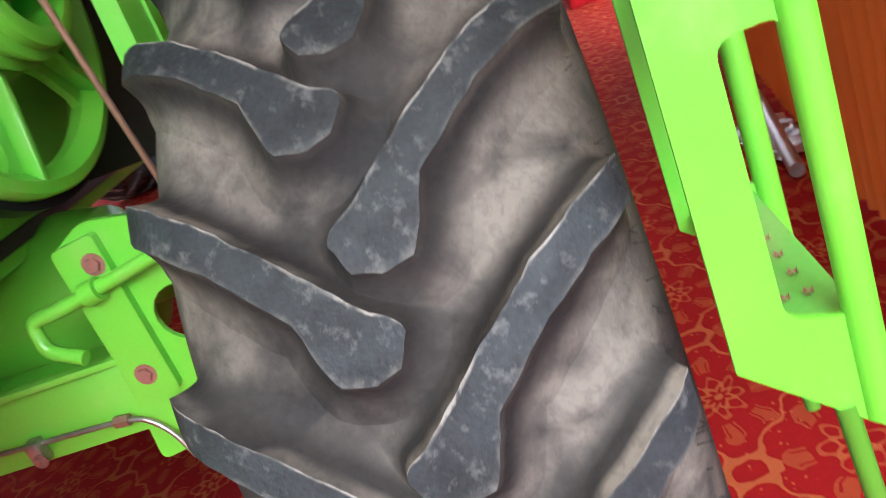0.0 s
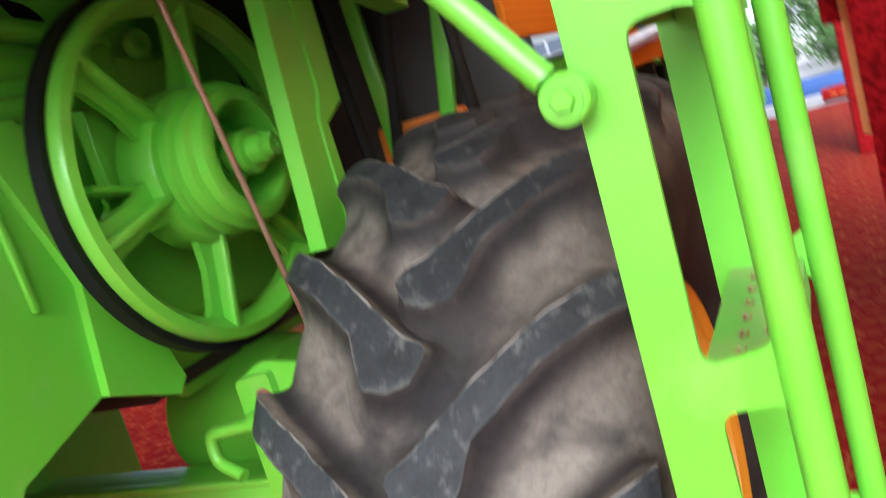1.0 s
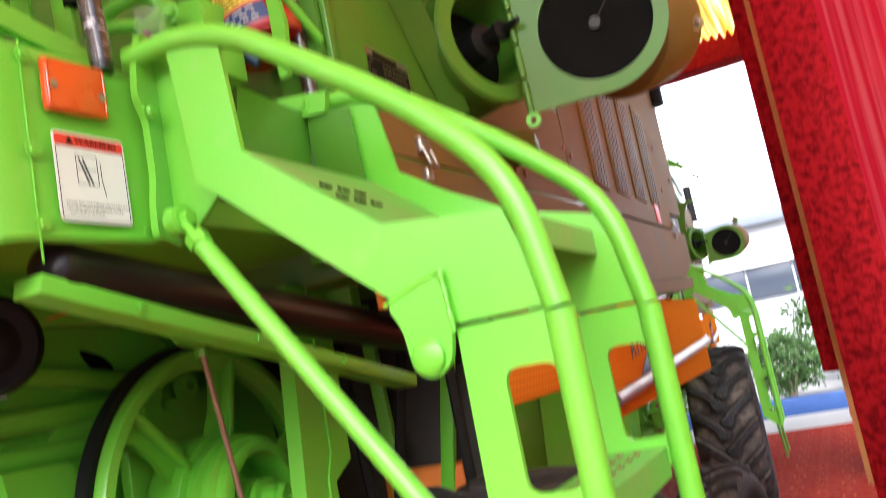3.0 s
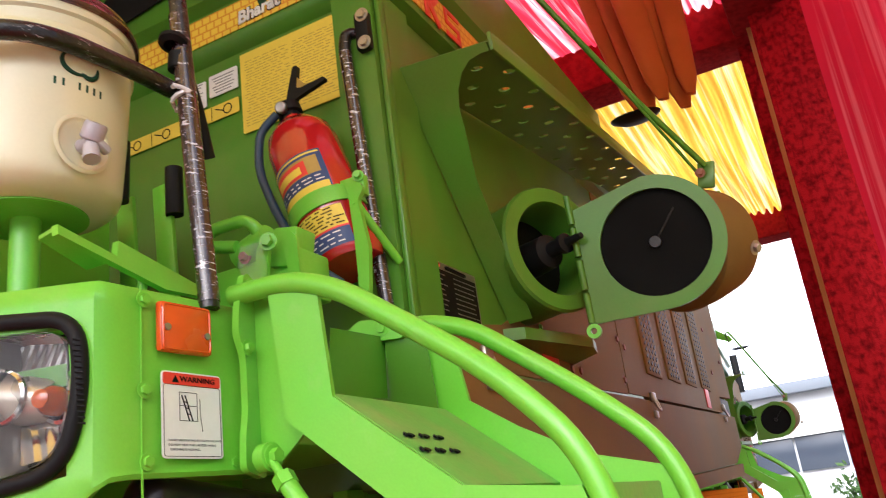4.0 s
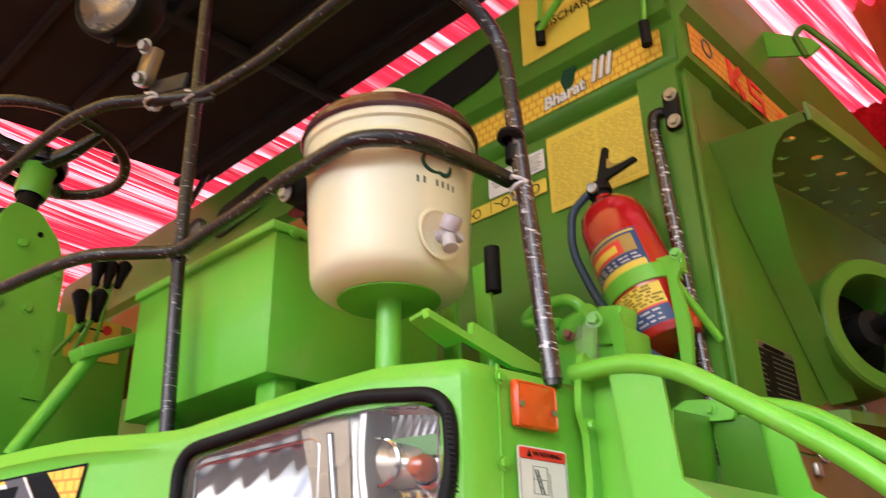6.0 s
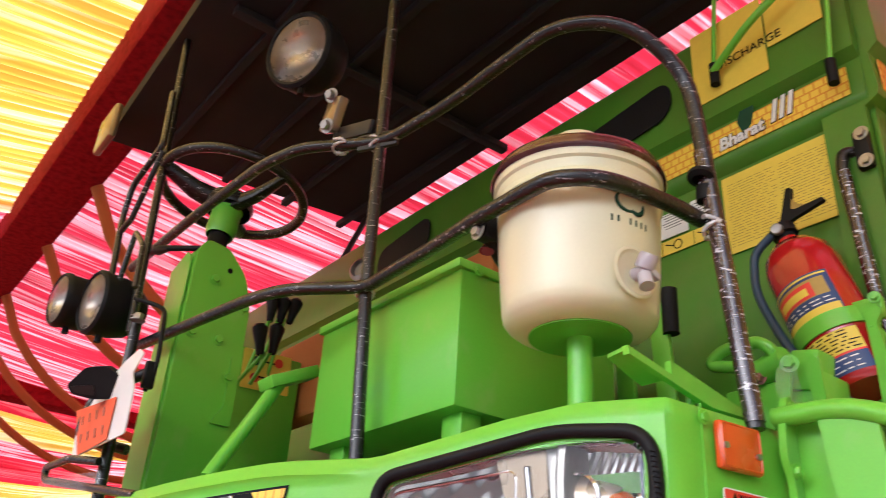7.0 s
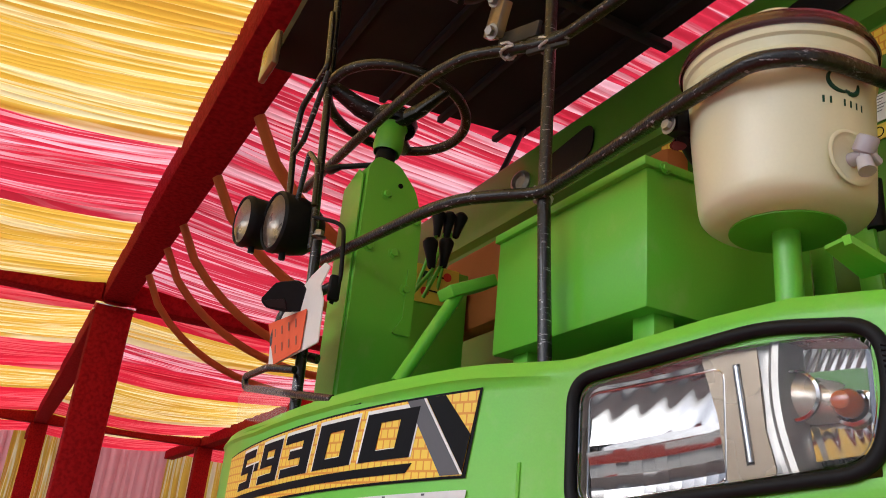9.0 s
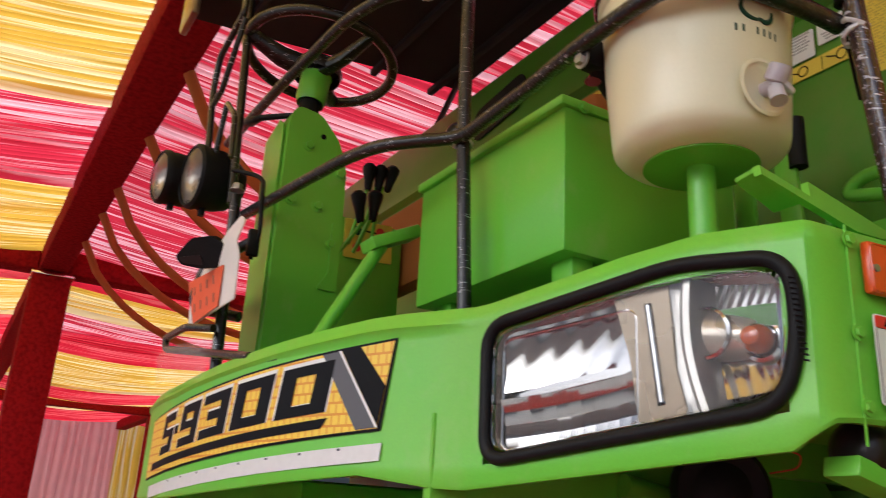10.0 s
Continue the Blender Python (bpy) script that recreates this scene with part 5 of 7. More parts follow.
# tank and body
TX0, TX1 = 0.012, -3.35
prof = [(0.47, 2.12), (0.47, 3.012), (0.445, 3.03), (0.44, 3.045), (0.446, 3.145), (0.42, 3.165), (0.425, 3.425), (0.44, 3.452), (0.6, 3.456), (0.6, 2.12)]
bm = bmesh.new()
rows = []
for x in (TX0, -0.5, -1.0, -1.7, -2.4, TX1):
    rows.append([bm.verts.new((x, a, b)) for a, b in prof])
for a, b in zip(rows, rows[1:]):
    for e in range(len(prof)):
        bm.faces.new((a[e - 1], a[e], b[e], b[e - 1]))
bm.faces.new(rows[0])
bm.faces.new(rows[-1])
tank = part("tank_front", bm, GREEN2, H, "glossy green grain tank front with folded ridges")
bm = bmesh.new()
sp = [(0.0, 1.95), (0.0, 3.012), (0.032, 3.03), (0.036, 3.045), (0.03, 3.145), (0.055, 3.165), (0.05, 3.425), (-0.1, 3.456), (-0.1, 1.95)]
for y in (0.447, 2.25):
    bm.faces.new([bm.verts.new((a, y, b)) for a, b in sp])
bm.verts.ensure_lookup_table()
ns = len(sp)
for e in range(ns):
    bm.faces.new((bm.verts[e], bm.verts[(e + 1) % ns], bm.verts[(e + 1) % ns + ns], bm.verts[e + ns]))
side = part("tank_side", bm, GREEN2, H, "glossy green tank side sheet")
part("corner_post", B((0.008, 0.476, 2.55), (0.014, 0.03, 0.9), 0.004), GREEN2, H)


def on_tank(name, x0, x1, z0, z1, y, material, parent, label="", t=0.002):
    m = facing(((x0 + x1) / 2, y, (z0 + z1) / 2), (1, 0, 0), (0, 0, 1))
    return part(name, patch(m, abs(x1 - x0), z1 - z0, t, 0.004), material, parent, label)


YS = 0.4385
strip = on_tank("tank_strip", -1.25, -0.02, 3.052, 3.13, YS, HONEY, tank, "yellow honeycomb strip decal")
words("tank_word_edge", "Bharat", facing((-0.298, YS - 0.0022, 3.08), (1, 0, 0.04), (0, 0, 1)), 0.048, INK, tank, thick=0.0006, shear=0.1, bold=0.0038)
words("tank_word", "Bharat", facing((-0.298, YS - 0.0036, 3.08), (1, 0, 0.04), (0, 0, 1)), 0.048, WHITE, tank, thick=0.001, shear=0.1, bold=0.0014)
words("tank_word_edge", "III", facing((-0.188, YS - 0.0022, 3.102), (1, 0, 0.04), (0, 0, 1)), 0.085, INK, tank, thick=0.0006, shear=0.25, bold=0.0038)
words("tank_word", "III", facing((-0.188, YS - 0.0036, 3.102), (1, 0, 0.04), (0, 0, 1)), 0.085, WHITE, tank, thick=0.001, shear=0.25, bold=0.0014)
leaf = [(0, 0), (0.018, 0.02), (0.026, 0.055), (0.02, 0.095), (0.0, 0.075), (-0.012, 0.04)]
part("tank_leaf", sheet(leaf, lambda u, v, w: Vector((-0.29 + 1.35 * u, YS - 0.0012 - w, 3.078 + 1.15 * v)), 0.001), DKGREEN, tank)
chart = on_tank("service_chart", -0.385, -0.10, 2.785, 3.0, 0.4665, YELLOW, tank, "yellow service chart sticker")
bars = bmesh.new()
rnd = random.Random(11)
for cxa, cxb in ((-0.375, -0.245), (-0.235, -0.11)):
    z = 2.975
    while z > 2.8:
        a = cxa + rnd.uniform(0, 0.01)
        while a < cxb - 0.01:
            w = rnd.uniform(0.008, 0.03)
            box(bars, (a + w / 2, 0.4643, z), (min(w, cxb - a), 0.0005, 0.0013))
            a += w + rnd.uniform(0.003, 0.008)
        z -= 0.0075
part("chart_print", bars, FADED, tank, "rows of small faded print")["kind"] = "stuff"
on_tank("notice", -0.485, -0.395, 2.918, 2.978, 0.4665, WHITE, tank, "white notice sticker")
on_tank("notice", -0.585, -0.495, 2.90, 2.972, 0.4665, WHITE, tank)
bars = bmesh.new()
for x0, x1 in ((-0.475, -0.405), (-0.575, -0.505)):
    for i in range(6):
        box(bars, ((x0 + x1) / 2, 0.4643, 2.967 - 0.008 * i), (x1 - x0 - 0.01 * (i % 3), 0.0005, 0.002))
part("notice_print", bars, GREY, tank)["kind"] = "stuff"
on_tank("caution_strip", -0.78, -0.395, 2.852, 2.892, 0.4665, YELLOW, tank, "yellow caution strip with symbols")
for i in range(4):
    bars = bmesh.new()
    cx = -0.43 - 0.1 * i
    lathe([(0.014, 0.0), (0.014, 0.0006), (0.011, 0.0006), (0.011, 0.0)], (cx, 0.4643, 2.872), (0, -1, 0), 14, bars)
    box(bars, (cx - 0.025, 0.464, 2.876), (0.03, 0.0006, 0.003), 0, Matrix.Rotation(0.4, 3, "Y"))
    box(bars, (cx - 0.05, 0.464, 2.872), (0.0015, 0.0006, 0.036))
    part("caution_symbol", bars, INK, tank)
YU = 0.4185
up_chart = on_tank("upper_chart", -0.405, -0.19, 3.215, 3.45, YU, YELLOW, tank, "yellow chart sticker above the strip")
words("chart_word", "DISCHARGE", facing((-0.24, YU - 0.003, 3.305), (1, 0, 0.0), (0, 0, 1)), 0.035, INK, tank)
on_tank("upper_chart", -0.185, -0.04, 3.28, 3.46, YU, YELLOW, tank)
for cx, cz, w, h in ((-0.645, 3.277, 0.33, 0.12), (-1.75, 3.29, 0.34, 0.13)):
    o = round2([(cx - w / 2, cz - h / 2), (cx + w / 2, cz - h / 2), (cx + w / 2, cz + h / 2), (cx - w / 2, cz + h / 2)], h / 2, 8)
    part("sight_window", sheet(o, lambda u, v, w_: Vector((u, 0.4165 - w_, v + 0.12 * (u - cx))), 0.004), BLACK, tank, "black oval sight window")
for x, z in ((-0.33, 3.27), (-0.035, 3.10)):
    part("lever_grip", tube([(x, 0.40, z - 0.03), (x, 0.40, z + 0.035)], 0.013), BLACK, tank)
    part("lever_rod", tube([(x, 0.40, z + 0.03), (x + 0.03, 0.40, z + 0.3)], 0.006), GREEN, tank)
part("crank_bar", tube(rounded([(-0.33, 0.395, 3.28), (-0.2, 0.36, 3.33), (-0.05, 0.36, 3.40)], r=0.03), 0.01), GREEN, tank)
part("knob", lathe([(0.05, 0.0), (0.05, 0.02), (0.035, 0.03), (0.03, 0.012), (0.0, 0.012)], (-2.05, 0.42, 3.3), (0.3, -1, 0), 24), STEEL, tank)
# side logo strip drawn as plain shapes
part("side_strip", B((0.0375, 0.98, 3.09), (0.003, 1.02, 0.085), 0), HONEY2, side, "orange honeycomb strip with red shapes")
bm = bmesh.new()
box(bm, (0.041, 0.665, 3.085), (0.003, 0.024, 0.088), 0.001)
box(bm, (0.041, 0.705, 3.105), (0.003, 0.024, 0.07), 0.001, Matrix.Rotation(-0.8, 3, "X"))
box(bm, (0.041, 0.705, 3.065), (0.003, 0.024, 0.07), 0.001, Matrix.Rotation(0.8, 3, "X"))
part("strip_shape", bm, REDPRINT, side)
bm = bmesh.new()
for q in range(3):
    box(bm, (0.041, 0.81, 3.05 + 0.036 * q), (0.003, 0.085, 0.015), 0.001)
box(bm, (0.041, 0.776, 3.104), (0.003, 0.017, 0.045), 0.001)
box(bm, (0.041, 0.844, 3.068), (0.003, 0.017, 0.045), 0.001)
part("strip_shape", bm, REDPRINT, side)
part("strip_mark", lathe([(0.026, 0), (0.026, 0.002), (0.019, 0.002), (0.019, 0)], (0.039, 0.55, 3.1), (1, 0, 0), 24, closed=True), GREY, side)
part("strip_shape", lathe([(0.03, 0), (0.03, 0.002), (0, 0.002)], (0.039, 0.97, 3.08), (1, 0, 0), 24), PAPER, side)

dp = facing((0.003, 0.683, 2.335), (0, 1, 0.02), (0, 0, 1))
part("data_plate", patch(dp, 0.24, 0.13, 0.002, 0.003), STEEL, side, "metal data plate with black fields")
part("plate_field", patch(dp @ Matrix.Translation((0, -0.006, 0.002)), 0.226, 0.106, 0.0008, 0.002), INK, side, "black printed field")
part("plate_mark", B(dp @ Vector((-0.08, 0.055, 0.003)), (0.0006, 0.02, 0.01)), REDPRINT, side)
part("plate_mark", B(dp @ Vector((0.01, 0.054, 0.003)), (0.0006, 0.1, 0.007)), INK, side)
bm = bmesh.new()
rnd = random.Random(31)
for i in range(8):
    for x0, x1 in ((-0.105, -0.045), (-0.005, 0.105)):
        x = x0
        while x < x1 - 0.012:
            w = rnd.uniform(0.008, 0.02)
            box(bm, dp @ Vector((x + w / 2, 0.036 - 0.0115 * i, 0.0034)), (0.0005, w, 0.0028))
            x += w + 0.004
part("plate_print", bm, STEEL, side)["kind"] = "stuff"

# side panels with thin joints that rise to the rear
side_panel = part("side_panel", sheet([(0.60, 2.172), (2.022, 2.222), (2.022, 2.55), (1.5, 2.55), (0.93, 2.305), (0.60, 2.255)], YZ(-0.026), 0.03), GOLD, H, "glossy side panel, tan from red reflections put into its colour")
part("side_panel", sheet([(0.60, 1.93), (2.9, 1.945), (4.12, 2.0), (4.43, 2.1), (4.43, 2.277), (2.03, 2.214), (0.60, 2.164)], YZ(-0.026), 0.03), GOLD, H)
part("panel_ledge", sheet([(2.3, 1.86), (4.1, 1.93), (4.12, 1.995), (2.9, 1.94), (2.3, 1.925)], YZ(-0.026), 0.06), GOLD, H)
part("side_panel", B((-0.012, 1.45, 1.875), (0.034, 1.65, 0.1), 0.006), GOLD, H)
ep = part("engine_panel", sheet([(2.034, 2.226), (4.03, 2.278), (4.03, 2.37), (4.43, 2.39), (4.43, 3.2), (2.034, 3.2)], YZ(-0.026), 0.03), GOLD, H, "glossy engine cover panel with slotted grilles, tan from painted-in red reflections")
part("panel_recess", B((-0.03, 4.24, 2.32), (0.02, 0.44, 0.12), 0), INK, ep)
for i in range(4):
    y0 = 2.36 + 0.385 * i
    part("grille_rib", B((0.006, y0 + 0.12, 2.60 + 0.015 * i), (0.012, 0.25, 0.54), 0.006), GOLD, ep)
    for r_ in range(19):
        for c_ in range(4):
            part("grille_slot", B((0.0135, y0 + 0.045 + 0.05 * c_, 2.355 + 0.015 * i + 0.0265 * r_), (0.002, 0.03, 0.01), 0, Matrix.Rotation(0.5, 3, "X")), INK, ep)
for y, z in ((2.356, 2.213), (4.03, 2.285), (0.795, 2.19)):
    lt = part("latch", B((0.01, y, z + 0.022), (0.02, 0.05, 0.04), 0.007), STEEL, H)
    part("latch_loop", tube(rounded([(0.015, y - 0.018, z + 0.02), (0.03, y - 0.018, z - 0.03), (0.03, y + 0.018, z - 0.03), (0.015, y + 0.018, z + 0.02)], r=0.01), 0.005), STEEL, lt)
    part("latch_hook", B((0.01, y, z - 0.045), (0.018, 0.03, 0.03), 0.006), STEEL, lt)
part("warning_tab", B((0.006, 3.62, 2.328), (0.006, 0.1, 0.1), 0.002), REDPRINT, ep)
part("warning_tab", B((0.004, 1.25, 2.262), (0.004, 0.13, 0.05), 0.002), REDPRINT, H)
for y, z in ((1.42, 2.247), (1.5, 2.25), (2.0, 2.27), (2.08, 2.4), (2.0, 2.42), (3.95, 2.5), (3.95, 2.75), (4.3, 2.6)):
    part("panel_bolt", bolt((0.002, y, z), (1, 0, 0), 0.012, 0.008), RUST, H)
skirt = part("orange_skirt", B((-0.02, 3.15, 1.66), (0.02, 2.4, 0.42), 0.006), ORPANEL, H, "orange lower side skirt with lettering")
words("skirt_word", "A Product of", facing((-0.008, 2.72, 1.70), (0, 1, 0.09), (0, 0, 1)), 0.125, INK, skirt)
part("skirt_shapes", sheet(round2([(2.42, 1.53), (2.56, 1.53), (2.74, 1.60), (2.98, 1.66), (2.98, 1.68), (2.66, 1.64)], 0.015, 3), YZ(-0.0085), 0.003), BLUE, skirt)
part("skirt_shapes", sheet(round2([(2.66, 1.52), (2.84, 1.52), (2.97, 1.63), (2.86, 1.61)], 0.01, 3), YZ(-0.0085), 0.003), REDPRINT, skirt)
part("orange_skirt", B((-0.02, 1.42, 1.69), (0.02, 0.75, 0.17), 0.006), ORPANEL, H)
part("tow_bar", tube([(0.02, 1.9, 1.52), (0.02, 4.2, 1.62)], 0.025), STEEL, H)
part("body_core", B((-1.68, 2.62, 2.62), (3.2, 3.98, 1.36), 0.02), GREEN2, H)
part("exhaust_stack", tube([(0.02, 4.4, 3.1), (0.02, 4.4, 3.6)], 0.05), BLACK, H)

# hood with perforated roof
P0, DN, OUT = Vector((0.003, 0.53, 2.84)), Vector((0.0, 0.45, -0.525)), Vector((0.203, 0.055, 0.018))
dn, ou = DN.normalized(), OUT.normalized()
L, W = DN.length, OUT.length
nn = ou.cross(dn).normalized()
outer = [(0, 0), (W, 0), (W, 0.022)] + [(W - 0.02 - 0.10 * math.sin(a), 0.022 + 0.17 * (1 - math.cos(a))) for a in [0.0, 0.3, 0.6, 0.9, 1.2, 1.5]] + [(0.07, 0.30), (0.06, L), (0, L)]
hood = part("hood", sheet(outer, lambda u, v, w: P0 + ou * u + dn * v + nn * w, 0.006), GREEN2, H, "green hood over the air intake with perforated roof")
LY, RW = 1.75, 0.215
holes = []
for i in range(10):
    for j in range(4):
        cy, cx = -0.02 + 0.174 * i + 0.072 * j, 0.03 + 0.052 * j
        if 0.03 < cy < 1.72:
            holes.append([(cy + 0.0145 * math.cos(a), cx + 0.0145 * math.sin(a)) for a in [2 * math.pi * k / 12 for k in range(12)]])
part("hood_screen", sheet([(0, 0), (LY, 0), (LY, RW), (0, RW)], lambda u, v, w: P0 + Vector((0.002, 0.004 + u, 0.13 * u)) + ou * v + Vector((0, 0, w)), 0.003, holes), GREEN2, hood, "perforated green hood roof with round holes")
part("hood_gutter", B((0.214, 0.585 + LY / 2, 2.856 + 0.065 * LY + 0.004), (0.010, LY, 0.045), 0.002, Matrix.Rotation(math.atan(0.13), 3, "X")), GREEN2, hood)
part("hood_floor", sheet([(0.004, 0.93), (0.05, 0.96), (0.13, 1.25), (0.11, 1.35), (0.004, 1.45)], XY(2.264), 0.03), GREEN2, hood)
for i in range(5):
    part("hood_bolt", bolt((0.006, 0.72 + 0.12 * i, 2.70 - 0.09 * i), (1, 0, 0), 0.007, 0.006), GREEN, hood)

# duct ring and swung drum
rc, ra = Vector((0.125, 1.03, 2.49)), Vector((0.88, -0.47, 0)).normalized()
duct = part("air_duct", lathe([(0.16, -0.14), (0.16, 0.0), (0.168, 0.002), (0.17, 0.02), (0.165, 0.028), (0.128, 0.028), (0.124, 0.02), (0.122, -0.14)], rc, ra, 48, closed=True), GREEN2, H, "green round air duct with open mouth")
part("duct_core", lathe([(0.05, -0.12), (0.045, 0.0), (0.022, 0.01), (0.02, 0.05), (0.026, 0.052), (0.026, 0.065), (0.012, 0.07), (0.008, 0.12), (0, 0.125)], rc, ra, 20), BLACK, duct)
part("duct_back", lathe([(0.124, -0.10), (0, -0.10)], rc, ra, 32), BLACK, duct)
for a in (0.3, 1.4, 2.6, 4.0):
    mm_ = axis_matrix(rc, ra)
    part("duct_clip", B(mm_ @ Vector((0.166 * math.cos(a), 0.166 * math.sin(a), -0.05)), (0.012, 0.012, 0.03), 0.002), GREEN, duct)
dc, da = Vector((0.393, 1.03, 2.443)), Vector((0.10, -0.99, -0.10)).normalized()
dm = facing(dc, (0.99, 0.10, 0), (0, -0.1, 1))
circ = [(0.168 * math.cos(a), 0.168 * math.sin(a)) for a in [math.pi * (-0.5 + k / 24) for k in range(25)]]
po = circ + [(-0.185, 0.125), (-0.185, -0.168)]
hole = [(0.134 * math.cos(2 * math.pi * k / 48), 0.134 * math.sin(2 * math.pi * k / 48)) for k in range(48)]
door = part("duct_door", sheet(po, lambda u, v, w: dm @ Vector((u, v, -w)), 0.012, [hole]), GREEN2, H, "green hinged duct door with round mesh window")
dax = Vector((0.42, 0.87, 0.22)).normalized()
part("drum", lathe([(0.13, -0.03), (0.157, -0.015), (0.162, 0.0), (0.158, 0.06), (0.142, 0.16), (0.134, 0.175), (0.10, 0.182), (0, 0.184)], dc + Vector((0.02, 0.135, 0.005)), dax, 48), GOLD, door, "glossy intake drum, tan from painted-in warm reflections")
part("drum_flange", B(dc + dax * 0.24 + Vector((0.03, 0.0, 0.02)), (0.05, 0.05, 0.15), 0.006), GREEN2, door)
part("drum_bolt", bolt(dc + dax * 0.17 + Vector((0.14, -0.06, -0.09)), (0.8, -0.4, -0.4), 0.012, 0.012), STEEL, door)
part("mesh_window", lathe([(0.136, 0.016), (0, 0.016)], dc, -da, 40), MESHBLACK, door, "dark fine mesh window")
part("mesh_hub", lathe([(0.016, 0.012), (0.014, 0.004), (0, 0.004)], dc, -da, 14), PIPE, door)
part("mesh_bar", tube([dm @ Vector((0.0, 0.0, -0.013)), dm @ Vector((0.06, 0.075, -0.014))], 0.0022), PIPE, door)
for k in range(4):
    v0 = -0.165 + 0.085 * k
    part("hinge_knuckle", tube([dm @ Vector((-0.19, v0, 0.004)), dm @ Vector((-0.19, v0 + 0.075, 0.004))], 0.0085), GREEN2, door)
part("hinge_eye", lathe([(0.018, -0.008), (0.018, 0.008), (0.008, 0.008), (0.008, -0.008)], dm @ Vector((-0.188, -0.185, 0.006)), da, 18, closed=True), GREEN, door)
part("mirror_back", lathe([(0.0, 0.03), (0.06, 0.025), (0.1, 0.008), (0.105, 0.0), (0, 0.0)], (0.2, 2.25, 3.36), (0, 0.2, -0.97), 28), BLACK, H)
# brace pole with hook
part("brace_tab", sheet([(0.0, 3.30), (0.16, 3.22), (0.19, 3.235), (0.17, 3.27), (0.0, 3.40)], XZ(0.93), 0.008), GREEN, H)
part("brace", tube(rounded([(0.15, 0.93, 3.22), (0.13, 0.93, 3.30), (0.16, 0.93, 3.32), (0.2, 0.93, 3.25), (0.4, 1.12, 2.88), (0.525, 1.25, 2.68)], r=0.04), 0.0085), GREEN2, H, "green brace pole to the intake drum")
part("brace", tube([(0.36, 1.07, 2.95), (0.50, 1.245, 2.67)], 0.0045), GREEN2, H)
part("brace_foot", B((0.522, 1.255, 2.655), (0.045, 0.012, 0.075), 0.004, Matrix.Rotation(0.2, 3, "Y")), GREEN2, H)
part("brace_foot", bolt((0.51, 1.24, 2.66), (0, -1, 0), 0.009, 0.012), RUST, H)

# railing, wrapped in film
R = 0.0148
rail_pts = [(-1.62, -0.51, 2.60), (-1.5, -0.5, 2.595), (-1.28, -0.475, 2.59), (-1.07, -0.445, 2.59), (-0.96, -0.415, 2.588), (-0.89, -0.36, 2.588), (-0.82, -0.29, 2.588), (-0.675, -0.302, 2.583), (-0.574, -0.31, 2.578), (-0.478, -0.321, 2.573), (-0.388, -0.334, 2.569), (-0.319, -0.335, 2.568), (-0.254, -0.336, 2.568), (-0.198, -0.333, 2.569), (-0.166, -0.307, 2.571), (-0.142, -0.272, 2.573), (-0.128, -0.226, 2.574), (-0.121, -0.17, 2.574), (-0.114, -0.113, 2.573), (-0.112, -0.045, 2.572)]
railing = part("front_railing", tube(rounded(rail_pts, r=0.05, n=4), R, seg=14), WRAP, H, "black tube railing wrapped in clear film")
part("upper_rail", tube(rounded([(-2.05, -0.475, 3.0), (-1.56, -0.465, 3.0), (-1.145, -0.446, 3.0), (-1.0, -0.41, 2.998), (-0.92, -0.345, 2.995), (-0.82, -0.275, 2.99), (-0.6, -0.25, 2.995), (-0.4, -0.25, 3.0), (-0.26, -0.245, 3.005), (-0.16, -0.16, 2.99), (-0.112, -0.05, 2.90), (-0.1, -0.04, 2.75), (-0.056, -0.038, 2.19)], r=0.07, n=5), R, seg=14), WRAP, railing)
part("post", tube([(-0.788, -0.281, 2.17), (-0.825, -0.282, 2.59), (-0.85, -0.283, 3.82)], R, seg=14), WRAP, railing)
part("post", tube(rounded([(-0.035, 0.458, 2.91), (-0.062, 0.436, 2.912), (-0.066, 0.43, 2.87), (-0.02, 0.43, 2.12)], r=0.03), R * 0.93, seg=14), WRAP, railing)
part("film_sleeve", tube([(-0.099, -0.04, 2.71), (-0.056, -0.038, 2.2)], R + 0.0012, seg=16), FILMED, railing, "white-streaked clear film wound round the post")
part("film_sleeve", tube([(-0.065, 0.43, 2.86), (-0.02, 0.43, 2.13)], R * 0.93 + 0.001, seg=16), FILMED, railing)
part("clamp_plate", B((-0.018, 0.442, 2.90), (0.034, 0.03, 0.095), 0.006), BLACK, railing)
for z in (2.87, 2.94):
    part("clamp_bolt", bolt((-0.012, 0.427, z - 0.005), (0, -1, 0), 0.011, 0.009), STEEL, railing)
part("clamp", lathe([(0.019, -0.014), (0.019, 0.014), (0.012, 0.014), (0.012, -0.014)], (-0.098, -0.04, 2.62), (0.07, 0, 1), 16, closed=True), BLACK, railing, "black plastic tube clamp")
part("clamp_arm", tube(rounded([(-0.10, -0.03, 2.62), (-0.15, 0.05, 2.60), (-0.17, 0.1, 2.52)], r=0.03), 0.012), BLACK, railing)
part("clamp_knob", lathe([(0.014, 0), (0.024, 0.005), (0.024, 0.013), (0, 0.015)], (-0.098, -0.056, 2.643), (0, 0.3, 1), 18), BLACK, railing)
part("clamp_plate", B((-0.832, -0.29, 2.99), (0.11, 0.012, 0.045), 0.003, Matrix.Rotation(0.5, 3, "Z")), DARK, railing)
part("clamp_plate", B((-0.39, -0.30, 2.565), (0.03, 0.03, 0.05), 0.004), BLACK, railing)
part("clamp_bolt", bolt((-0.385, -0.325, 2.548), (0, -1, 0), 0.011, 0.01), STEEL, railing)
part("clamp_arm", tube(rounded([(-0.39, -0.3, 2.56), (-0.42, -0.22, 2.52), (-0.36, -0.15, 2.5)], r=0.03), 0.016), BLACK, railing)
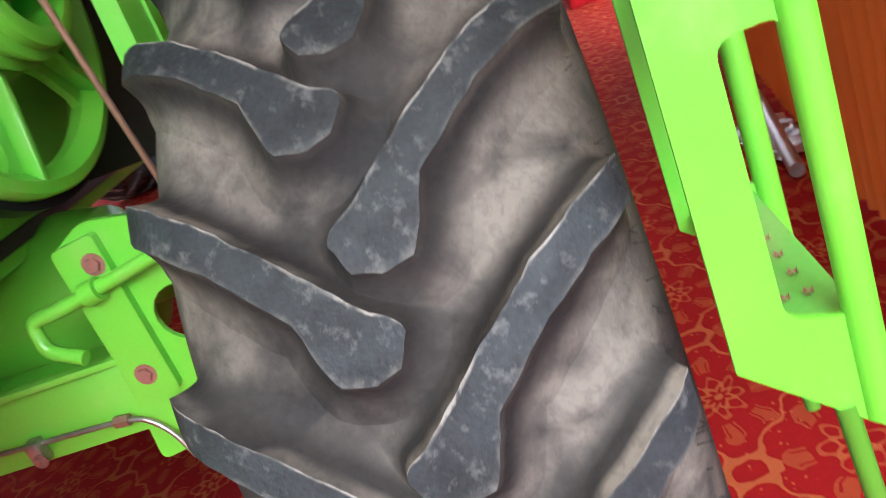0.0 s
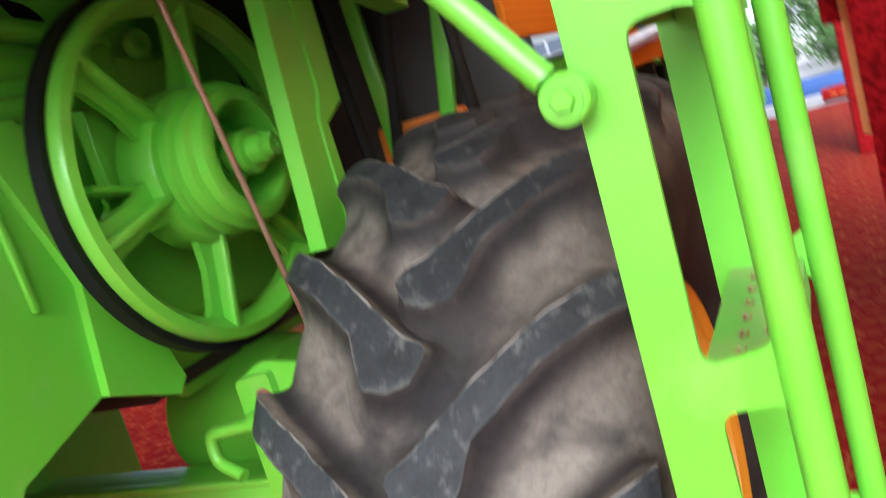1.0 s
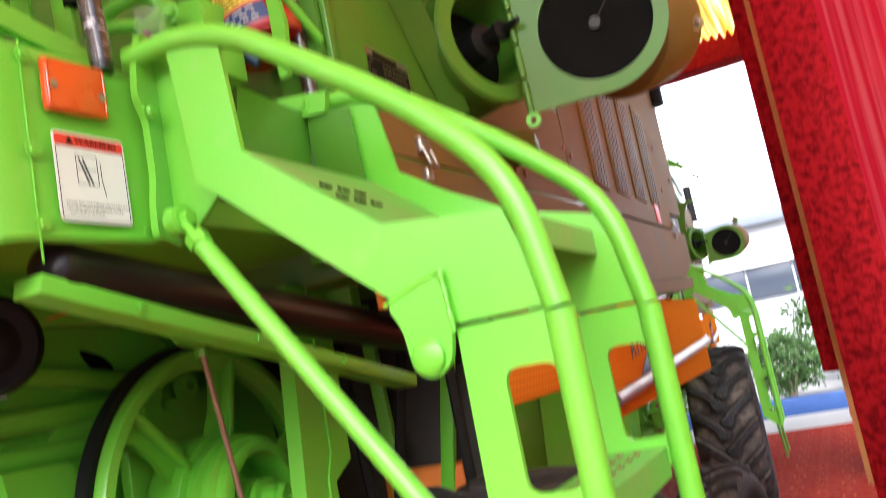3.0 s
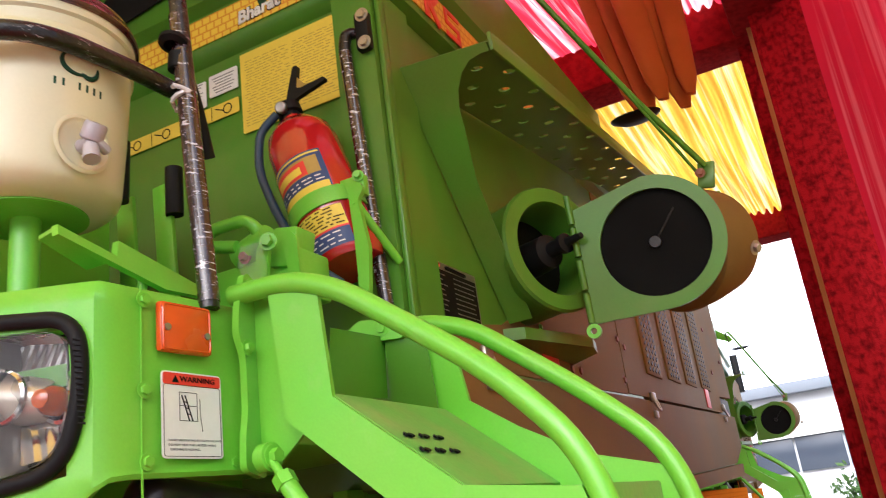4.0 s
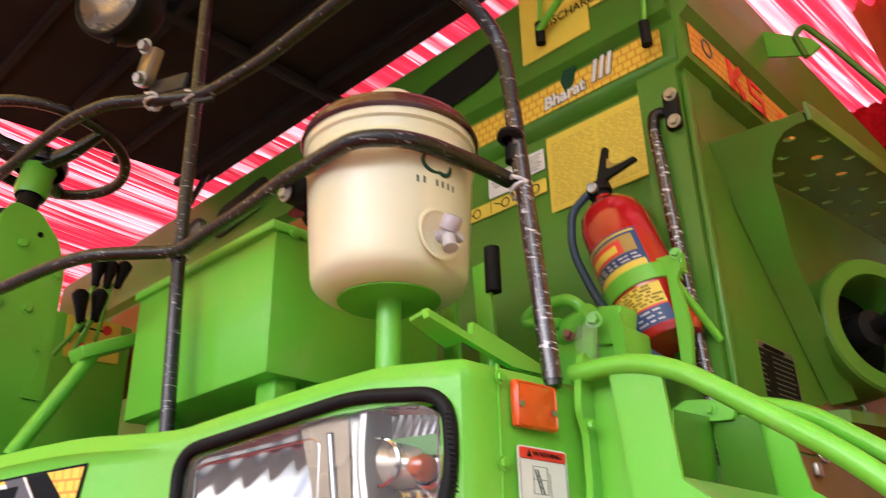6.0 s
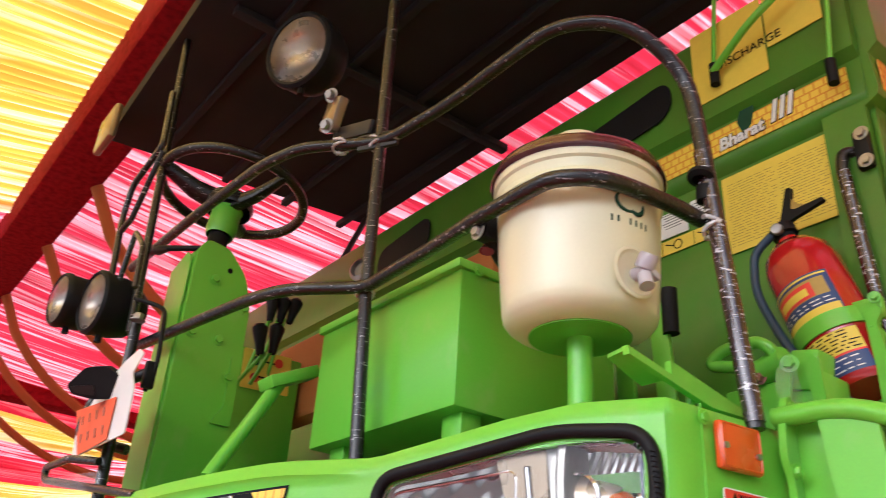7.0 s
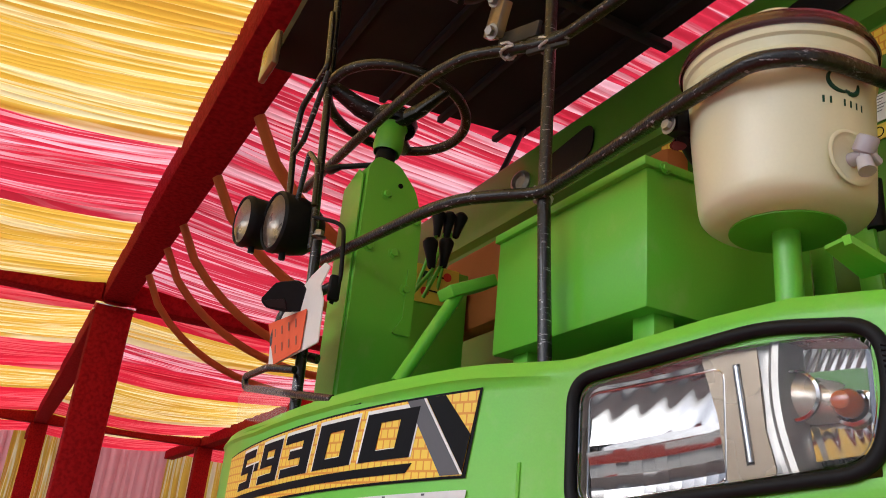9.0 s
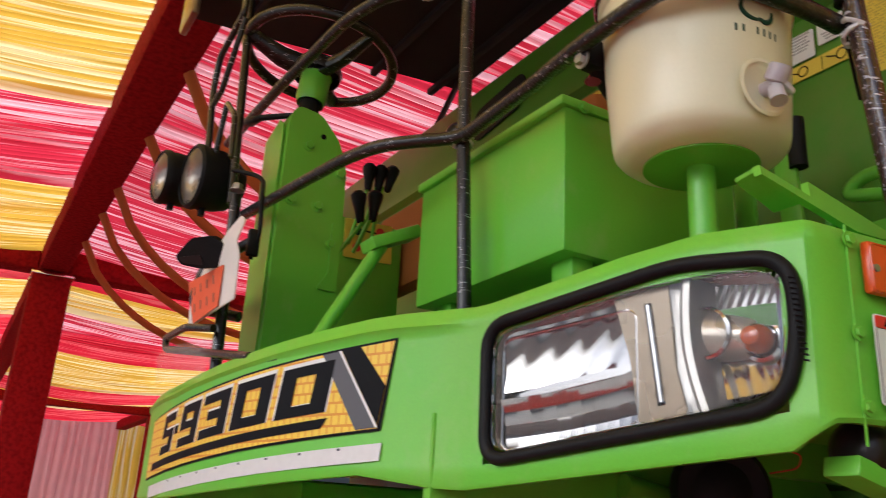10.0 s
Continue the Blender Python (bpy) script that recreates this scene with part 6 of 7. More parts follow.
# film knots round the joints
for c in ((-0.826, -0.285, 2.588), (-0.842, -0.285, 2.99), (-0.095, -0.042, 2.555), (-0.92, -0.345, 2.995)):
    bm = bmesh.new()
    rnd = random.Random(int(1000 * abs(c[0])))
    pts = []
    for i in range(90):
        a, b = i * 0.52, i * 0.173 + rnd.uniform(-0.1, 0.1)
        pts.append(Vector(c) + Vector((math.cos(a) * math.cos(b), math.sin(a) * math.cos(b), math.sin(b))) * rnd.uniform(0.019, 0.0255))
    tube(pts, 0.0032, bm, 5)
    part("film_knot", bm, FILMWHITE, railing, "knotted clear film round a joint")

# platform front: lamps, plate, left posts
part("post", tube([(-1.52, -0.55, 2.1), (-1.56, -0.55, 2.64)], R), WRAP, railing)
part("post", tube([(-1.60, -0.55, 2.62), (-1.713, -0.55, 3.345), (-1.79, -0.55, 3.8)], R * 0.85), WRAP, railing)
part("mirror_stay", tube(rounded([(-1.748, -0.6, 2.80), (-1.812, -0.6, 3.053), (-1.79, -0.6, 3.16), (-1.60, -0.59, 3.22), (-1.72, -0.57, 3.5)], r=0.03), R * 0.68), WRAP, railing)
part("mirror_stay", tube([(-1.80, -0.6, 2.99), (-1.70, -0.6, 3.0), (-1.58, -0.59, 3.19)], R * 0.6), WRAP, railing)
part("mirror_loop", tube(rounded([(-1.66, -0.6, 2.76), (-1.607, -0.6, 2.92), (-1.50, -0.6, 2.835), (-1.475, -0.6, 2.70)], r=0.02), 0.008), WRAP, railing)
part("lower_loop", tube(rounded([(-1.5, -0.50, 2.50), (-1.68, -0.58, 2.45), (-1.66, -0.60, 2.33), (-1.55, -0.50, 2.30)], r=0.04), 0.014), WRAP, railing)
part("lower_loop", tube(rounded([(-1.48, -0.58, 2.245), (-1.60, -0.62, 2.262), (-1.82, -0.62, 2.27), (-1.80, -0.62, 2.235), (-1.22, -0.56, 2.14)], r=0.02), 0.010), WRAP, railing)


def work_lamp(name, c, axis, r, parent):
    lp = part(name, lathe([(r * 0.97, 0.0), (r, -0.01), (r * 1.02, -0.03), (r * 1.0, -0.07), (r * 0.9, -0.105), (r * 0.6, -0.14), (r * 0.3, -0.152), (0, -0.155)], c, axis, 32), BLACK, parent, "black round work lamp with clear glass")
    part("lamp_dish", lathe([(r * 0.95, 0.0), (r * 0.8, -0.025), (r * 0.4, -0.05), (0, -0.055)], c, axis, 32), MILKY, lp)
    part("lamp_bezel", lathe([(r * 0.9, 0.005), (r * 0.97, 0.008), (r * 1.05, 0.0), (r * 1.06, -0.014), (r * 0.9, -0.004)], c, axis, 32, closed=True), BLACK, lp)
    g = part("lamp_glass", lathe([(r * 0.94, 0.002), (r * 0.6, 0.012), (0, 0.016), (0, 0.013), (r * 0.6, 0.009), (r * 0.94, -0.001)], c, axis, 32), LENS, lp)
    g.visible_shadow = False
    part("lamp_foot", tube([Vector(c) - Vector(axis).normalized() * 0.04 + Vector((0, 0, -r * 0.9)), Vector(c) - Vector(axis).normalized() * 0.04 + Vector((0, 0, -r * 1.25))], 0.010), BLACK, lp)


work_lamp("work_lamp", (-1.715, -0.64, 2.72), (0.12, -0.98, -0.06), 0.09, H)
work_lamp("work_lamp", (-1.865, -0.70, 2.755), (0.1, -0.98, -0.06), 0.078, H)
work_lamp("work_lamp", (-1.16, -0.40, 3.425), (0.36, -0.9, -0.2), 0.115, H)
part("lamp_arm", B((-0.95, -0.3, 3.075), (0.2, 0.012, 0.04), 0.003, Matrix.Rotation(0.35, 3, "Y")), DARK, H)
part("lamp_bracket", B((-1.03, -0.32, 3.16), (0.07, 0.03, 0.10), 0.006, Matrix.Rotation(0.4, 3, "Y")), CHAMP, H)
for z in (3.11, 3.21):
    part("mount_bolt", bolt((-1.02, -0.34, z), (0.3, -1, -0.3), 0.014, 0.016), STEEL, H)
part("mount_bolt", bolt((-1.52, -0.56, 2.63), (0, 0, 1), 0.014, 0.02), STEEL, H)
part("cable", tube(rounded([(-1.6, -0.56, 2.72), (-1.5, -0.5, 2.68), (-1.42, -0.52, 2.6), (-1.4, -0.52, 2.48), (-1.42, -0.53, 2.42)], r=0.05), 0.006), BLACK, H)
part("connector", B((-1.41, -0.53, 2.46), (0.02, 0.03, 0.07), 0.005), BLACK, H)
mkm = facing((-1.451, -0.64, 2.42), (0.471, 0.878, 0.092), (0.276, -0.246, 0.929))
wedge = round2([(-0.068, -0.006), (-0.027, 0.038), (0.024, 0.042), (0.063, 0.012), (0.055, -0.036), (-0.004, -0.039), (-0.055, -0.027)], 0.009, 3)
mk = part("marker_lamp", sheet(wedge, lambda u, v, w: mkm @ Vector((u, v, -w)), 0.05), BLACK, H, "black wedge-shaped marker lamp below the work lamps")
part("marker_lens", sheet(round2([(-0.06, -0.008), (-0.005, -0.004), (0.0, -0.03), (-0.048, -0.024)], 0.005, 3), lambda u, v, w: mkm @ Vector((u, v, w)), 0.003), PIPE, mk)
np_ = part("number_plate", sheet(round2([(-1.663, 2.275), (-1.266, 2.273), (-1.273, 2.38), (-1.312, 2.425), (-1.258, 2.461), (-1.298, 2.483), (-1.399, 2.473), (-1.591, 2.418), (-1.69, 2.363)], 0.008, 3), XZ(-0.600), 0.003), WHITE, H, "white board with orange paper panel")
part("paper", sheet(round2([(-1.599, 2.273), (-1.379, 2.277), (-1.377, 2.38), (-1.721, 2.411)], 0.003, 2), XZ(-0.6045), 0.001), PAPER, np_, "orange paper with dark bars")
for row in range(2):
    for i in range(4):
        c = Vector((-1.5190, 2.3353)) + Vector((0.2820, -0.0135)) * (-0.33 + 0.21 * i) + Vector((-0.0600, 0.1205)) * (0.22 - 0.42 * row)
        r, u_ = Vector((0.9989, -0.0478)), Vector((-0.4457, 0.8952))
        part("plate_bar", sheet([c - r * 0.006 - u_ * 0.014, c + r * 0.003 - u_ * 0.014, c + r * 0.003 + u_ * 0.014, c - r * 0.006 + u_ * 0.014], XZ(-0.606), 0.0005), RUST, np_)
bm = bmesh.new()
rnd = random.Random(8)
g = [[bm.verts.new(Vector((-1.66 + 0.05 * i + 0.01 * rnd.uniform(-1, 1), -0.66 + 0.01 * rnd.uniform(-1, 1) + 0.02 * i, 2.22 - 0.035 * j + 0.006 * rnd.uniform(-1, 1)))) for j in range(4)] for i in range(5)]
for i in range(4):
    for j in range(3):
        bm.faces.new((g[i][j], g[i + 1][j], g[i + 1][j + 1], g[i][j + 1]))
single("film_scrap", bm, FILM, "loose clear film hanging from the railing", "plastic film")

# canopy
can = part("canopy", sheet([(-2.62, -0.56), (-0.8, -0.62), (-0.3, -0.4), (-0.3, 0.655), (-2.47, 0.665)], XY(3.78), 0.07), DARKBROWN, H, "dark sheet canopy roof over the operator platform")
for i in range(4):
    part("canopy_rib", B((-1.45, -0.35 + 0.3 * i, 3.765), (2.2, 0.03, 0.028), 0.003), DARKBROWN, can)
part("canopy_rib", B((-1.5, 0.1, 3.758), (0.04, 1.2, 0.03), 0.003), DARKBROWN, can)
part("canopy_lamp", B((-2.45, -0.60, 3.72), (0.2, 0.03, 0.16), 0.01), CHAMP, can, "pale lamp box at the canopy edge")
part("canopy_post", tube([(-2.4, 0.62, 3.78), (-2.42, 0.44, 3.3)], 0.014), DARK, can)
part("beacon", lathe([(0.03, 0), (0.03, 0.05), (0.02, 0.07), (0, 0.075)], (-1.1, 0.55, 3.455), (0, 0, 1), 20), AMBER, H, "orange beacon on the tank edge")

# tool box on the platform
tb = part("tool_box", B((-0.82, -0.005, 2.425), (0.54, 0.45, 0.285), 0.005), GREEN, H, "green sheet-metal box with lid")
part("lid", B((-0.82, -0.008, 2.577), (0.552, 0.464, 0.02), 0.003), GREEN, tb)
part("lid_bolt", bolt((-0.543, -0.19, 2.572), (1, 0, 0), 0.009, 0.006), GREEN, tb)
part("box_leg", B((-0.60, -0.17, 2.24), (0.06, 0.05, 0.09), 0.003), GREEN, tb)
part("box_leg", B((-1.02, -0.17, 2.24), (0.06, 0.05, 0.09), 0.003), GREEN, tb)

seat = part("operator_seat", B((-1.65, 0.27, 2.80), (1.32, 0.09, 0.33), 0.03), ORSTRIP, H, "orange-brown padded backrest behind the green box")
# steering column and wheel
col = part("steering_column", sheet(round2([(-0.452, 2.1), (-0.255, 2.1), (-0.262, 2.76), (-0.292, 2.845), (-0.352, 2.912), (-0.425, 2.922), (-0.447, 2.88)], 0.02, 4), YZ(-1.665), 0.165), GREEN, H, "green sheet steering column with a folded front")
part("column_fold", sheet([(-1.672, 2.1), (-1.52, 2.1), (-1.52, 2.86), (-1.56, 2.89), (-1.672, 2.86)], XZ(-0.456), 0.004), GREEN, col)
for y, z in ((-0.381, 2.808), (-0.416, 2.637), (-0.338, 2.635), (-0.289, 2.535), (-0.281, 2.745)):
    part("column_bolt", bolt((-1.5, y, z), (1, 0, 0), 0.012, 0.01), GREEN, col)
part("column_hole", lathe([(0.008, 0.0), (0.008, 0.0015), (0, 0.0015)], (-1.5, -0.342, 2.846), (1, 0, 0), 14), INK, col)
part("column_clip", sheet(round2([(-0.32, 2.40), (-0.262, 2.40), (-0.262, 2.6), (-0.29, 2.6), (-0.29, 2.45)], 0.01, 3), YZ(-1.499), 0.006), GREEN, col)
wc, wa = Vector((-1.66, -0.322, 3.186)), Vector((-0.054, 0.119, 1.0)).normalized()
wmx = axis_matrix(wc, wa)
sw = part("steering_wheel", tube([wmx @ Vector((0.23 * math.cos(a), 0.23 * math.sin(a), 0)) for a in [2 * math.pi * k / 56 for k in range(56)]], 0.0165, closed=True), WRAP, H, "black steering wheel wrapped in film")
for a in (0.35, 2.55, 4.6):
    part("spoke", tube([wmx @ Vector((0.01 * math.cos(a), 0.01 * math.sin(a), -0.05)), wmx @ Vector((0.12 * math.cos(a), 0.12 * math.sin(a), -0.04)), wmx @ Vector((0.23 * math.cos(a), 0.23 * math.sin(a), 0))], [0.04, 0.032, 0.022], squash=0.7), WRAP, sw)
part("wheel_boss", lathe([(0.075, -0.07), (0.08, -0.05), (0.07, -0.025), (0, -0.02)], wc, wa, 24), WRAP, sw)
part("wheel_hub", lathe([(0.042, -0.17), (0.048, -0.15), (0.046, -0.075), (0.05, -0.07), (0, -0.06)], wc, wa, 24), GREEN, sw)
part("steering_shaft", lathe([(0.04, -0.29), (0.04, -0.225), (0.032, -0.22), (0.032, -0.165)], wc, wa, 18), BLACK, sw)
part("stalk", tube([(-1.52, -0.42, 2.9), (-1.60, -0.5, 2.9), (-1.7, -0.5, 2.93)], [0.008, 0.009, 0.016], seg=12), BLACK, sw)
# pedal, levers, console
ped = part("pedal_lever", tube([(-1.2, -0.415, 2.2), (-1.2, -0.275, 2.455)], 0.017), GREEN, H, "green tubular pedal lever")
part("pedal_pad", B((-1.2, -0.25, 2.475), (0.075, 0.14, 0.03), 0.004, Matrix.Rotation(0.45, 3, "X")), GREEN, ped)
cons = part("lever_console", B((-2.2, 0.07, 2.47), (0.28, 0.29, 0.76), 0.008), GREEN, H, "green lever console with yellow gear plate")
gp = facing((-2.056, 0.075, 2.775), (0, 1, 0.04), (0, 0, 1))
part("gear_plate", patch(gp, 0.19, 0.145, 0.003, 0.006), YELLOW, cons)
for y, z, m_ in ((-0.045, 0.032, DKGREEN), (0.045, 0.04, REDPRINT), (-0.045, -0.03, REDPRINT), (0.045, -0.022, DKGREEN)):
    part("gear_mark", lathe([(0.017, 0), (0.017, 0.002), (0, 0.002)], gp @ Vector((y, z, 0.003)), (1, 0, 0), 18), m_, cons)
part("gear_line", B(gp @ Vector((0, 0.035, 0.0045)), (0.001, 0.06, 0.006), 0), INK, cons)
part("gear_line", B(gp @ Vector((0, -0.025, 0.0045)), (0.001, 0.06, 0.006), 0), INK, cons)
for y, z, x, s in ((0.018, 2.985, -1.97, 0.0), (0.06, 2.99, -1.97, 0.02), (0.104, 3.0, -1.97, 0.05), (-0.118, 2.76, -1.72, -0.04), (-0.066, 2.775, -1.72, 0.01)):
    lv = part("shift_lever", tube([(x - 0.09, y - 0.02, z - 0.24 if z > 2.9 else z - 0.14), (x, y - s * 0.6, z - 0.04)], 0.0065), GREEN, cons)
    part("lever_knob", lathe([(0.01, -0.055), (0.013, -0.05), (0.016, -0.02), (0.025, 0.025), (0.025, 0.036), (0.016, 0.047), (0, 0.049)], (x, y, z), (0, s * 4, 1), 18), BLACK, cons)
for x in (-0.47, -0.58, -0.68):
    part("hand_lever", B((x, 0.3, 2.42), (0.05, 0.012, 0.42), 0.003, Matrix.Rotation(-0.06, 3, "Y")), GREEN, H)
part("lever_sleeve", tube([(-0.448, 0.3, 2.55), (-0.448, 0.3, 2.66)], 0.019), BLACK, H)
part("lever_sleeve", tube([(-0.56, 0.25, 2.6), (-0.555, 0.25, 2.74)], 0.022), BLACK, H)
clampb = part("toggle_clamp", tube([(-0.215, 0.225, 2.372), (-0.135, 0.215, 2.39)], 0.026, seg=18), GREEN, H, "green toggle clamp with a bent loop handle")
part("clamp_loop", tube(rounded([(-0.20, 0.20, 2.385), (-0.285, 0.19, 2.405), (-0.25, 0.19, 2.43), (-0.17, 0.19, 2.427), (-0.148, 0.20, 2.405), (-0.165, 0.215, 2.38)], r=0.03, n=5), 0.012, seg=12), GREEN, clampb)
part("clamp_block", B((-0.10, 0.235, 2.36), (0.055, 0.06, 0.075), 0.006, Matrix.Rotation(0.2, 3, "Y")), GREEN, clampb)
part("clamp_ear", sheet(round2([(-0.145, 2.29), (-0.118, 2.29), (-0.108, 2.355), (-0.118, 2.372), (-0.135, 2.36)], 0.008, 3), XZ(0.175), 0.008), GREEN, clampb)
part("clamp_ear", sheet(round2([(-0.085, 2.28), (-0.062, 2.28), (-0.066, 2.37), (-0.08, 2.385), (-0.095, 2.36)], 0.008, 3), XZ(0.2), 0.008), GREEN, clampb)
part("clamp_base", B((-0.17, 0.26, 2.31), (0.2, 0.09, 0.09), 0.006), GREEN, clampb)
part("clamp_bolt", bolt((-0.105, 0.17, 2.362), (0.3, -1, 0), 0.011, 0.012), GREEN, clampb)
part("clamp_bolt", bolt((-0.185, 0.205, 2.362), (0, -1, 0), 0.009, 0.012), RUST, clampb)
part("grab_bracket", sheet(round2([(-0.06, 2.205), (-0.025, 2.222), (0.07, 2.207), (0.062, 2.172), (-0.052, 2.184)], 0.008, 4), XZ(FD - 0.03), 0.012), GREEN, H)
part("bracket_bolt", bolt((0.022, FD - 0.03, 2.197), (0, -1, 0), 0.009, 0.007), GREEN, H)

# pulley on the feeder drive
pc = Vector((-0.524, 0.585, 1.531))
pl = part("pulley", lathe([(0.328, -0.04), (0.334, -0.03), (0.334, 0.03), (0.33, 0.036), (0.312, 0.04), (0.305, 0.03), (0.29, 0.012), (0.29, -0.012), (0.305, -0.03), (0.315, -0.04)], pc, (1, 0, 0), 72, closed=True), GREEN, H, "large green spoked belt pulley")
part("belt", lathe([(0.35, -0.02), (0.35, 0.012), (0.335, 0.01), (0.335, -0.018)], pc, (1, 0, 0), 72, closed=True), BLACK, pl)
part("pulley_hub", lathe([(0.15, -0.05), (0.15, 0.02), (0.145, 0.03), (0.13, 0.034), (0.128, 0.05), (0.14, 0.056), (0.142, 0.064), (0.128, 0.07), (0.128, 0.085), (0.138, 0.091), (0.138, 0.10), (0.125, 0.106), (0.125, 0.125), (0.118, 0.13), (0.098, 0.13), (0.094, 0.12), (0.094, 0.04), (0, 0.04)], pc, (1, 0, 0), 56), GREEN, pl)
for k in range(6):
    a = 2 * math.pi * k / 6 + 0.28
    d, s = Vector((0, math.cos(a), math.sin(a))), Vector((0, -math.sin(a), math.cos(a)))
    rot = Matrix((Vector((1, 0, 0)), d, s)).transposed()
    bm = bmesh.new()
    sheet([(0.14, -0.042), (0.2, -0.03), (0.27, -0.034), (0.31, -0.06), (0.31, 0.06), (0.27, 0.034), (0.2, 0.03), (0.14, 0.042)], lambda u, v, w: pc + rot @ Vector((w - 0.008, u, v)), 0.016, (), bm)
    box(bm, pc + d * 0.225 + Vector((0.022, 0, 0)), (0.03, 0.18, 0.016), 0.004, rot)
    part("spoke", bm, GREEN, pl)
part("shaft", lathe([(0.055, 0.04), (0.055, 0.06), (0.038, 0.062), (0.036, 0.08), (0.03, 0.082), (0.03, 0.092), (0.042, 0.094), (0.042, 0.108), (0.03, 0.11), (0.03, 0.12), (0.042, 0.122), (0.042, 0.136), (0.028, 0.138), (0.027, 0.165), (0.019, 0.17), (0.019, 0.185), (0.008, 0.185), (0.008, 0.178), (0, 0.178)], pc, (1, 0, 0), 24), GREEN, pl)
part("shaft_key", B(pc + Vector((0.176, 0.0, 0.02)), (0.018, 0.012, 0.008), 0.001), GREEN, pl)

# under the platform
part("control_rod", tube([(-0.3, 0.338, 1.90), (-0.3, 0.475, 1.13)], 0.0055), COPPER, H, "bare metal control rod")
part("rod_strap", tube(rounded([(-0.3, 0.268, 1.95), (-0.3, 0.283, 1.855), (-0.3, 0.355, 1.842)], r=0.015), 0.004, squash=2.5), GREEN, H)
part("rod_nut", tube([(-0.3, 0.343, 1.868), (-0.3, 0.346, 1.853)], 0.011, seg=6), STEEL, H)
part("rod_nut", tube([(-0.3, 0.346, 1.838), (-0.3, 0.349, 1.826)], 0.011, seg=6), GREEN, H)
part("inner_post", sheet([(0.575, 1.95), (0.645, 1.95), (0.636, 1.60), (0.632, 1.57), (0.612, 1.545), (0.606, 1.32), (0.515, 1.335), (0.535, 1.557)], YZ(-0.29), 0.035), GREEN, H, "green sheet post behind the pulley")
part("post_flange", sheet([(0.640, 1.95), (0.71, 1.95), (0.70, 1.575), (0.633, 1.54), (0.64, 1.32), (0.60, 1.32), (0.61, 1.55), (0.634, 1.6)], YZ(-0.262), 0.012), GREEN, H)
pipe = part("cross_pipe", tube([(-0.115, -0.10, 1.928), (-0.115, 0.593, 1.838), (-0.115, 1.6, 1.69)], 0.037, seg=24), PIPE, H, "glossy dark brown pipe under the platform")
part("pipe_cap", lathe([(0.038, -0.01), (0.038, 0.006), (0.034, 0.016), (0.021, 0.026), (0, 0.029)], (-0.115, -0.10, 1.928), (0, -1, 0.13), 24), PIPE, pipe)
part("frame_beam", B((-0.11, 0.30, 1.808), (0.05, 0.92, 0.026), 0.003, Matrix.Rotation(-0.213, 3, "X")), GREEN, H)
for i in range(3):
    part("frame_bolt", bolt((-0.085, 0.0 + 0.24 * i, 1.873 - 0.052 * i), (1, 0, 0), 0.006, 0.005), GREEN, H)
part("under_deck", B((-1.68, 0.55, 2.04), (3.1, 1.3, 0.05), 0.004), GREEN, H)
part("deck_rib", B((-0.6, 0.3, 1.98), (0.04, 1.0, 0.08), 0.003), GREEN, H)
part("deck_rib", B((-0.8, 0.75, 1.95), (1.2, 0.04, 0.12), 0.003), GREEN, H)
horn = part("horn", lathe([(0.05, -0.03), (0.075, -0.025), (0.085, 0.0), (0.085, 0.02), (0.075, 0.035), (0.05, 0.03), (0.03, 0.045), (0, 0.045)], (-0.51, 0.085, 1.895), (0.8, -0.6, -0.1), 28), BLACK, H, "black round horn under the platform")
part("horn_wire", tube(rounded([(-0.46, 0.17, 1.972), (-0.43, 0.21, 1.965), (-0.435, 0.205, 1.94), (-0.47, 0.17, 1.93)], r=0.03), 0.0016), REDPRINT, H)
fh = part("feeder_house", sheet([(-0.35, 1.60), (0.285, 1.655), (0.325, 1.60), (0.455, 1.165), (0.29, 1.205), (0.105, 1.14), (-0.2, 0.72), (-0.6, 0.72)], YZ(-1.35), 0.72), GREEN, H, "green feeder house with ribbed side")
part("feeder_flange", sheet([(0.16, 1.685), (0.301, 1.683), (0.337, 1.622), (0.466, 1.166), (0.44, 1.14), (0.29, 1.205), (0.315, 1.40), (0.24, 1.61), (0.17, 1.63)], YZ(-0.64), 0.03), GREEN, fh)
part("feeder_rib", B((-0.622, 0.05, 1.625), (0.012, 0.34, 0.014), 0.004), GREEN, fh)
part("feeder_rib", B((-0.622, 0.22, 1.50), (0.012, 0.014, 0.24), 0.004, Matrix.Rotation(0.05, 3, "X")), GREEN, fh)
fm = facing((-0.628, 0.092, 1.492), (0, 1, 0), (0, 0.05, 1))
part("feeder_sticker", patch(fm, 0.122, 0.158, 0.002, 0.006), WHITE, fh, "white safety sticker with orange band and drawing")
part("sticker_band", patch(fm @ Matrix.Translation((0, 0.065, 0.002)), 0.116, 0.02, 0.001, 0.002), PAPER, fh)
for i in range(3):
    part("sticker_line", B(fm @ Vector((0, -0.052 - 0.008 * i, 0.0028)), (0.0008, 0.1 - 0.012 * i, 0.0024), 0), GREY, fh)
for u, v, wd, ht, an in ((-0.01, 0.02, 0.09, 0.002, 0.35), (-0.005, -0.006, 0.09, 0.002, 0.35), (-0.045, 0.008, 0.028, 0.002, 1.3), (0.03, 0.016, 0.028, 0.002, 1.3), (0.0, 0.006, 0.03, 0.006, 0.35), (-0.03, -0.022, 0.04, 0.002, -0.5)):
    part("sticker_stroke", B(fm @ Vector((u, v, 0.0028)), (0.0008, wd, ht), 0, Matrix.Rotation(an, 3, "X")), INK, fh)
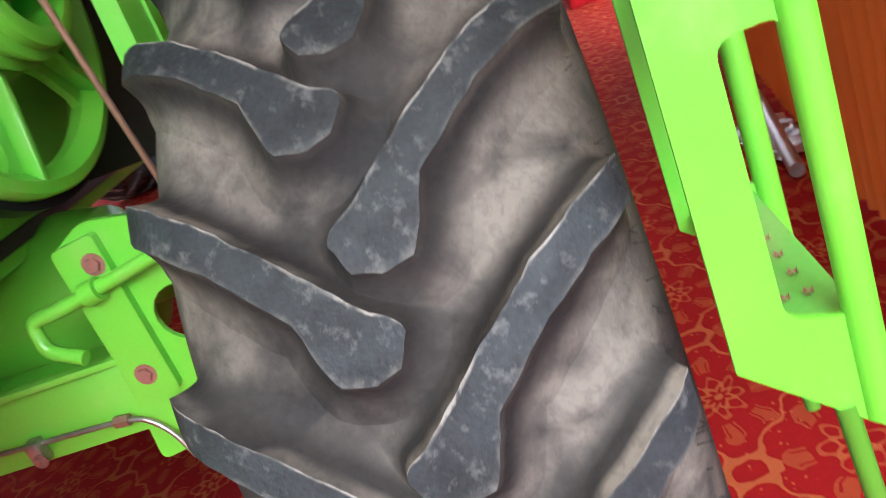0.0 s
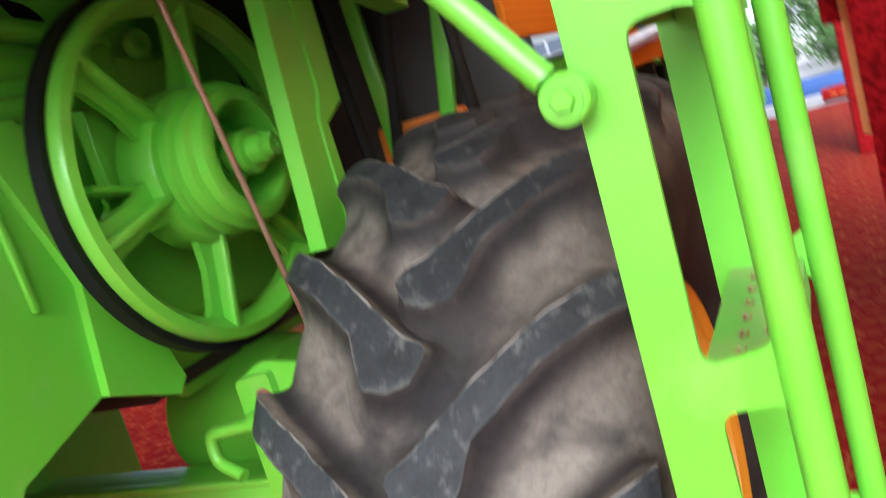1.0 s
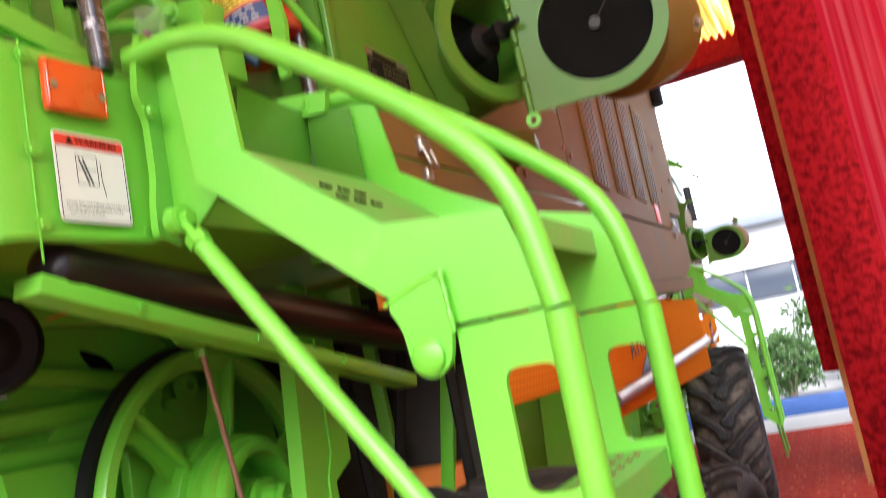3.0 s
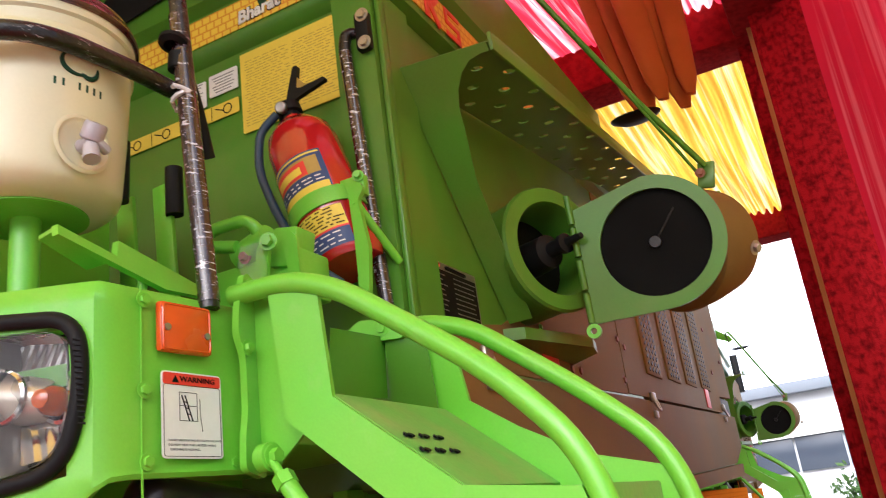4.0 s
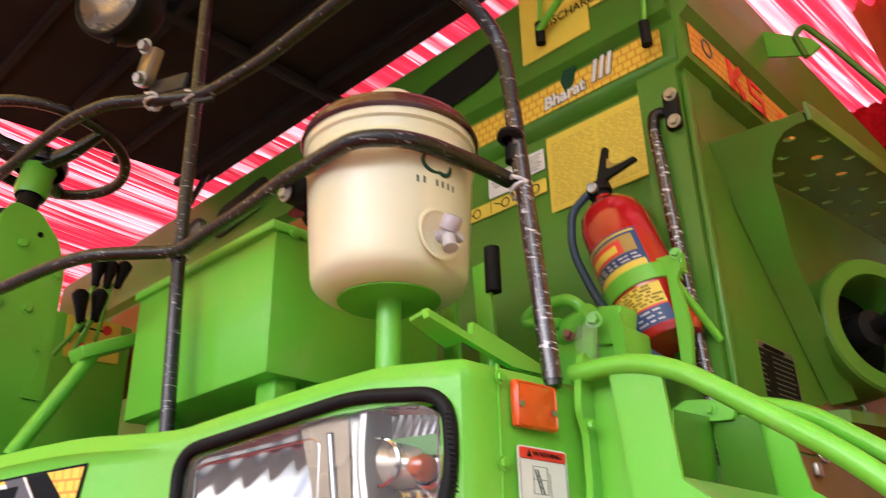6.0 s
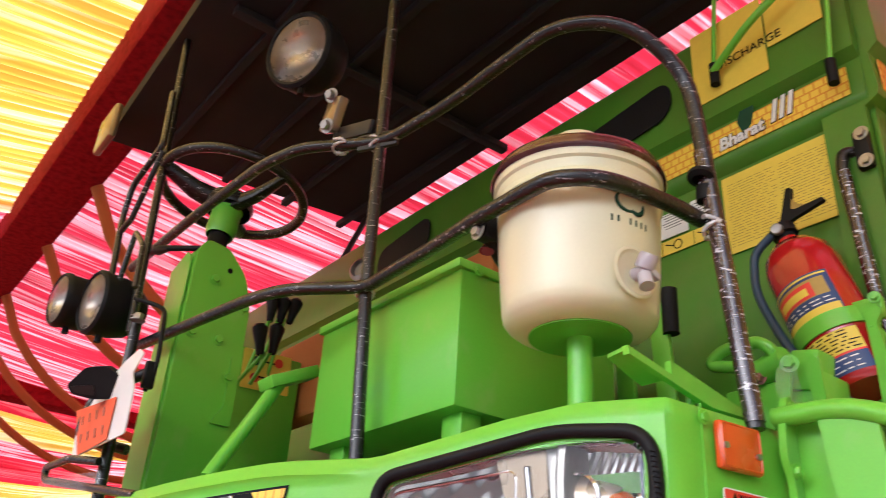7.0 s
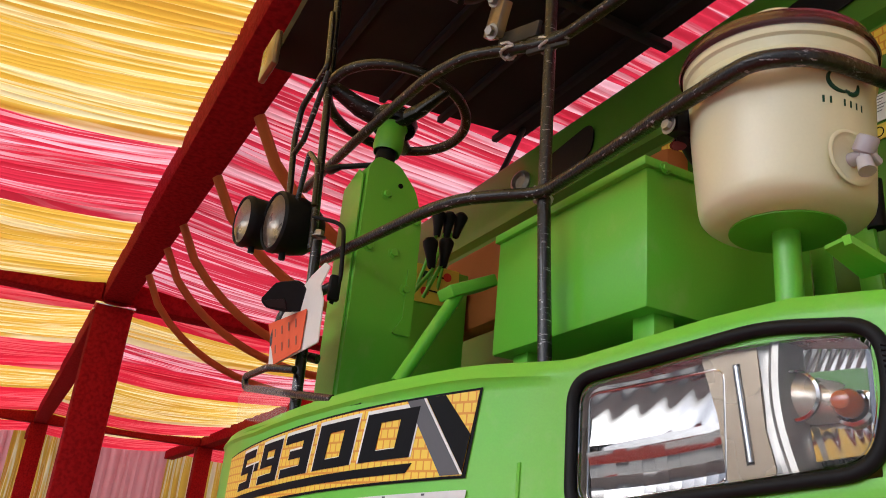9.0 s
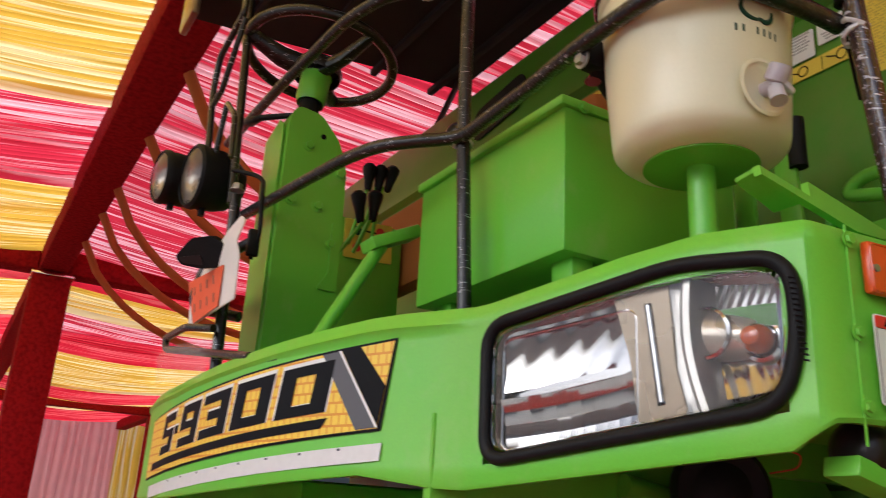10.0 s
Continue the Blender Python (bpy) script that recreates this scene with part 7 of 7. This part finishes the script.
for u, v, rr in ((0.042, 0.034, 0.011), (0.02, 0.012, 0.007)):
    part("sticker_mark", lathe([(rr, 0), (rr, 0.001), (rr * 0.7, 0.001), (rr * 0.7, 0)], fm @ Vector((u, v, 0.0028)), (1, 0, 0), 18, closed=True), INK, fh)
part("feeder_ridge", tube([(-0.655, -0.3, 1.752), (-0.655, 0.58, 1.78)], 0.028, seg=16, squash=0.7), GREEN, fh)
part("feeder_ridge", tube([(-0.655, -0.3, 1.69), (-0.655, 0.55, 1.705)], 0.03, seg=16, squash=0.7), GREEN, fh)
part("ridge_eye", lathe([(0.026, -0.012), (0.026, 0.014), (0.012, 0.014), (0.012, -0.012)], (-0.63, 0.655, 1.795), (1, 0, 0), 20, closed=True), GREEN, fh)
part("tunnel_slot", sheet(round2([(0.405, 1.905), (0.47, 1.885), (0.50, 1.855), (0.465, 1.838), (0.425, 1.87)], 0.018, 4), YZ(-0.6745), 0.002), INK, fh)
part("tunnel_side", sheet([(-0.4, 1.60), (0.5, 1.60), (0.75, 1.80), (0.6, 1.96), (-0.4, 1.99)], YZ(-0.70), 0.024), GREEN, fh)
part("tunnel_sticker", patch(facing((-0.675, 0.19, 1.85), (0, 1, 0), (0, 0, 1)), 0.09, 0.06, 0.0015, 0.004), WHITE, fh, "small white sticker with red band")
part("sticker_band", patch(facing((-0.673, 0.19, 1.873), (0, 1, 0), (0, 0, 1)), 0.086, 0.012, 0.001, 0.002), REDPRINT, fh)
part("feeder_bar", tube([(-0.66, 0.0, 1.90), (-0.66, 0.6, 1.81)], 0.022), GREEN, H)
part("feeder_roll", tube([(-0.72, -0.05, 1.82), (-0.72, 0.62, 1.72)], 0.05), GREEN, H)
part("roll_cap", lathe([(0.02, 0), (0.02, 0.02), (0.035, 0.022), (0.035, 0.03), (0, 0.03)], (-0.68, 0.6, 1.785), (0.9, 0.3, 0), 16), GREEN, H)
# unseen mass added to keep light from under the platform's left half
part("light_block_box", B((-2.3, 0.3, 1.25), (1.85, 1.3, 1.3), 0.02), GREEN, H)
part("inner_wall", B((-0.78, 1.35, 1.55), (0.04, 1.5, 0.95), 0.01), GREEN, H)
part("chain_case", sheet(round2([(0.28, 1.75), (0.95, 1.8), (1.05, 1.3), (0.9, 1.2), (0.35, 1.3)], 0.06, 5), YZ(-0.70), 0.05), GREEN, H)
part("tension_arm", B((-0.60, 0.52, 1.60), (0.03, 0.2, 0.16), 0.006), GREEN, H)
part("tension_tab", B((-0.56, 0.40, 1.53), (0.05, 0.13, 0.014), 0.006, Matrix.Rotation(-0.2, 3, "X")), GREEN, H)
part("tension_spring", tube([(-0.58 + 0.012 * math.cos(a), 0.38 + 0.012 * math.sin(a), 1.52 - 0.012 * a) for a in [0.4 * q for q in range(40)]], 0.004, seg=6), GREEN, H)
# bracket and crank beside the tyre
ax = part("axle_beam", B((-1.3, 0.64, 0.80), (1.45, 0.12, 0.15), 0.008), GREEN, H, "green front axle beam with brake pipe")
part("axle_lip", B((-1.3, 0.575, 0.885), (1.45, 0.03, 0.014), 0.003), GREEN, ax)
part("axle_plate", sheet(round2([(-0.60, 1.10), (-0.52, 1.14), (-0.42, 1.12), (-0.38, 1.0), (-0.36, 0.7), (-0.62, 0.66), (-0.60, 0.85)], 0.02, 4), XZ(0.572), 0.012, [[(-0.43 + 0.055 * math.cos(q), 0.93 + 0.055 * math.sin(q)) for q in [2 * math.pi * k / 18 for k in range(18)]]]), GREEN, ax)
part("axle_angle", sheet(round2([(-0.585, 1.11), (-0.50, 1.12), (-0.50, 0.80), (-0.585, 0.80)], 0.012, 3), XZ(0.552), 0.02), GREEN, ax)
for x, z in ((-0.523, 1.069), (-0.546, 0.848)):
    part("axle_bolt", bolt((x, 0.553, z), (0, -1, 0), 0.014, 0.009), RUST, ax)
crank = part("crank", tube(rounded([(-0.36, 0.54, 1.06), (-0.60, 0.535, 1.02), (-0.67, 0.53, 1.015), (-0.665, 0.52, 0.96), (-0.60, 0.51, 0.93)], r=0.02), 0.0135), GREEN, H, "green cranked release handle")
part("crank_boss", lathe([(0.022, -0.015), (0.022, 0.015), (0.0, 0.016)], (-0.54, 0.535, 1.03), (1, 0, 0.15), 18), GREEN, crank)
bp = part("brake_pipe", tube(rounded([(-1.4, 0.565, 0.80), (-0.66, 0.565, 0.77), (-0.60, 0.56, 0.765), (-0.56, 0.555, 0.72), (-0.54, 0.55, 0.66)], r=0.03), 0.0055), STEEL, H, "steel brake pipe with clamp")
part("pipe_nut", tube([(-0.66, 0.565, 0.77), (-0.63, 0.563, 0.768)], 0.012, seg=6), COPPER, bp)
part("pipe_clamp", B((-0.83, 0.56, 0.765), (0.03, 0.03, 0.05), 0.006), STEEL, bp)
part("clamp_bolt", bolt((-0.825, 0.545, 0.75), (0, -1, 0), 0.01, 0.008), RUST, bp)
part("gearbox", lathe([(0.16, -0.2), (0.17, 0.0), (0.15, 0.1), (0.08, 0.14), (0.07, 0.3)], (-0.75, 0.85, 0.95), (1, 0, 0), 28), GREEN, H)
part("under_plate", B((-1.2, 0.9, 1.12), (0.9, 0.8, 0.03), 0.004), DARK, H)
part("hanging_arm", B((-0.15, 1.15, 1.55), (0.05, 0.05, 0.7), 0.004, Matrix.Rotation(0.35, 3, "X")), DARK, H)
part("orange_cover", B((-0.25, 1.02, 1.40), (0.22, 0.04, 0.2), 0.01), ORANGE, H)
# dark sheet added to paint in the shade behind the pulley
part("back_shade_sheet", B((-0.5, 1.08, 1.6), (0.95, 0.04, 0.95), 0.006), DARK, H, "dark sheet standing in for shaded machinery behind the drive pulley")
for x, lean in ((-0.2, -0.12), (-0.12, 0.05), (-0.42, 0.1)):
    part("drive_belt", tube([(x, 0.98, 1.95), (x + lean, 0.9, 1.2)], 0.014, seg=8, squash=0.5), BLACK, H)
for x, lean in ((-0.08, -0.14), (-0.34, 0.03)):
    part("stay_bar", B((x + lean / 2, 1.0, 1.62), (0.035, 0.02, 0.6), 0.003, Matrix.Rotation(-lean * 1.4, 3, "Y")), GREEN, H)
part("red_tag", B((-0.04, 0.575, 1.90), (0.006, 0.03, 0.09), 0.002), ORANGE, H)

# ---- loose things ----
JX, JY = -0.286, -0.171
jug = thing("water_jug", (JX, JY, 2.20), "cream insulated water jug with brown lid on a green stand", "water jug")
jc = Vector((JX, JY, 2.366))
body = lathe([(0, 0.0), (0.084, 0.0), (0.086, -0.005), (0.092, -0.006), (0.116, 0.005), (0.127, 0.0135), (0.1325, 0.021), (0.135, 0.032), (0.1365, 0.05), (0.142, 0.12), (0.147, 0.2), (0.149, 0.232), (0.153, 0.236), (0.153, 0.245), (0.150, 0.249), (0.151, 0.266), (0.156, 0.27), (0.156, 0.288), (0, 0.288)], jc, (0, 0, 1), 80)
jb = part("body", body, CREAM, jug)
part("lid", lathe([(0.157, 0.283), (0.16, 0.288), (0.16, 0.300), (0.154, 0.313), (0.138, 0.321), (0.12, 0.323), (0, 0.323)], jc, (0, 0, 1), 64), BROWN, jug, "brown screw lid")
part("lid_rim", lathe([(0.161, 0.286), (0.163, 0.29), (0.161, 0.296), (0.157, 0.296)], jc, (0, 0, 1), 64, closed=True), BROWN, jug)
part("lid_cap", lathe([(0.088, 0.321), (0.085, 0.334), (0.062, 0.342), (0.058, 0.384), (0.05, 0.394), (0, 0.396)], jc, (0, 0, 1), 40), CREAM, jug)
tdir = Vector((math.cos(-0.12), math.sin(-0.12), 0))
recess = Vector((JX, JY, 2.428)) + tdir * 0.1385
part("tap_recess", lathe([(0.046, 0.0035), (0.044, 0.005), (0.040, 0.0052), (0.037, 0.003), (0.034, 0.0015), (0, 0.001)], recess + Vector((0, 0, 0.004)), tdir, 36), CREAM, jug, "round moulded recess behind the tap")
tp = part("tap", tube([recess, recess + tdir * 0.026 + Vector((0, 0, -0.003))], 0.0115, seg=16), TAPGREY, jug, "grey plastic tap")
part("tap_head", lathe([(0.013, -0.012), (0.0165, -0.009), (0.0165, 0.011), (0.014, 0.015), (0, 0.016)], recess + tdir * 0.028 + Vector((0, 0, 0.012)), tdir * 0.55 + Vector((0, 0, 0.8)), 20), TAPGREY, tp)
part("tap_lever", B(recess + tdir * 0.03 + Vector((0, 0.012, -0.004)), (0.014, 0.03, 0.012), 0.004, Matrix.Rotation(-0.5, 3, "X")), PALEGREY, tp)
part("tap_spout", tube([recess + tdir * 0.022 + Vector((0, 0, -0.004)), recess + tdir * 0.03 + Vector((0, -0.004, -0.032))], [0.0105, 0.0125], seg=12), PALEGREY, tp)
part("handle", tube(rounded([Vector((JX - 0.158, JY + 0.01, 2.648)), Vector((JX - 0.166, JY - 0.03, 2.62)), Vector((JX - 0.155, JY - 0.075, 2.57)), Vector((JX - 0.12, JY - 0.115, 2.53))], r=0.05), 0.0085, squash=1.7), BROWN, jug, "brown carrying strap")
part("handle_pin", lathe([(0.014, 0), (0.014, 0.01), (0.01, 0.014), (0, 0.014)], Vector((JX - 0.154, JY + 0.005, 2.645)), (-1, -0.1, 0), 18), BROWN, jug)
part("stand_plate", lathe([(0, -0.008), (0.088, -0.008), (0.088, -0.002), (0, -0.002)], jc, (0, 0, 1), 48), GREEN, jug)
part("stand_stem", lathe([(0.0215, -0.25), (0.0215, -0.008)], jc, (0, 0, 1), 28), GREEN, jug)


# mark and name on the jug as plain shapes
def on_jug(deg, z, off=0.0006):
    r = 0.142 + (z - 2.486) * 0.0625 + off
    b = radians(deg)
    return Vector((JX + r * math.cos(b), JY + r * math.sin(b), z))


bm = bmesh.new()
tube([on_jug(-12 + 9 * math.cos(q), 2.559 + 0.019 * math.sin(q), 0.0006) for q in [math.pi * (0.7 + 0.1 * k) for k in range(11)]], [0.0015 + 0.0022 * math.sin(math.pi * k / 10) for k in range(11)], bm, 6)
part("mark", bm, DKGREEN, jug, "green looped mark")
bm = bmesh.new()
tube([on_jug(-5 + 6 * math.cos(q), 2.557 + 0.018 * math.sin(q), 0.0006) for q in [math.pi * (1.25 + 0.1 * k) for k in range(9)]], [0.0015 + 0.003 * math.sin(math.pi * k / 8) for k in range(9)], bm, 6)
part("mark", bm, DKGREEN, jug)
for i in range(7):
    if i == 2:
        continue
    a0 = -25 + 4.7 * i
    bm = bmesh.new()
    bm.faces.new([bm.verts.new(on_jug(a, z)) for a, z in ((a0, 2.516), (a0 + 1.5, 2.516), (a0 + 1.5, 2.528), (a0, 2.528))])
    part("name_bar", bm, DKGREEN, jug)

ec, et = Vector((-0.084, 0.40, 2.358)), Vector((-0.2, 0.40, 2.74))
ea = (et - ec).normalized()
em = axis_matrix(ec, ea)
ext = thing("fire_extinguisher", (-0.084, 0.40, 2.358), "red fire extinguisher with printed labels held by a green clamp", "fire extinguisher")
part("cylinder", lathe([(0, 0), (0.07, 0.0), (0.078, 0.012), (0.078, 0.30), (0.071, 0.335), (0.05, 0.362), (0.025, 0.37), (0.02, 0.38), (0.02, 0.39), (0, 0.39)], ec, ea, 48), RED, ext)


def arc_label(z0, z1, a0, a1, off, material, label=""):
    """A printed label bent round the cylinder."""
    bm = bmesh.new()
    cols = [[bm.verts.new(em @ Vector(((0.0784 + off) * math.cos(a), (0.0784 + off) * math.sin(a), z))) for z in (z0, z1)] for a in [a0 + (a1 - a0) * q / 20 for q in range(21)]]
    for p, q in zip(cols, cols[1:]):
        bm.faces.new((p[0], q[0], q[1], p[1]))
    return part("label", bm, material, ext, label)


arc_label(0.152, 0.246, -2.75, -0.75, 0.0004, BLUE, "blue and yellow printed label")
arc_label(0.150, 0.166, -2.7, -0.8, 0.0008, YELLOW)
arc_label(0.238, 0.242, -2.7, -0.8, 0.0008, YELLOW)
arc_label(0.176, 0.232, -2.6, -0.9, 0.0007, FADED)
arc_label(0.192, 0.226, -2.5, -1.25, 0.001, REDPRINT)
arc_label(0.199, 0.216, -2.4, -1.4, 0.0013, YELLOW)
arc_label(0.168, 0.190, -2.6, -0.9, 0.0011, BLUE)
arc_label(0.056, 0.106, -2.75, -0.75, 0.0004, YELLOW, "yellow instruction label")
arc_label(0.016, 0.054, -2.75, -0.75, 0.0004, BLUE)
arc_label(0.053, 0.0575, -2.75, -0.75, 0.0008, REDPRINT)
rnd = random.Random(21)
for z0, zs, ink, count in ((0.062, 0.0075, INK, 6), (0.171, 0.009, WHITE, 2), (0.022, 0.011, WHITE, 3)):
    bm = bmesh.new()
    for j in range(count):
        a = -2.55
        while a < -1.0:
            w = rnd.uniform(0.08, 0.3)
            z = z0 + zs * j
            bm.faces.new([bm.verts.new(em @ Vector((0.0802 * math.cos(a + q), 0.0802 * math.sin(a + q), v))) for q, v in ((0, z), (w, z), (w, z + 0.0026), (0, z + 0.0026))])
            a += w + rnd.uniform(0.05, 0.12)
    part("label_print", bm, ink, ext)["kind"] = "stuff"
part("clamp_band", lathe([(0.0795, 0.112), (0.083, 0.112), (0.083, 0.148), (0.0795, 0.148)], ec, ea, 48, closed=True), GREEN, ext, "green steel clamp band")
part("clamp_tail", B(em @ Vector((0.085, -0.03, 0.13)), (0.06, 0.02, 0.045), 0.004), GREEN, ext)
part("clamp_bolt", bolt(em @ Vector((0.11, -0.045, 0.14)), (0.3, -1, 0), 0.008, 0.01), GREEN, ext)
part("valve", lathe([(0.02, 0.385), (0.02, 0.40), (0.028, 0.402), (0.028, 0.425), (0.018, 0.43), (0, 0.43)], ec, ea, 20), BLACK, ext)
part("gauge", lathe([(0.013, 0), (0.013, 0.012), (0.01, 0.014), (0, 0.013)], em @ Vector((0, -0.024, 0.41)), (0.1, -1, -0.2), 18), STEEL, ext)
part("trigger", sheet(round2([(0.0, 0.415), (0.02, 0.43), (0.07, 0.505), (0.082, 0.5), (0.058, 0.452), (0.066, 0.444), (0.13, 0.43), (0.13, 0.42), (0.05, 0.426), (0.03, 0.41)], 0.006, 3), lambda u, v, w: em @ Vector((u - 0.02, -0.006 + w, v)), 0.012), BLACK, ext, "black squeeze handles")
# added sheet in the yellow of the chart behind; the handles are open here
part("handle_gap_sheet", sheet(round2([(0.01, 0.418), (0.03, 0.44), (0.068, 0.49), (0.07, 0.47), (0.08, 0.448), (0.11, 0.432), (0.06, 0.43)], 0.004, 3), lambda u, v, w: em @ Vector((u - 0.02, -0.003 + w, v)), 0.006), FADED, ext, "dull yellow sheet for the chart showing through the handles")
part("hose", tube(rounded([em @ Vector((-0.02, -0.02, 0.41)), em @ Vector((-0.07, -0.03, 0.39)), em @ Vector((-0.10, -0.04, 0.30)), em @ Vector((-0.085, -0.05, 0.14)), em @ Vector((-0.03, -0.08, 0.0)), em @ Vector((0.0, -0.06, -0.05))], r=0.08, n=6), 0.0095, seg=10), BLUEHOSE, ext, "dark blue rubber hose")
part("bracket_arm", sheet(round2([(0.0, 0.0), (0.02, 0.0), (0.03, 0.1), (0.015, 0.2), (0.03, 0.22), (0.02, 0.24), (-0.005, 0.22), (0.0, 0.12)], 0.008, 3), lambda u, v, w: Vector((-0.035 + u, 0.345 + w, 2.27 + v)), 0.012), GREEN, ext)
part("bracket_arm", tube([(-0.03, 0.35, 2.47), (0.0, 0.45, 2.36)], 0.009), GREEN, ext)

# scrap on the floor by the side cloth
foil = grid_sheet(-0.12, 0.12, -0.25, 0.25, 0.0, 12, 18)
for v in foil.verts:
    v.co = Vector((1.1 + v.co.x, 2.75 + v.co.y, 0.03 + 0.03 * noise.noise(v.co * 25)))
single("foil_sheet", foil, STEEL, "crumpled silver sheet lying on the carpet", "plastic sheet")
single("steel_pipe", tube([(1.05, 2.3, 0.05), (1.2, 3.3, 0.05)], 0.03), STEEL, "dull steel pipe lying on the carpet", "pipe")
roll = bmesh.new()
tube([(0.55, 12.4, 0.12), (1.0, 12.3, 0.14), (1.5, 12.5, 0.13)], [0.1, 0.12, 0.11], roll, 12, squash=0.8)
single("carpet_roll", roll, CARPET, "rolled end of red carpet at the edge", "carpet roll")

# ---- distance ----
single("kerb", B((0, 14.2, 0.12), (60, 0.3, 0.28), 0.01), KERBBLUE, "blue painted kerb along the yard", "kerb", kind="structure")
FOLIAGE = mat("hedge_leaf", (0.06, 0.12, 0.025), 0.6, vary=0.25, scale=2, fine=40, rand=0.0, trans=0.25)


def leaf_mass(name, centre, size, n, leaf, seed, label, category, trunk=False):
    rnd = random.Random(seed)
    t = thing(name, (centre[0], centre[1], 0), label, category, "plants beyond the yard")
    bm = bmesh.new()
    for _ in range(n):
        d = Vector((rnd.gauss(0, 1), rnd.gauss(0, 1), rnd.gauss(0, 1))).normalized() * rnd.uniform(0.55, 1.0)
        d *= 0.8 + 0.4 * noise.noise(d * 2.3 + Vector((seed, 0, 0)))
        c = Vector(centre) + Vector((d.x * size[0], d.y * size[1], d.z * size[2]))
        if c.z < 0.02:
            continue
        a = Vector((rnd.uniform(-1, 1), rnd.uniform(-1, 1), rnd.uniform(-1, 1))).normalized()
        b = a.orthogonal().normalized()
        s = leaf * rnd.uniform(0.6, 1.3)
        bm.faces.new([bm.verts.new(c + q) for q in (a * s, b * s * 0.5, -a * s, -b * s * 0.5)])
    part("crown", bm, FOLIAGE, t)
    st = bmesh.new()
    for i in range(5):
        top = Vector(centre) + Vector((rnd.uniform(-0.5, 0.5) * size[0], rnd.uniform(-0.5, 0.5) * size[1], 0.3 * size[2]))
        tube([(centre[0], centre[1], 0), (Vector((centre[0], centre[1], 0)) + top) / 2, top], [0.06, 0.045, 0.015], st, 7)
    part("trunk", st, BARK, t)


leaf_mass("bush", (-0.4, 16.3, 0.75), (0.9, 0.7, 0.75), 2600, 0.06, 1, "dense green clipped bush behind the blue kerb", "bush")
leaf_mass("bush", (1.4, 17.0, 0.7), (1.3, 0.8, 0.7), 2600, 0.06, 2, "dense green bush behind the blue kerb", "bush")
leaf_mass("bush", (-2.2, 16.8, 0.7), (1.2, 0.8, 0.75), 2400, 0.06, 3, "dense green bush behind the blue kerb", "bush")
leaf_mass("tree", (0.9, 19.0, 1.5), (1.5, 1.2, 1.05), 2600, 0.07, 4, "thin young tree with grey-green leaves", "tree")
leaf_mass("tree", (2.6, 20.0, 1.9), (1.6, 1.3, 1.3), 2600, 0.07, 5, "thin young tree with grey-green leaves", "tree")
bld = thing("office_building", (0, 42.0, 0), "pale grey building with dark glass band and sign board", "building")
part("wall", B((0, 42, 2.89), (40, 4, 5.78), 0.05), PALEWALL, bld)
for i in range(14):
    part("window", B((-14 + 2.05 * i, 39.95, 3.25), (1.95, 0.2, 1.75), 0.02), SHOPGLASS, bld, "dark glass shop window")
part("roof_edge", B((0, 39.8, 5.98), (41, 0.8, 0.5), 0.05), SLATE, bld, "slate grey roof edge")
sb = part("sign_board", B((0.5, 39.75, 4.45), (12, 0.2, 1.2), 0.03), WHITE, bld, "white sign board")
words("sign_word", "SERVICE", facing((2.0, 39.62, 4.45), (1, 0, 0), (0, 0, 1)), 1.0, BLUE, sb)
haze = bpy.data.materials.new("bright_haze")
haze.use_nodes = True
hb = haze.node_tree.nodes["Principled BSDF"]
hb.inputs["Base Color"].default_value = (0.8, 0.8, 0.8, 1)
hb.inputs["Emission Color"].default_value = (0.95, 0.97, 1.0, 1)
hb.inputs["Emission Strength"].default_value = 0.55
single("backdrop", B((0, 90, 20), (160, 0.5, 44), 0), haze, "bright hazy white sky beyond the buildings", "sky", kind="structure")
fence = thing("railing_fence", (0, 24, 0), "white steel railing fence in front of the building", "fence")
for i in range(14):
    part("post", B((-8 + 1.2 * i, 24, 0.9), (0.06, 0.06, 1.8), 0), WHITE, fence)
    part("brace", tube([(-8 + 1.2 * i, 24, 0.2), (-6.8 + 1.2 * i, 24, 1.6)], 0.025, seg=6), WHITE, fence)
part("top_rail", B((0, 24, 1.8), (17, 0.07, 0.07), 0), WHITE, fence)

# the second machine, parked behind
copy_thing(H, pose(-2.057, 8.52, 0, 0, 0, 5))
